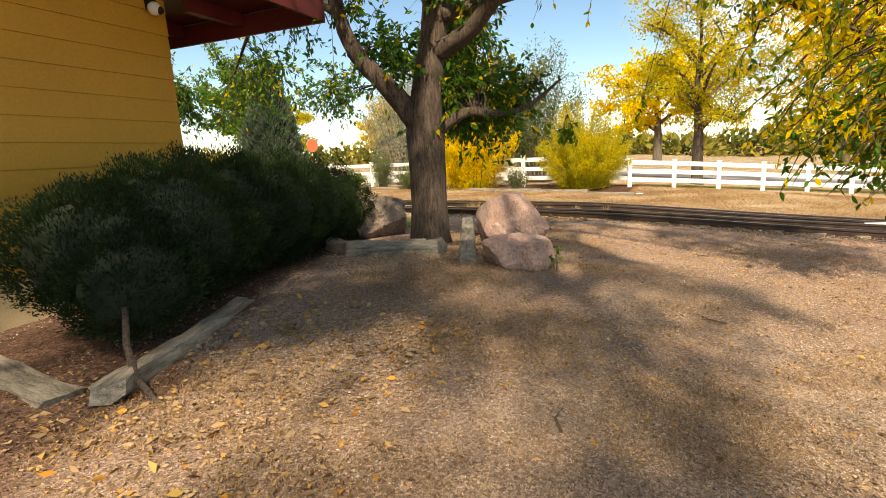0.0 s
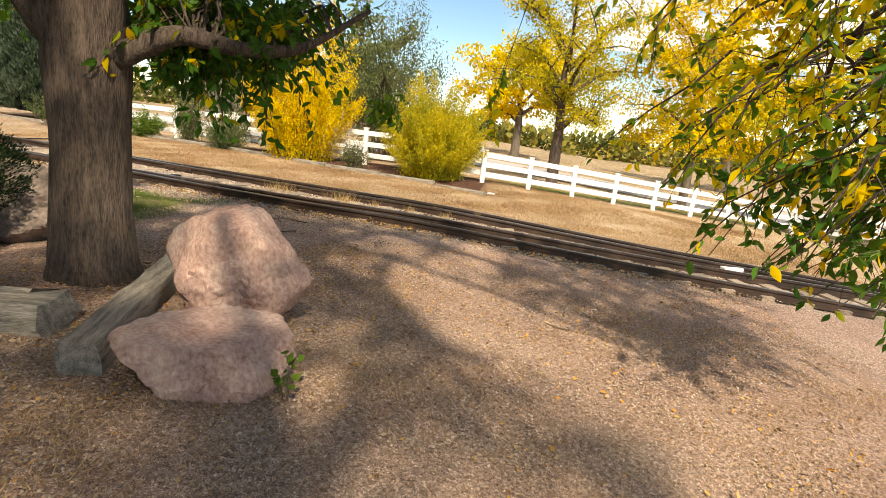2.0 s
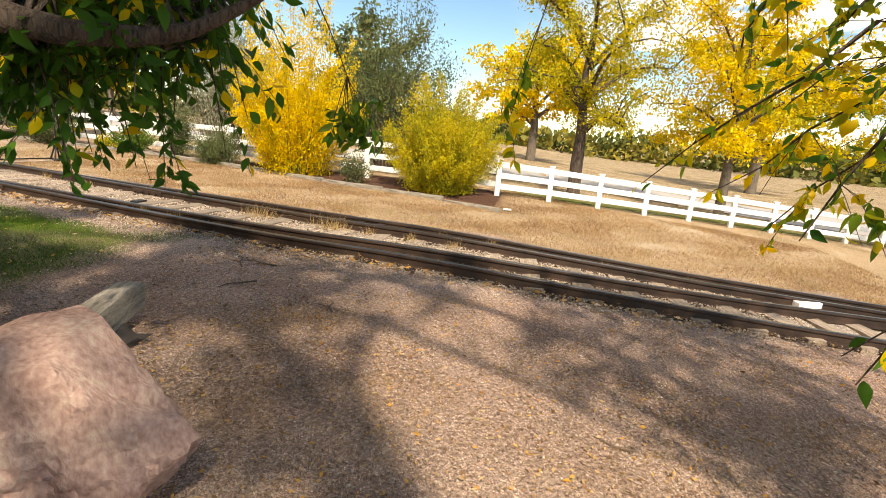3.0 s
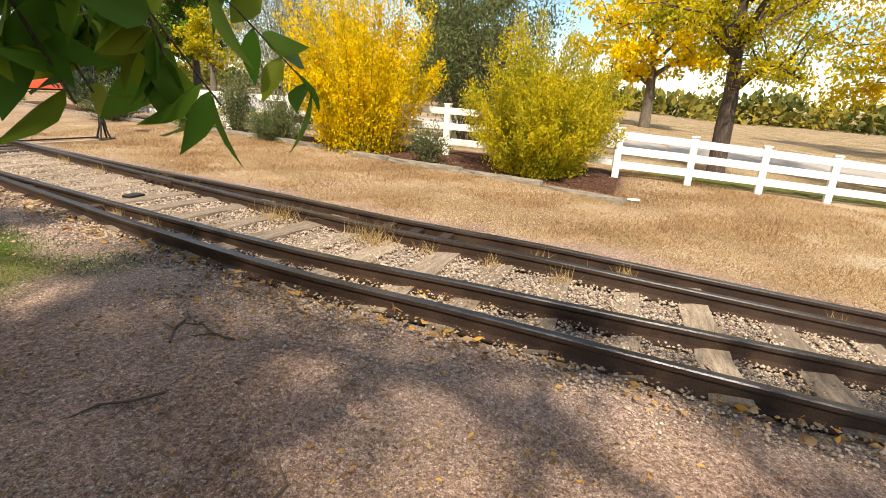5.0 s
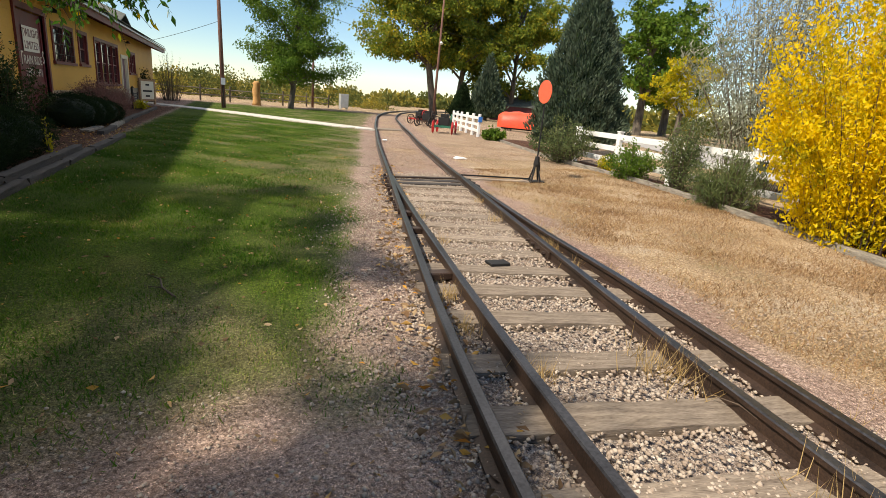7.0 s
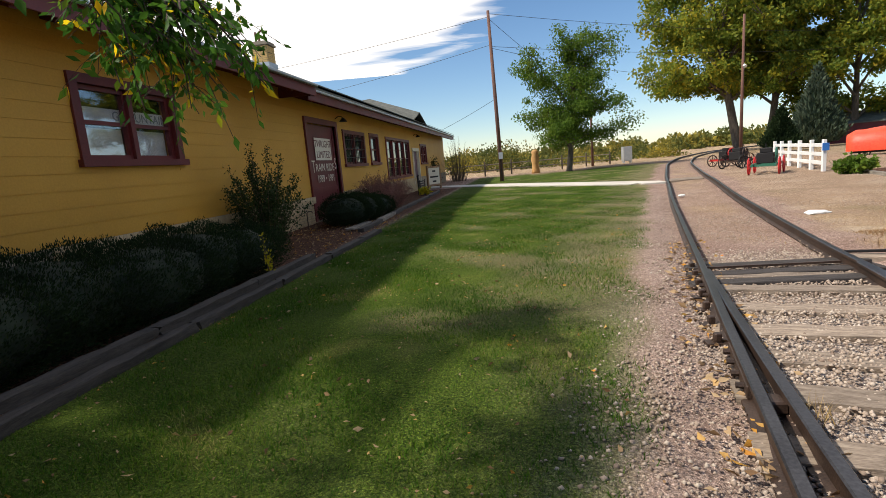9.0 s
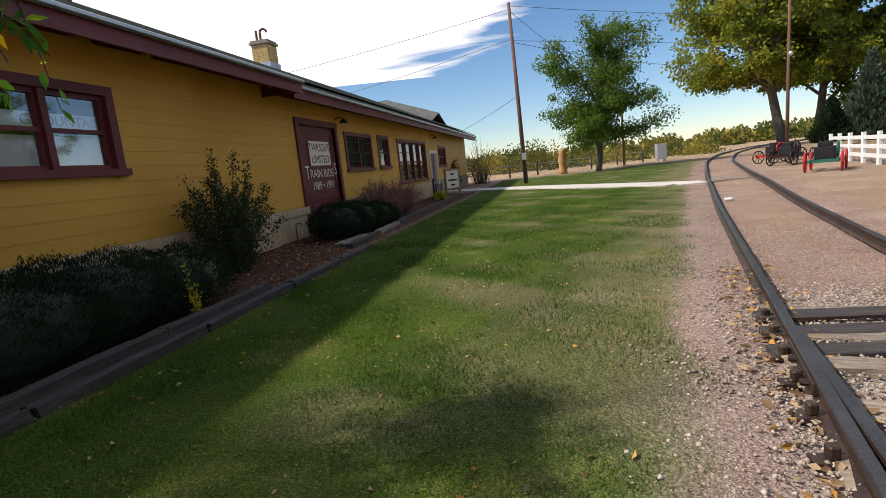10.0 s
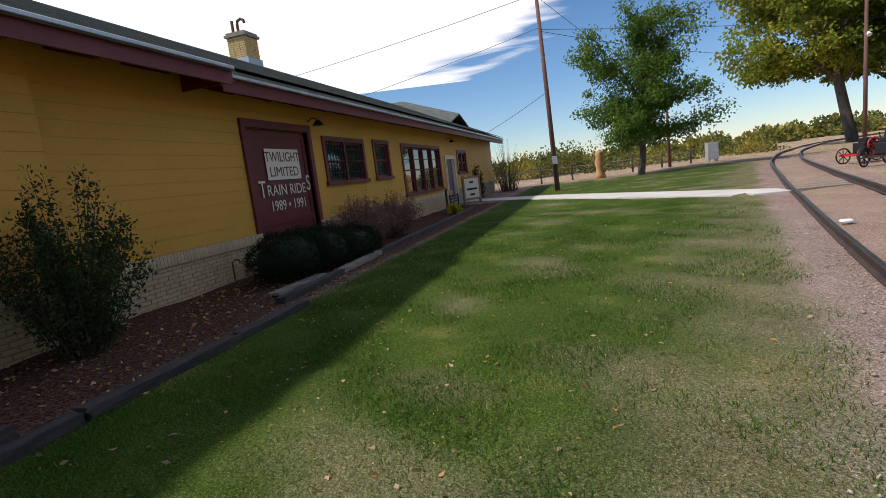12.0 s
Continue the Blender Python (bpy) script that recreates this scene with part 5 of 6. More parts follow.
    k = P[:, 2] > h * clear * 0.45
    leaves("crown", P[k], D[k], rg.uniform(0.6, 1.25, int(k.sum())) * size, ratio, M[material], t0)
    return t0


tree("honeylocust_tree", "young green tree standing on the far lawn", (15.75, 44.0), 11.2, 4.4, 0.24, 42000, 0.2, "green", 3, (0.6, 0), 0.16, 20, gaps=0.15)
tree("cottonwood_tree", "huge spreading cottonwood turning yellow", (37.8, 65.4), 24.0, 9.5, 0.5, 48000, 0.45, "cotton", 4, (-3.5, 0), 0.24, 24)
tree("cottonwood_tree", "huge spreading cottonwood turning yellow", (41.5, 66.5), 24, 8.0, 0.45, 40000, 0.45, "cotton", 5, (2, 0), 0.16, 22)
tree("cottonwood_tree", "tall leafy tree behind the red shed", (49.0, 63.0), 21, 7.0, 0.4, 30000, 0.45, "cotton", 6, (0, 0), 0.12, 18)
tree("elm_tree", "dark green rounded tree across the road", (56.0, 44.0), 15, 6.5, 0.5, 14000, 0.45, "green", 7, (0, 0), 0.22, 14)
tree("elm_tree", "dark green rounded tree across the road", (64.0, 48.0), 14, 6.0, 0.5, 12000, 0.45, "green", 8, (0, 0), 0.22, 14)
tree("yellow_tree", "yellow-leaved tree across the road", (52.0, 34.0), 8, 3.5, 0.3, 9000, 0.3, "olive", 9, (0, 0), 0.25, 12)
tree("yellow_tree", "yellow-leaved tree across the road", (70.0, 30.0), 9, 4.5, 0.3, 9000, 0.35, "yellowleaf", 10, (0, 0), 0.25, 12)
tree("yellow_tree", "yellow-leaved tree across the road", (66.0, 14.0), 9, 4.5, 0.3, 9000, 0.35, "yellowleaf", 11, (0, 0), 0.25, 12)
tree("yellow_tree", "dark-trunked tree with yellow-green leaves behind the fence", (22.6, -9.6), 6.8, 3.3, 0.20, 20000, 0.12, "olive", 12, (0.2, 0), 0.28, 13, 0.45, bark="bark")
tree("yellow_tree", "yellow-leaved tree behind the white fence", (24.0, -14.6), 7.2, 3.8, 0.16, 22000, 0.14, "yellowleaf", 13, (0, 0), 0.25, 12, 0.45)
tree("yellow_tree", "yellow-leaved tree behind the white fence", (23.5, -20.5), 7.5, 4.0, 0.15, 14000, 0.15, "olive", 14, (0, 0), 0.25, 12, 0.45)
tree("yellow_tree", "yellow-leaved tree across the road", (42.0, -8.0), 8.5, 4.5, 0.3, 9000, 0.3, "yellowleaf", 15, (0, 0), 0.25, 12)
tree("elm_tree", "dull green tree across the road", (48.0, 6.0), 10, 5.0, 0.35, 9000, 0.35, "shrub", 16, (0, 0), 0.25, 12)
tree("elm_tree", "dull green tree across the road", (46.0, -24.0), 10, 5.5, 0.35, 9000, 0.35, "olive", 17, (0, 0), 0.25, 12)


# far belt of woods round the place
def belt(name, label, places, size, material, seed):
    rg = np.random.default_rng(seed)
    LP, LD = [], []
    for x, y, r, h in places:
        n0 = int(260 + 30 * h)
        d = unit(rg.normal(size=(n0, 3)))
        d[:, 2] = np.abs(d[:, 2])
        LP.append(np.array([x, y, gz(x, y) - 0.05 * h]) + d * np.array([r, r, h * 0.85]) * rg.uniform(0.55, 1.05, (n0, 1)))
        LD.append(d + rg.normal(0, 0.6, (n0, 3)))
    P = np.concatenate(LP)
    ob = leaves(name, P, np.concatenate(LD), rg.uniform(0.6, 1.3, len(P)) * size, 0.7, M[material])
    return tagged(ob, label, "woods", kind="stuff")


rb = random.Random(9)
belt("far_woods", "yellow and green autumn scrub beyond the field", [(x, 64 + rb.uniform(0, 14), rb.uniform(1.5, 4), rb.uniform(1.4, 2.6) * (2.0 if x < 13 else 0.9)) for x in [rb.uniform(-14, 34) for k in range(60)]], 0.3, "scrub", 1)
belt("far_woods", "green woods on the horizon", [(-150 + 260 * k / 60 + rb.uniform(-2, 2), 170 + rb.uniform(-20, 20), rb.uniform(4, 7), rb.uniform(3.5, 6.5)) for k in range(61)], 1.1, "scrub", 2)
belt("far_woods", "yellow woods on the horizon", [(-140 + 250 * k / 30 + rb.uniform(-4, 4), 150 + rb.uniform(-20, 20), rb.uniform(4, 6), rb.uniform(2.5, 4.5)) for k in range(31)], 1.0, "scrub", 3)
belt("far_woods", "woods along the road's far side", [(95 + rb.uniform(-10, 10), -120 + 260 * k / 55, rb.uniform(5, 8), rb.uniform(3.5, 6.5)) for k in range(56)], 1.1, "scrub", 4)

# ---- things by the path ----
def rock(name, label, at, r, seed, material, sink=0.12, tilt=(0, 0, 0), peak=0.0):
    """A faceted boulder of radii r."""
    x, y = at
    bm = bmesh.new()
    bmesh.ops.create_icosphere(bm, subdivisions=5, radius=1.0)
    rs = random.Random(seed)
    planes = [(Vector((rs.gauss(0, 1), rs.gauss(0, 1), rs.gauss(0, 0.8))).normalized(), rs.uniform(0.52, 0.82)) for _ in range(12)]
    for v in bm.verts:
        d = v.co.normalized()
        k = 1.0
        for nrm, o in planes:
            c = d.dot(nrm)
            if c > 1e-3:
                k = min(k, o / c)
        k = k * 1.12 + 0.035 * noise.noise(d * 2.6 + Vector((seed, 0, 0))) + 0.045 * (0.5 - abs(noise.noise(d * 5 + Vector((seed, 0, 0))))) + 0.03 * noise.noise(d * 11 + Vector((seed, 0, 0))) + 0.02 * noise.noise(d * 27 + Vector((seed, 0, 0)))
        k += 0.022 * math.sin(d.dot(planes[0][0]) * 16 + 5 * noise.noise(d * 2.0))
        co = d * k
        v.co = Vector((co.x * r[0], co.y * r[1], co.z * r[2] * (1 + peak * max(0, co.z) * (1 - abs(co.x)))))
    ob = obj(name, bm, material, smooth=True)
    ob.data.set_sharp_from_angle(angle=radians(28))
    ob.matrix_basis = pose(x, y, gz(x, y) + r[2] * 0.72 - sink, *tilt)
    return tagged(ob, label, "boulder")


rock("boulder", "tall pink granite boulder leaning by the bench", (6.86, -6.58), (0.44, 0.52, 0.47), 12, M["rock"], 0.12, (0, 6, 30), 0.0)
rock("boulder", "squat pink granite boulder beside the path", (5.98, -6.82), (0.34, 0.42, 0.27), 5, M["rock"], 0.07, (0, 0, 30))
rock("boulder", "grey-brown boulder beside the juniper hedge", (8.15, -3.75), (0.66, 0.56, 0.54), 8, M["greyrock"], 0.12, (0, 0, 10))


def timber(name, label, a, b, w, h, material, z0, seed, category="timber", group="", rough=0.02):
    """A weathered squared timber from a to b, resting at z0."""
    a, b = Vector((*a, z0)), Vector((*b, z0))
    d = b - a
    ln = d.length
    rs = random.Random(seed)
    bm = bmesh.new()
    n0 = max(3, int(ln / 0.22))
    rings = []
    for i in range(n0 + 1):
        x = ln * i / n0
        ring = []
        for u, v in ((-0.5, 0.0), (-0.5, 0.5), (-0.5, 0.92), (-0.44, 1.0), (0, 0.99), (0.44, 1.0), (0.5, 0.92), (0.5, 0.5), (0.5, 0)):
            j = rough * (1.8 if i in (0, n0) else 1)
            ring.append(bm.verts.new((x + (rs.uniform(-1, 1) * j * 1.5 if i in (0, n0) else 0), u * w + rs.uniform(-1, 1) * j, v * h + rs.uniform(-1, 1) * j * (v > 0))))
        rings.append(ring)
    for r0, r1 in zip(rings, rings[1:]):
        for k in range(9):
            bm.faces.new((r0[k], r1[k], r1[(k + 1) % 9], r0[(k + 1) % 9]))
    bm.faces.new(rings[0])
    bm.faces.new(rings[-1][::-1])
    bmesh.ops.recalc_face_normals(bm, faces=bm.faces)
    ob = obj(name, bm, material, smooth=True)
    ob.data.set_sharp_from_angle(angle=radians(40))
    ob.matrix_basis = Matrix.Translation(a) @ pose(0, 0, 0, 0, 0, math.degrees(math.atan2(d.y, d.x)))
    return tagged(ob, label, category, group)


def ease(p, o=0.0):
    return gz(*p) + o


timber("bench_timber", "grey weathered squared timber used as a bench", (5.72, -6.36), (8.6, -5.30), 0.19, 0.20, M["log"], 0.15, 3, "bench", rough=0.008)
timber("bench_support", "short dark timber block under the bench", (6.0, -6.45), (6.1, -6.12), 0.2, 0.14, M["darktimber"], 0.0, 4, "block")
timber("bench_support", "short dark timber block under the bench", (8.1, -5.75), (8.2, -5.42), 0.2, 0.16, M["darktimber"], -0.01, 5, "block")
timber("weathered_log", "split grey log lying before the ash tree", (6.08, -5.9), (5.86, -4.72), 0.26, 0.20, M["log"], 0.17, 6, "log", rough=0.022)
timber("weathered_log", "short grey log end beside the longer log", (5.95, -4.66), (6.25, -4.1), 0.18, 0.14, M["log"], 0.18, 7, "log", rough=0.02)
timber("edging_log", "long grey log edging the juniper bed", (2.2, -5.38), (3.9, -4.84), 0.15, 0.12, M["log"], gz(2.8, -5.2) - 0.02, 8, "log", rough=0.02)
timber("plank_end", "grey plank end lying beside the bed", (2.36, -3.7), (2.14, -5.05), 0.22, 0.07, M["log"], gz(1.2, -5) - 0.01, 10, "plank", rough=0.012)

# timbers that edge the bed along the depot front
ey = [-2.3, 0.15, 2.35, 4.3, 6.3, 8.2, 9.7]
for k, (a, b) in enumerate(zip(ey, ey[1:])):
    timber("edging_timber", "dark treated timber edging the depot bed", (7.92 + 0.03 * (k % 2), a + 0.012), (7.92 + 0.02 * ((k + 1) % 2), b - 0.012), 0.15, 0.11, M["darktimber"], gz(7.9, a) - 0.01, 20 + k, "edging", "timber edging of the depot bed", 0.008)
    if 1 <= k <= 3:
        timber("edging_timber", "dark treated timber edging the depot bed", (7.80, a - 0.4), (7.80, b - 0.42), 0.14, 0.09, M["darktimber"], gz(7.9, a) + 0.10, 40 + k, "edging", "timber edging of the depot bed", 0.008)
for k, (a, b) in enumerate((((7.4, 9.9), (7.35, 12.0)), ((7.3, 12.02), (7.2, 14.2)), ((7.2, 14.22), (7.1, 16.5)), ((7.1, 16.52), (7.05, 19.0)), ((7.05, 19.02), (7.0, 22.0)), ((7.0, 22.02), (6.9, 26.0)))):
    timber("edging_timber", "grey treated timber edging the depot bed", a, b, 0.16, 0.12, M["log"] if k == 1 else M["darktimber"], gz(*a) - 0.01, 60 + k, "edging", "timber edging of the depot bed", 0.008)

# pale landscape timbers beyond the track
tl = [(22.9, 17.8), (21.9, 14.0), (21.1, 11.0), (20.4, 8.2), (20.1, 5.8), (19.8, 3.4), (19.15, 1.0), (18.5, -1.0), (17.9, -2.9), (17.55, -4.6), (17.2, -6.2), (16.8, -7.6)]
for k, (a, b) in enumerate(zip(tl, tl[1:])):
    timber("landscape_timber", "pale weathered landscape timber edging the bed", (a[0], a[1] - 0.02), b, 0.13, 0.10, M["log"], min(gz(*a), gz(*b)) + 0.0, 80 + k, "edging", "timber edging beyond the track", 0.008)


# ---- switch stand ----
sx, sy = 16.94, 4.01
st = thing("switch_stand", pose(sx, sy, gz(sx, sy)), "black railway switch stand with an orange-red disc target", "switch stand")
bm = bmesh.new()
bmesh.ops.create_cone(bm, cap_ends=True, segments=32, radius1=0.235, radius2=0.235, depth=0.012, matrix=pose(-0.03, 0, 1.98, 0, 90, 4))
for v in bm.verts:
    v.co.z = 1.98 + (v.co.z - 1.98) * 1.05
part("target_disc", bm, M["orange"], st, "orange-red enamelled disc")
bm = bmesh.new()
tube(bm, [(0, 0, 0.4), (0, 0, 1.9)], [0.016, 0.016], 10)
part("mast", bm, M["black"], st)
for a in range(4):
    bm = bmesh.new()
    ca0, sa0 = math.cos(a * math.pi / 2 + 0.5), math.sin(a * math.pi / 2 + 0.5)
    tube(bm, [(ca0 * 0.15, sa0 * 0.15, 0.02), (ca0 * 0.06, sa0 * 0.06, 0.3), (ca0 * 0.035, sa0 * 0.035, 0.52)], [0.022, 0.02, 0.018], 8)
    part("leg", bm, M["black"], st)
bm = bmesh.new()
tube(bm, [(0, 0, 0.34), (0, 0, 0.4), (0, 0, 0.58)], [0.06, 0.075, 0.05], 12)
part("housing", bm, M["black"], st)
bm = bmesh.new()
tube(bm, [(0.05, 0.02, 0.5), (0.10, 0.03, 0.42), (0.12, 0.03, 0.25)], [0.014, 0.014, 0.018], 8)
part("lever", bm, M["black"], st)
part("base_plate", boxes((-0.2, -0.16, -0.01, 0.2, 0.16, 0.03), bevel=0.006), M["black"], st)
rodx = float(rail_x("D", 4.3))
timber("head_tie", "long tie carrying the switch rod to its stand", (rodx + 0.15, 4.22), (sx + 0.1, sy - 0.05), 0.2, 0.10, M["tie"], -0.055, 99, "tie", rough=0.01)
bm = bmesh.new()
tube(bm, [(rodx + 0.1, 4.28, 0.085), (sx - 0.1, sy + 0.02, 0.085)], [0.018, 0.018], 8)
tagged(obj("switch_rod", bm, M["black"]), "thin black iron rod lying along the head tie", "rod")

# ---- white fence ----
fence = thing("white_fence", pose(0, 0, 0), "white painted three-rail fence beyond the track", "fence")
posts = [(21.27 + (19.16 - 21.27) * k / 6.6, 8.46 + (-7.34 - 8.46) * k / 6.6) for k in range(7)]
posts += [(19.16 + 0.58 * k, -7.34 - 1.40 * k) for k in range(16)]
for k, (x, y) in enumerate(posts):
    z = gz(x, y)
    hgt = 1.12 if k < 7 else 0.95
    bm = boxes((-0.065, -0.065, -0.1, 0.065, 0.065, hgt), bevel=0.006)
    box(bm, -0.08, -0.08, hgt + 0.001, 0.08, 0.08, hgt + 0.03)
    ob = part("post", bm, M["white"], fence)
    ob.matrix_basis = pose(x, y, z, 0, 0, 0)
    if k + 1 < len(posts):
        x2, y2 = posts[k + 1]
        z2 = gz(x2, y2)
        d = Vector((x2 - x, y2 - y, z2 - z))
        ang = math.degrees(math.atan2(d.y, d.x))
        pit = -math.degrees(math.asin(d.z / d.length))
        for q in (0.28, 0.60, 0.92):
            bm = boxes((0.068, -0.02, -0.075, d.length - 0.068, 0.02, 0.075), bevel=0.005)
            ob = part("fence_rail", bm, M["white"], fence)
            ob.matrix_basis = pose(x, y, z + q * hgt / 1.05, 0, 0, ang) @ pose(0, 0, 0, 0, pit, 0)

# second white fence, further on
f2 = thing("white_fence", pose(0, 0, 0), "white painted fence beside old machinery", "fence")
pp = [(22.4, 18.4), (22.85, 20.1), (23.3, 21.9), (23.75, 23.7), (24.2, 25.4), (24.7, 27.2)]
for k, (x, y) in enumerate(pp):
    ob = part("post", boxes((-0.06, -0.06, -0.05, 0.06, 0.06, 1.15), bevel=0.006), M["white"], f2)
    ob.matrix_basis = pose(x, y, gz(x, y))
    if k + 1 < len(pp):
        d = Vector((pp[k + 1][0] - x, pp[k + 1][1] - y, 0))
        for z in (0.3, 0.62, 0.95):
            ob = part("fence_rail", boxes((0.064, -0.02, -0.07, d.length - 0.064, 0.02, 0.07), bevel=0.005), M["white"], f2)
            ob.matrix_basis = pose(x, y, gz(x, y) + z, 0, 0, math.degrees(math.atan2(d.y, d.x)))
part("notice_plate", boxes((22.3, 18.30, 0.85, 22.52, 18.33, 1.12)), plain("blue_plate", (0.03, 0.18, 0.55), 0.5), f2, "small blue notice plate")

# ---- railway pieces ----
tie_rnd = random.Random(2)
tm = []
for k in range(4):
    bm = boxes((-1.28, -0.115, -0.14, 1.28, 0.115, 0.0))
    bmesh.ops.subdivide_edges(bm, edges=[e for e in bm.edges if e.calc_length() > 1], cuts=7)
    for v in bm.verts:
        v.co += Vector((tie_rnd.uniform(-0.02, 0.02), tie_rnd.uniform(-0.014, 0.014), tie_rnd.uniform(-0.012, 0.006)))
    me = bpy.data.meshes.new("tie")
    bm.to_mesh(me)
    bm.free()
    me.materials.append(M["tie"])
    tm.append(me)
y = -22.0
while y < 4.6:
    xc = float(rail_x("A", y) + rail_x("D", y)) / 2
    wide = float(rail_x("D", y) - rail_x("A", y)) + 0.12
    ob = new("tie", tm[tie_rnd.randrange(4)])
    ob.parent = track
    sink = tie_rnd.choice([0.0, 0.005, 0.01, -0.008]) if y > -9 else 0.0
    ob.matrix_basis = pose(xc, y, gz(xc, y) + 0.018 - sink, 0, 0, -math.degrees(math.atan(float(slope_a(y)))) + tie_rnd.uniform(-1.5, 1.5)) @ Matrix.Diagonal((wide / 2.56, tie_rnd.uniform(0.9, 1.1), 1, 1))
    y += tie_rnd.uniform(0.56, 0.66)


def joint(kind, y, side):
    """A bolted joint bar on a rail's side."""
    x = float(rail_x(kind, y))
    ang = -math.degrees(math.atan(float(slope_a(y))))
    jb = part("joint_bar", boxes((-0.012, -0.38, 0.03, 0.022, 0.38, 0.11), bevel=0.006), M["rail"], track, "rust-brown bolted joint bar")
    jb.matrix_basis = pose(x + side * 0.03, y, gz(x, y) - 0.012, 0, 0, ang)
    for k in range(4):
        bm = bmesh.new()
        bmesh.ops.create_cone(bm, cap_ends=True, segments=6, radius1=0.02, radius2=0.02, depth=0.05, matrix=pose(side * 0.03, -0.28 + k * 0.187, 0.07, 0, 90, 0))
        part("bolt", bm, M["rail"], jb)


joint("C", -1.2, -1)
joint("A", 1.0, -1)
joint("B", -0.9, 1)
joint("A", 3.0, -1)
joint("D", -5.6, 1)
joint("B", -7.6, 1)
# iron spacer blocks between running and closure rails
for kinds, y in (("AB", -0.4), ("AB", 0.5), ("CD", -5.2), ("CD", -5.55), ("CD", -5.9), ("AB", -2.0)):
    xa, xb = float(rail_x(kinds[0], y)), float(rail_x(kinds[1], y))
    ob = part("spacer_block", boxes((xa + 0.02, y - 0.06, gz(xa, y) + 0.02, xb - 0.02, y + 0.06, gz(xa, y) + 0.09), bevel=0.01), M["rail"], track)
# slide plates and braces at the switch points
for k in range(7):
    y = 1.6 + k * 0.42
    for kind, s in (("A", -1), ("D", 1)):
        x = float(rail_x(kind, y))
        bm = boxes((x + min(s * 0.06, s * 0.17), y - 0.05, -0.02, x + max(s * 0.06, s * 0.17), y + 0.05, 0.012), bevel=0.004)
        box(bm, x + min(s * 0.06, s * 0.11), y - 0.03, 0.013, x + max(s * 0.06, s * 0.11), y + 0.03, 0.08, bevel=0.008)
        part("rail_brace", bm, M["rail"], track)
for y in (3.35, 3.75, 4.15):
    xa, xd = float(rail_x("A", y)), float(rail_x("D", y))
    part("switch_tie", boxes((xa - 0.15, y - 0.1, -0.08, xd + 0.3, y + 0.1, 0.028), bevel=0.01), M["darktimber"], track)
part("tie_rod", boxes((float(rail_x("A", 3.95)) + 0.05, 3.93, 0.03, float(rail_x("D", 3.95)) - 0.05, 3.97, 0.055)), M["rail"], track)
for k in range(4):
    y = 19.6 + k * 0.34
    xa, xd = float(rail_x("A", y)), float(rail_x("D", y))
    part("crossing_plank", boxes((xa + 0.12, y, -0.05, xd - 0.12, y + 0.3, 0.10), bevel=0.01), M["tie"], track)
xs = float(rail_x("A", 20.3))
tagged(obj("crossing_slab", boxes((xs - 1.1, 19.7, -0.05, xs - 0.15, 20.9, 0.06), bevel=0.01), M["concrete"]), "small concrete slab beside the rail crossing", "slab")

# stones
def scatter(n0, fn, x0, x1, y0, y1, seed):
    rg = np.random.default_rng(seed)
    P = np.stack([rg.uniform(x0, x1, n0), rg.uniform(y0, y1, n0)], 1)
    w = fn(P[:, 0], P[:, 1])
    P = P[rg.random(n0) < w]
    return np.column_stack([P, ground_z(P[:, 0], P[:, 1])])


def pebbles(name, label, P, lo, hi, material, seed):
    """Angular stones, each a squashed octahedron."""
    rg = np.random.default_rng(seed)
    n0 = len(P)
    s = rg.uniform(lo, hi, (n0, 1)) * rg.uniform(0.6, 1.0, (n0, 1))
    base = np.array([(1, 0, 0), (0, 1, 0), (-1, 0, 0), (0, -1, 0), (0, 0, 0.75), (0.2, 0.1, -0.6)], float)
    V = base[None] * rg.uniform(0.6, 1.25, (n0, 6, 1)) * s[:, None]
    a = rg.uniform(0, 6.28, n0)
    ca, sa = np.cos(a)[:, None], np.sin(a)[:, None]
    X, Y = V[..., 0] * ca - V[..., 1] * sa, V[..., 0] * sa + V[..., 1] * ca
    V = np.stack([X, Y, V[..., 2]], -1) + P[:, None] + np.array([0, 0, 0.2]) * s[:, None]
    f = np.array([(0, 1, 4), (1, 2, 4), (2, 3, 4), (3, 0, 4), (1, 0, 5), (2, 1, 5), (3, 2, 5), (0, 3, 5)])
    F = (np.arange(n0)[:, None, None] * 6 + f[None]).reshape(-1, 3)
    return tagged(raw(name, V.reshape(-1, 3), F, M[material]), label, "stones", kind="stuff")


gfn = lambda x, y: zones(x, y)[..., 2]
pebbles("ballast", "angular pale ballast stones between rails", scatter(120000, gfn, 10.3, 16.5, -12, 6, 1), 0.010, 0.025, "stone", 1)
pebbles("pebbles", "small stones on the trodden earth", scatter(120000, lambda x, y: (1 - zones(x, y).sum(-1).clip(0, 1)) * 0.7, 2, 12.5, -13, 4, 2), 0.006, 0.016, "stone", 2)
pebbles("pebbles", "stones along the near rail", scatter(9000, lambda x, y: smooth01(x - rail_a(y) + 0.9, 0, 0.5) * smooth01(rail_a(y) - x, 0.05, 0.2), 10.2, 17, -12, 14, 3), 0.009, 0.024, "stone", 3)
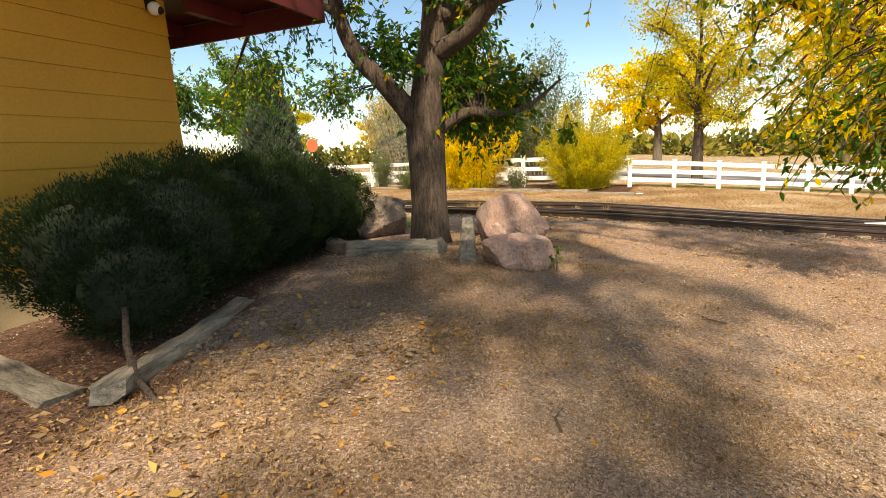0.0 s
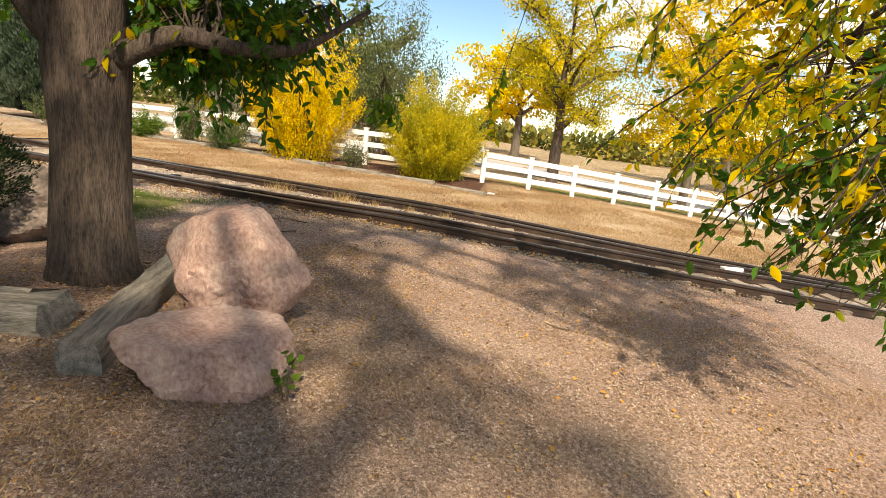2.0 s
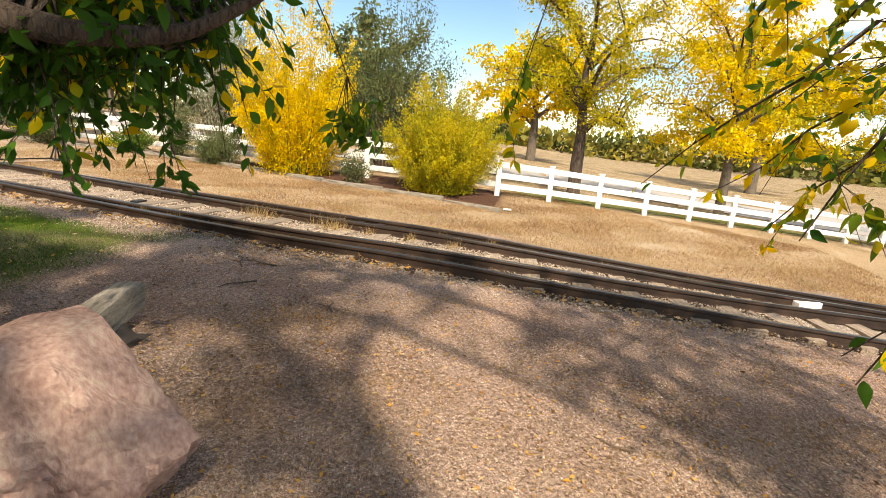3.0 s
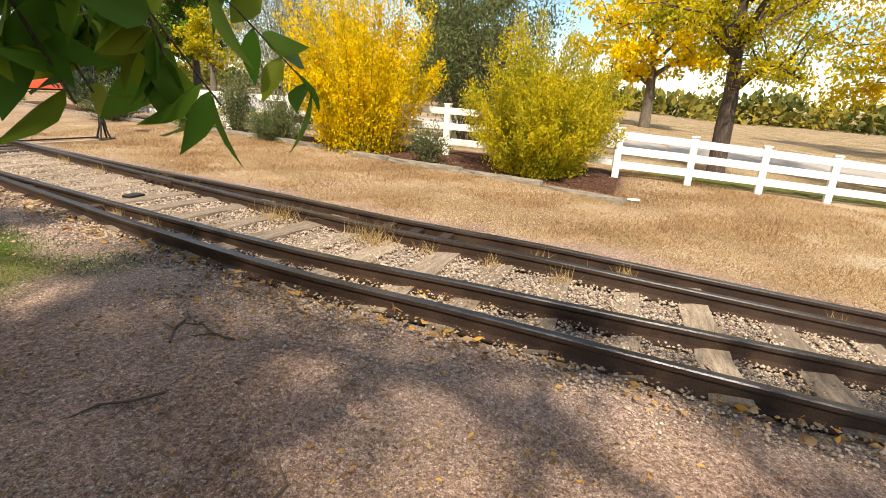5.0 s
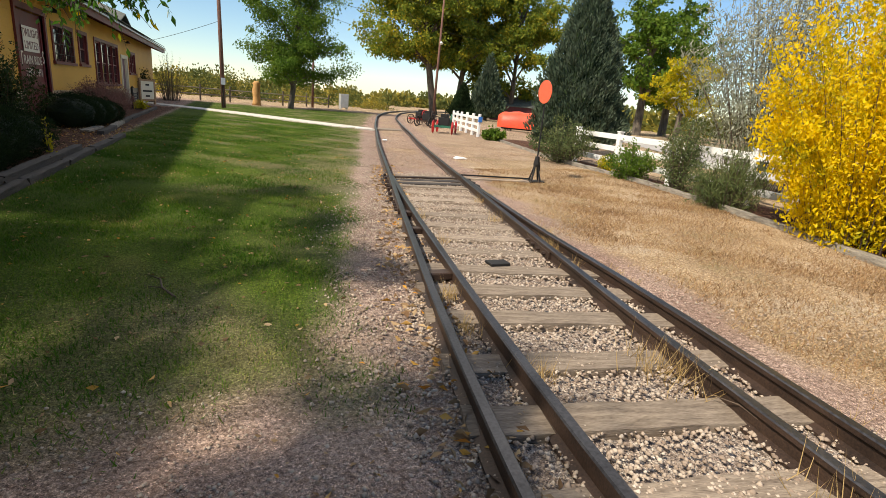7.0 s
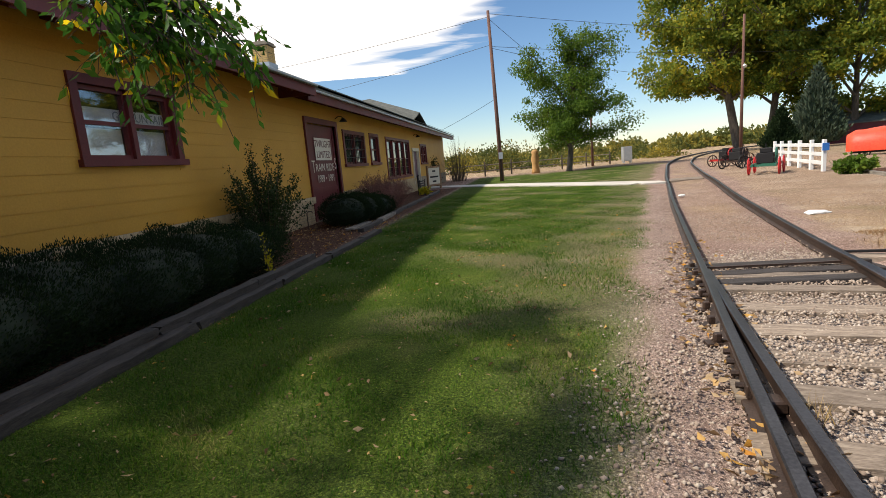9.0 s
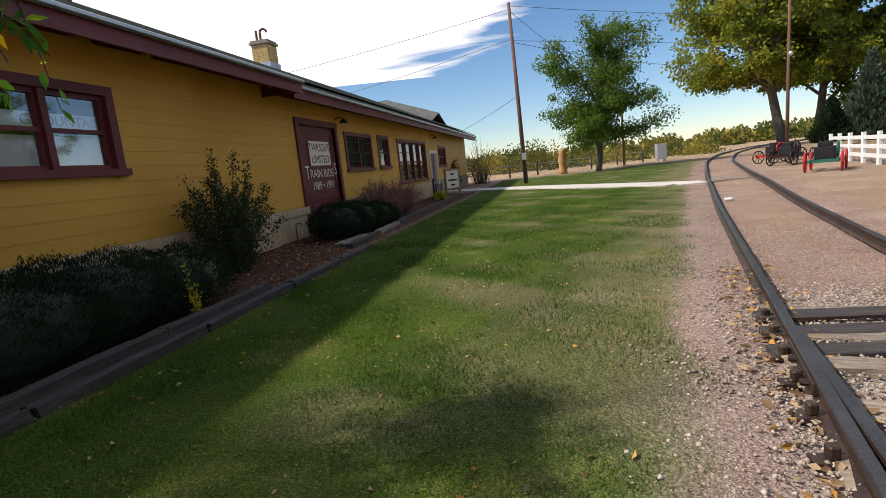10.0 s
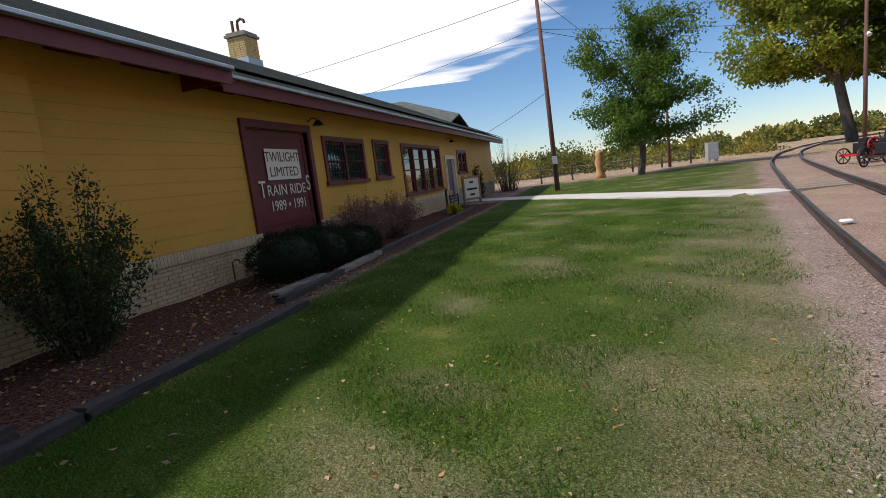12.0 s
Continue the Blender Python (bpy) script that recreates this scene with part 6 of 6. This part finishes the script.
# grass
tagged(blades("lawn_grass", scatter(520000, lambda x, y: zones(x, y)[..., 0] * np.clip(1.15 - (y - 2) * 0.045, 0.22, 1), 7.6, 16, -5, 22, 4) - np.array([0, 0, 0.01]), 0.05, 0.0042, M["lawnblade"], 0.6), "short green lawn with dry patches", "grass", kind="stuff")
tagged(blades("dry_grass", scatter(150000, lambda x, y: zones(x, y)[..., 1] * (1 - zones(x, y)[..., 3]), 1, 20, -12.5, 12, 5) - np.array([0, 0, 0.01]), 0.05, 0.003, M["dryblade"], 0.9), "short dry straw-coloured grass", "grass", kind="stuff")
tagged(blades("dry_grass", scatter(240000, lambda x, y: 0.12 + 0.88 * smooth01(vnoise(x, y, 1.4, 6.0) - 0.09 * (x - 5), -0.2, 0.5), 0.4, 10.5, -12, -5.4, 6), 0.04, 0.003, M["dryblade"], 1.3), "trampled dry grass over bare earth", "grass", kind="stuff")
tagged(blades("dry_grass", scatter(330000, lambda x, y: zones(x, y)[..., 1] * (0.35 + 0.65 * smooth01(vnoise(x, y, 1.1, 9.0), -0.2, 0.4)), 13.6, 20.5, -16, 6, 8), 0.06, 0.005, M["dryblade"], 1.0), "dry straw-coloured grass beyond the track", "grass", kind="stuff")
pebbles("pebbles", "pale pebbles in the dry grass", scatter(16000, lambda x, y: smooth01(vnoise(x, y, 0.9, 3.0), -0.1, 0.5), 14.2, 19, -9, 10, 9), 0.007, 0.02, "stone", 9)
# straw tufts along the rails
rt = random.Random(6)
for k in range(34):
    kind = rt.choice("BCDD")
    y = rt.uniform(-11, 2.5) if k > 4 else (-3.9, -5.2, -5.35, -6.5, -7.2)[k]
    kind = "C" if k <= 4 else kind
    x = float(rail_x(kind, y)) + (rt.choice((-0.14, 0.14)) if k > 4 else -0.16)
    big = k <= 1
    n0 = 150 if big else rt.randint(30, 70)
    P = np.array([x, y, gz(x, y)]) + RNG.normal(0, 1, (n0, 3)) * np.array([0.06, 0.10 if big else 0.05, 0]) * (1.6 if big else 1)
    tagged(blades("grass_tuft", P, 0.24 if big else 0.17, 0.003, M["tuft"], 0.45), "tuft of tall dry straw-coloured grass beside a rail", "grass tuft", "tufts along the rails", "stuff")
# fallen leaves
def litter(n0, fn, x0, x1, y0, y1, seed, lo=0.04, hi=0.085):
    P = scatter(n0, fn, x0, x1, y0, y1, seed) + np.array([0, 0, 0.012])
    D = RNG.normal(0, 1, (len(P), 3)) * np.array([1, 1, 0.18])
    return P, D, RNG.uniform(lo, hi, len(P))


sets = [litter(5200, lambda x, y: 0.25 + 0.5 * smooth01(vnoise(x, y, 1.3, 1.0), 0, 0.5), 1, 11.2, -12, -4.2, 11, 0.025, 0.06), litter(2600, lambda x, y: 0.5 * zones(x, y)[..., 0] * (1 + smooth01(-1 - y, 0, 2)), 8, 14, -5, 16, 12, 0.03, 0.07), litter(9000, lambda x, y: smooth01(x - rail_a(y) + 0.42, 0, 0.2) * smooth01(rail_a(y) - x + 0.35, 0, 0.2), 10.5, 15, -11, 6, 13, 0.05, 0.10), litter(900, lambda x, y: np.ones_like(x), 0.8, 4.2, -7.2, -5.0, 14, 0.04, 0.085), litter(1500, lambda x, y: 0.8 * np.ones_like(x), 5.2, 7.8, 6.5, 14, 15)]
P, D, S = (np.concatenate([s[k] for s in sets]) for k in range(3))
tagged(leaves("fallen_leaves", P, D, S, 0.5, M["fallen"], None, 0.5), "scattered brown, yellow and orange fallen leaves", "leaves", kind="stuff")
# small leaves over the lawn and the bare earth
R9 = np.random.default_rng(91)
P = np.concatenate([scatter(2600, lambda x, y: 0.4 + 0.6 * smooth01(vnoise(x, y, 1.3, 2.0), -0.3, 0.4), 7.8, 12, -5, 20, 91), scatter(32000, lambda x, y: 0.25 + 0.75 * smooth01(vnoise(x, y, 0.9, 5.0), -0.2, 0.5), 1.0, 12, -12, -4.5, 92)]) + np.array([0, 0, 0.02])
D = np.stack([R9.normal(0, 1, len(P)), R9.normal(0, 1, len(P)), R9.normal(0, 0.2, len(P))], 1)
S = R9.uniform(0.012, 0.04, len(P))
tagged(leaves("leaf_litter", P, D, S, 0.5, M["fallen"], None, 0.5), "small dry yellow and brown leaves scattered over the ground", "leaves", kind="stuff")
# sticks
for k, (x, y, a, ln) in enumerate(((10.3, -5.2, 30, 0.5), (10.5, -5.5, 80, 0.45), (9.9, -5.6, 140, 0.4), (11.0, -5.7, 60, 0.4), (10.1, -2.1, 110, 0.6), (2.9, -7.9, 10, 0.35), (5.2, -8.9, 50, 0.4), (9.4, -6.6, 20, 0.35), (13.05, -4.6, 75, 0.6), (8.3, -9.0, 70, 0.35))):
    bm = bmesh.new()
    tube(bm, [(0, 0, 0.012), (ln * 0.35, 0.03, 0.02), (ln * 0.7, -0.01, 0.016), (ln, 0.05, 0.012)], [0.009, 0.008, 0.006, 0.003], 6)
    tube(bm, [(ln * 0.35, 0.03, 0.02), (ln * 0.55, 0.13, 0.014)], [0.005, 0.002], 5)
    ob = obj("fallen_twig", bm, M["twig"])
    ob.matrix_basis = pose(x, y, gz(x, y) + (0.06 if k == 8 else 0), 0, 0, a)
    tagged(ob, "thin dry fallen twig lying on the ground", "twig", "fallen twigs")


# litter
def scrap(x, y, w, d, label, seed):
    rs = random.Random(seed)
    bm = bmesh.new()
    bmesh.ops.create_icosphere(bm, subdivisions=2, radius=1.0)
    for v in bm.verts:
        v.co = Vector((v.co.x * w, v.co.y * d, v.co.z * 0.35 * min(w, d))) * (1 + 0.35 * noise.noise(v.co * 2 + Vector((seed, 0, 0))))
    ob = obj("paper_scrap", bm, M["white"])
    ob.matrix_basis = pose(x, y, gz(x, y) + 0.03)
    tagged(ob, label, "litter")


scrap(17.15, -7.74, 0.07, 0.10, "crumpled white paper lying in dry grass", 1)
scrap(16.84, 8.05, 0.22, 0.14, "flat white paper beside the track", 2)
scrap(16.05, 13.5, 0.11, 0.10, "crumpled white paper between the rails", 3)
tagged(obj("metal_plate", boxes((12.88, -1.75, 0.02, 13.1, -1.6, 0.05), bevel=0.006), M["black"]), "dark iron plate lying on the ballast", "plate")
box_m = boxes((-0.07, -0.2, 0, 0.07, 0.2, 0.09), bevel=0.01)
ob = obj("white_box", box_m, M["white"])
ob.matrix_basis = pose(13.35, -12.4, gz(13.35, -12.4) + 0.02, 0, 0, 20)
tagged(ob, "small white painted box between the rails", "box")

# ---- poles and wires ----
def pole(x, y, h, r, label, lean=(0, 0)):
    t0 = thing("utility_pole", pose(x, y, gz(x, y)), label, "pole")
    bm = bmesh.new()
    tube(bm, [(0, 0, -0.2), (lean[0] * 0.5, lean[1] * 0.5, h * 0.5), (*lean, h)], [r, r * 0.85, r * 0.65], 12)
    part("shaft", bm, M["pole"], t0, smooth=True)
    return t0


p1 = pole(10.19, 34.24, 11.4, 0.15, "tall brown wooden utility pole on the lawn", (-0.25, 0))
part("meter_box", boxes((-0.14, -0.32, 1.55, 0.14, -0.16, 2.0), bevel=0.01), M["galv"], p1, "grey electric meter box")
bm = bmesh.new()
tube(bm, [(0.0, -0.15, 0.0), (0.0, -0.16, 1.5)], [0.03, 0.03], 8)
part("conduit", bm, M["black"], p1)
p2 = pole(18.6, 50.5, 6.9, 0.13, "shorter brown wooden pole behind the lawn tree")
p3 = pole(30.2, 45.5, 11.5, 0.14, "brown wooden pole among the cottonwoods", (0.2, 0))
bm = bmesh.new()
tube(bm, [(0.1, -0.1, 7.4), (0.1, -0.35, 7.5), (0.1, -0.5, 7.3)], [0.04, 0.05, 0.16], 10)
part("lamp_head", bm, M["white"], p3, "white yard lamp")
wires = thing("overhead_wires", pose(0, 0, 0), "thin black overhead wires strung between poles", "wires")
for a, b, sag in (((9.95, 34.24, 11.2), (60, 70, 13), 0.8), ((9.95, 34.24, 11.0), (-40, 42, 10), 0.9), ((9.98, 34.24, 9.2), (-30, 50, 8), 0.7), ((9.98, 34.24, 9.0), (34, 62, 9), 0.7), ((9.95, 34.24, 10.9), (18.6, 50.5, 6.8), 0.3), ((9.98, 34.24, 9.1), (60, 66, 11), 1.0), ((9.98, 34.24, 5.6), (4.0, 41.0, 3.9), 0.1)):
    bm = bmesh.new()
    A0, B0 = Vector(a), Vector(b)
    tube(bm, [A0.lerp(B0, k / 10) + Vector((0, 0, -sag * 4 * (k / 10) * (1 - k / 10))) for k in range(11)], [0.014] * 11, 5)
    part("wire", bm, M["black"], wires)

# ---- far lawn ----
cab = thing("equipment_cabinet", pose(22.3, 52.8, 0, 0, 0, 12), "grey metal equipment cabinet on short legs", "cabinet")
part("cabinet_body", boxes((-0.45, -0.3, 0.3, 0.45, 0.3, 1.75), bevel=0.015), M["galv"], cab)
part("cabinet_door", boxes((-0.40, -0.325, 0.36, 0.40, -0.302, 1.69), bevel=0.006), M["galv"], cab)
for x in (-0.35, 0.35):
    part("leg", boxes((x - 0.04, -0.25, 0, x + 0.04, 0.25, 0.299)), M["galv"], cab)
bm = bmesh.new()
tube(bm, [(0, 0, -0.05), (0.02, 0, 0.3), (0, 0.03, 0.9), (-0.02, 0, 1.3), (0.02, 0.02, 1.7), (0.0, 0, 1.95), (0.0, 0, 2.15)], [0.42, 0.34, 0.30, 0.36, 0.27, 0.36, 0.16], 18, 0.22, random.Random(3))
ob = obj("carved_stump", bm, M["carved"], smooth=True)
ob.matrix_basis = pose(12.9, 46.2, 0)
tagged(ob, "carved tree-stump figure of bare orange wood", "carving")
rf = thing("rail_fence", pose(0, 0, 0), "weathered wooden two-rail fence along the field", "fence")
rp = [(3.0 + 2.55 * k, 46.0 + 1.15 * k) for k in range(8)]
for k, (x, y) in enumerate(rp):
    bm = bmesh.new()
    tube(bm, [(x, y, -0.1), (x, y, 1.45)], [0.08, 0.075], 8)
    part("post", bm, M["farbark"], rf)
    if k + 1 < len(rp):
        for z in (0.55, 1.1):
            bm = bmesh.new()
            tube(bm, [(x + 0.08, y + 0.036, z), (rp[k + 1][0] - 0.08, rp[k + 1][1] - 0.036, z + 0.02)], [0.05, 0.045], 7)
            part("fence_rail", bm, M["log"], rf)

# ---- old machinery and the covered car ----
car = thing("covered_handcar", pose(31.3, 28.2, 0, 0, 0, -32), "low rounded car under a bright red tarpaulin", "covered car")
bm = bmesh.new()
sec = [(-0.85, 0.35), (-0.86, 0.8), (-0.72, 1.25), (-0.35, 1.48), (0, 1.54), (0.35, 1.48), (0.72, 1.25), (0.86, 0.8), (0.85, 0.35)]
rings = []
for k in range(13):
    x = -2.3 + 4.6 * k / 12
    e = 1 - 0.25 * abs(k / 6 - 1) ** 6
    rings.append([bm.verts.new((x, u * e, 0.35 + (v - 0.35) * e * (1 + 0.04 * math.sin(k * 2.1)))) for u, v in sec])
for r0, r1 in zip(rings, rings[1:]):
    for j in range(8):
        bm.faces.new((r0[j], r1[j], r1[j + 1], r0[j + 1]))
bm.faces.new(rings[0][::-1])
bm.faces.new(rings[-1])
bmesh.ops.recalc_face_normals(bm, faces=bm.faces)
part("tarpaulin", bm, M["redtarp"], car, smooth=True)


def wheel(parent, x, y, z, r, mat, spokes=8, ang=0.0):
    w = new("wheel")
    w.parent = parent
    w.matrix_basis = pose(x, y, z, 90, 0, ang)
    bm = bmesh.new()
    pts = [(math.cos(k * math.pi / 10) * r, math.sin(k * math.pi / 10) * r, 0) for k in range(21)]
    tube(bm, pts, [0.03] * 21, 6)
    part("rim", bm, mat, w)
    bm = bmesh.new()
    for k in range(spokes):
        a0 = k * 2 * math.pi / spokes
        tube(bm, [(0, 0, 0), (math.cos(a0) * r, math.sin(a0) * r, 0)], [0.018, 0.014], 5)
    part("spokes", bm, mat, w)


for x in (-1.5, 1.5):
    for y in (-0.6, 0.6):
        wheel(car, x, y, 0.26, 0.24, M["black"])
part("underframe", boxes((-2.0, -0.6, 0.24, 2.0, 0.6, 0.36)), M["black"], car)


def machine(name, label, x, y, rot, frame_mat, wheel_mat, seed):
    rs = random.Random(seed)
    t0 = thing(name, pose(x, y, gz(x, y), 0, 0, rot), label, "machine")
    part("chassis", boxes((-1.0, -0.42, 0.32, 1.0, -0.34, 0.42), (-1.0, 0.34, 0.32, 1.0, 0.42, 0.42), (-0.9, -0.34, 0.32, -0.8, 0.34, 0.4), (0.8, -0.34, 0.32, 0.9, 0.34, 0.4)), frame_mat, t0)
    part("engine_block", boxes((-0.55, -0.28, 0.42, 0.2, 0.28, 0.82), (-0.4, -0.2, 0.82, 0.05, 0.2, 1.0), bevel=0.02), M["black"], t0)
    for x1 in (-0.75, 0.75):
        for y1 in (-0.5, 0.5):
            wheel(t0, x1, y1, 0.33, 0.31, wheel_mat)
    bm = bmesh.new()
    tube(bm, [(0.3, 0, 0.4), (0.5, 0.05, 0.8), (0.45, 0.1, 1.15)], [0.03, 0.025, 0.02], 6)
    part("lever", bm, M["black"], t0)
    wheel(t0, -0.2, -0.34, 0.72, 0.26, frame_mat, 6)
    return t0


machine("farm_machine", "old green iron machine with red wheels", 21.0, 19.6, 60, M["green_iron"], M["red_iron"], 1)
machine("farm_machine", "old rusty black machine on a red base", 22.4, 25.6, 40, M["rail"], M["black"], 2)
machine("farm_machine", "old rusty black machine beside the track", 23.0, 28.4, 20, M["red_iron"], M["rail"], 3)
shed = thing("red_shed", pose(52, 64, 0, 0, 0, -30), "dark red shed behind the covered car", "shed")
part("wall", boxes((-5, -3, 0, 5, 3, 2.3)), M["maroon"], shed)
bm = bmesh.new()
slab(bm, [(-5.3, -3.3, 2.25), (5.3, -3.3, 2.25), (5.3, 0, 3.6), (-5.3, 0, 3.6)])
slab(bm, [(-5.3, 0, 3.6), (5.3, 0, 3.6), (5.3, 3.3, 2.25), (-5.3, 3.3, 2.25)])
part("roof", bm, M["shingle"], shed)
far = thing("far_building", pose(74, 22, 0, 0, 0, -15), "low brown building across the road", "building")
part("wall", boxes((-9, -5, 0, 9, 5, 3.6)), mottled("brown_wall", (0.30, 0.19, 0.14), (0.38, 0.25, 0.19), 1, 20, 0.8, 0.1), far)
bm = bmesh.new()
slab(bm, [(-9.6, -5.6, 3.6), (9.6, -5.6, 3.6), (9.6, 0, 5.2), (-9.6, 0, 5.2)])
slab(bm, [(-9.6, 0, 5.2), (9.6, 0, 5.2), (9.6, 5.6, 3.6), (-9.6, 5.6, 3.6)])
part("roof", bm, M["shingle"], far)
for k in range(5):
    part("window", boxes((-7.5 + k * 3.4, -5.05, 1.0, -6.0 + k * 3.4, -5.002, 2.4)), M["glass"], far)

# ---- by the depot entrance ----
sg = thing("entrance_sign", pose(6.1, 29.6, 0, 0, 0, 60), "cream notice board in a brown wooden frame", "sign")
part("board", boxes((-0.55, -0.02, 0.35, 0.55, 0.02, 1.35)), M["sign"], sg)
part("frame", boxes((-0.66, -0.05, 0.05, -0.552, 0.05, 1.5), (0.552, -0.05, 0.05, 0.66, 0.05, 1.5), (-0.552, -0.05, 1.352, 0.552, 0.05, 1.46), (-0.552, -0.05, 0.24, 0.552, 0.05, 0.348)), M["wood"], sg)
for z, w in ((1.15, 0.15), (0.80, 0.40), (0.52, 0.18)):
    part("lettering_bar", boxes((-w, -0.028, z - 0.05, w, -0.022, z + 0.05)), M["dark"], sg)
rack = thing("slatted_rack", pose(5.9, 26.6, 0, 0, 0, 90), "low dark slatted rack beside the brick base", "rack")
for x in (-0.75, 0.75):
    part("upright", boxes((x - 0.03, -0.03, 0, x + 0.03, 0.03, 0.75)), M["darktimber"], rack)
for k in range(5):
    part("slat", boxes((-0.72, -0.015, 0.12 + k * 0.13, 0.72, 0.015, 0.19 + k * 0.13)), M["darktimber"], rack)
bm = bmesh.new()
tube(bm, [(0, 0, 0), (0, 0, 1.0), (0.06, 0, 1.05)], [0.05, 0.05, 0.07], 8)
ob = obj("hose_post", bm, M["black"])
ob.matrix_basis = pose(6.0, 24.9, 0)
tagged(ob, "short dark iron post beside the rack", "post")
bm = bmesh.new()
tube(bm, [(0, 0, 0), (0, 0, 0.45), (0.05, 0.02, 0.5), (0.14, 0.02, 0.5), (0.16, 0.02, 0.44)], [0.016] * 5, 8)
ob = obj("garden_tap", bm, M["twig"])
ob.matrix_basis = pose(5.3, 11.6, 0)
tagged(ob, "bent pipe tap standing by the brick base", "tap")
timber("loose_plank", "pale loose plank lying in the bed", (6.95, 10.4), (7.0, 11.9), 0.22, 0.05, M["log"], 0.02, 70, "plank", rough=0.006)

# ---- clouds ----
cm, n, l, p = nodes_of("cloud_sheet")
n.remove(p)
tc = n.new("ShaderNodeTexCoord")
nz = n.new("ShaderNodeTexNoise")
mp = n.new("ShaderNodeMapping")
mp.inputs["Scale"].default_value = (0.00045, 0.0011, 1)
mp.inputs["Rotation"].default_value = (0, 0, 0.5)
l.new(tc.outputs["Object"], mp.inputs[0])
l.new(mp.outputs[0], nz.inputs[0])
nz.inputs["Scale"].default_value, nz.inputs["Detail"].default_value, nz.inputs["Distortion"].default_value = 1.6, 7, 0.6
sx3 = n.new("ShaderNodeSeparateXYZ")
l.new(tc.outputs["Object"], sx3.inputs[0])
edge = n.new("ShaderNodeMath")
edge.operation = "MULTIPLY_ADD"
edge.inputs[1].default_value, edge.inputs[2].default_value = -0.00035, 0.07
skew = n.new("ShaderNodeMath")
skew.operation = "MULTIPLY_ADD"
skew.inputs[1].default_value = 0.64
l.new(sx3.outputs[1], skew.inputs[0])
l.new(sx3.outputs[0], skew.inputs[2])
back = n.new("ShaderNodeMath")
back.operation = "SUBTRACT"
back.inputs[1].default_value = 2000
l.new(skew.outputs[0], back.inputs[0])
l.new(back.outputs[0], edge.inputs[0])
add = n.new("ShaderNodeMath")
l.new(edge.outputs[0], add.inputs[0])
l.new(nz.outputs[0], add.inputs[1])
mr = n.new("ShaderNodeMapRange")
mr.inputs[1].default_value, mr.inputs[2].default_value = 0.50, 0.66
l.new(add.outputs[0], mr.inputs[0])
em, tp, ms = n.new("ShaderNodeEmission"), n.new("ShaderNodeBsdfTransparent"), n.new("ShaderNodeMixShader")
em.inputs[0].default_value, em.inputs[1].default_value = (1, 1, 1, 1), 1.1
l.new(mr.outputs[0], ms.inputs[0])
l.new(tp.outputs[0], ms.inputs[1])
l.new(em.outputs[0], ms.inputs[2])
l.new(ms.outputs[0], n["Material Output"].inputs[0])
cm2 = cm.copy()
for nd in cm2.node_tree.nodes:
    if nd.type == "MATH" and nd.operation == "MULTIPLY_ADD" and abs(nd.inputs[1].default_value + 0.00035) < 1e-6:
        nd.inputs[1].default_value, nd.inputs[2].default_value = 0.0, 0.10
cm2.name = "cloud_sheet_east"
n2, l2 = cm2.node_tree.nodes, cm2.node_tree.links
tc2, sp2, fade, mul = n2.new("ShaderNodeTexCoord"), n2.new("ShaderNodeSeparateXYZ"), n2.new("ShaderNodeMapRange"), n2.new("ShaderNodeMath")
mul.operation = "MULTIPLY"
fade.inputs[1].default_value, fade.inputs[2].default_value, fade.inputs[3].default_value, fade.inputs[4].default_value = -1800, 300, 1, 0
mix2 = next(nd for nd in n2 if nd.type == "MIX_SHADER")
old = mix2.inputs[0].links[0].from_socket
l2.new(tc2.outputs["Object"], sp2.inputs[0])
l2.new(sp2.outputs[1], fade.inputs[0])
l2.new(fade.outputs[0], mul.inputs[0])
l2.new(old, mul.inputs[1])
l2.new(mul.outputs[0], mix2.inputs[0])
bm = bmesh.new()
cv = [bm.verts.new((x, y, 900)) for x, y in ((600, -9000), (14000, -9000), (14000, 390), (600, 390))]
bm.faces.new(cv)
tagged(obj("cloud_backdrop", bm, cm2), "broken white clouds low over the road", "clouds", kind="structure")
bm = bmesh.new()
cv = [bm.verts.new((x, y, 900)) for x, y in ((-9000, 400), (9000, 400), (9000, 14000), (-9000, 14000))]
bm.faces.new(cv)
tagged(obj("cloud_backdrop", bm, cm), "thin white clouds drifting across blue sky", "clouds", kind="structure")
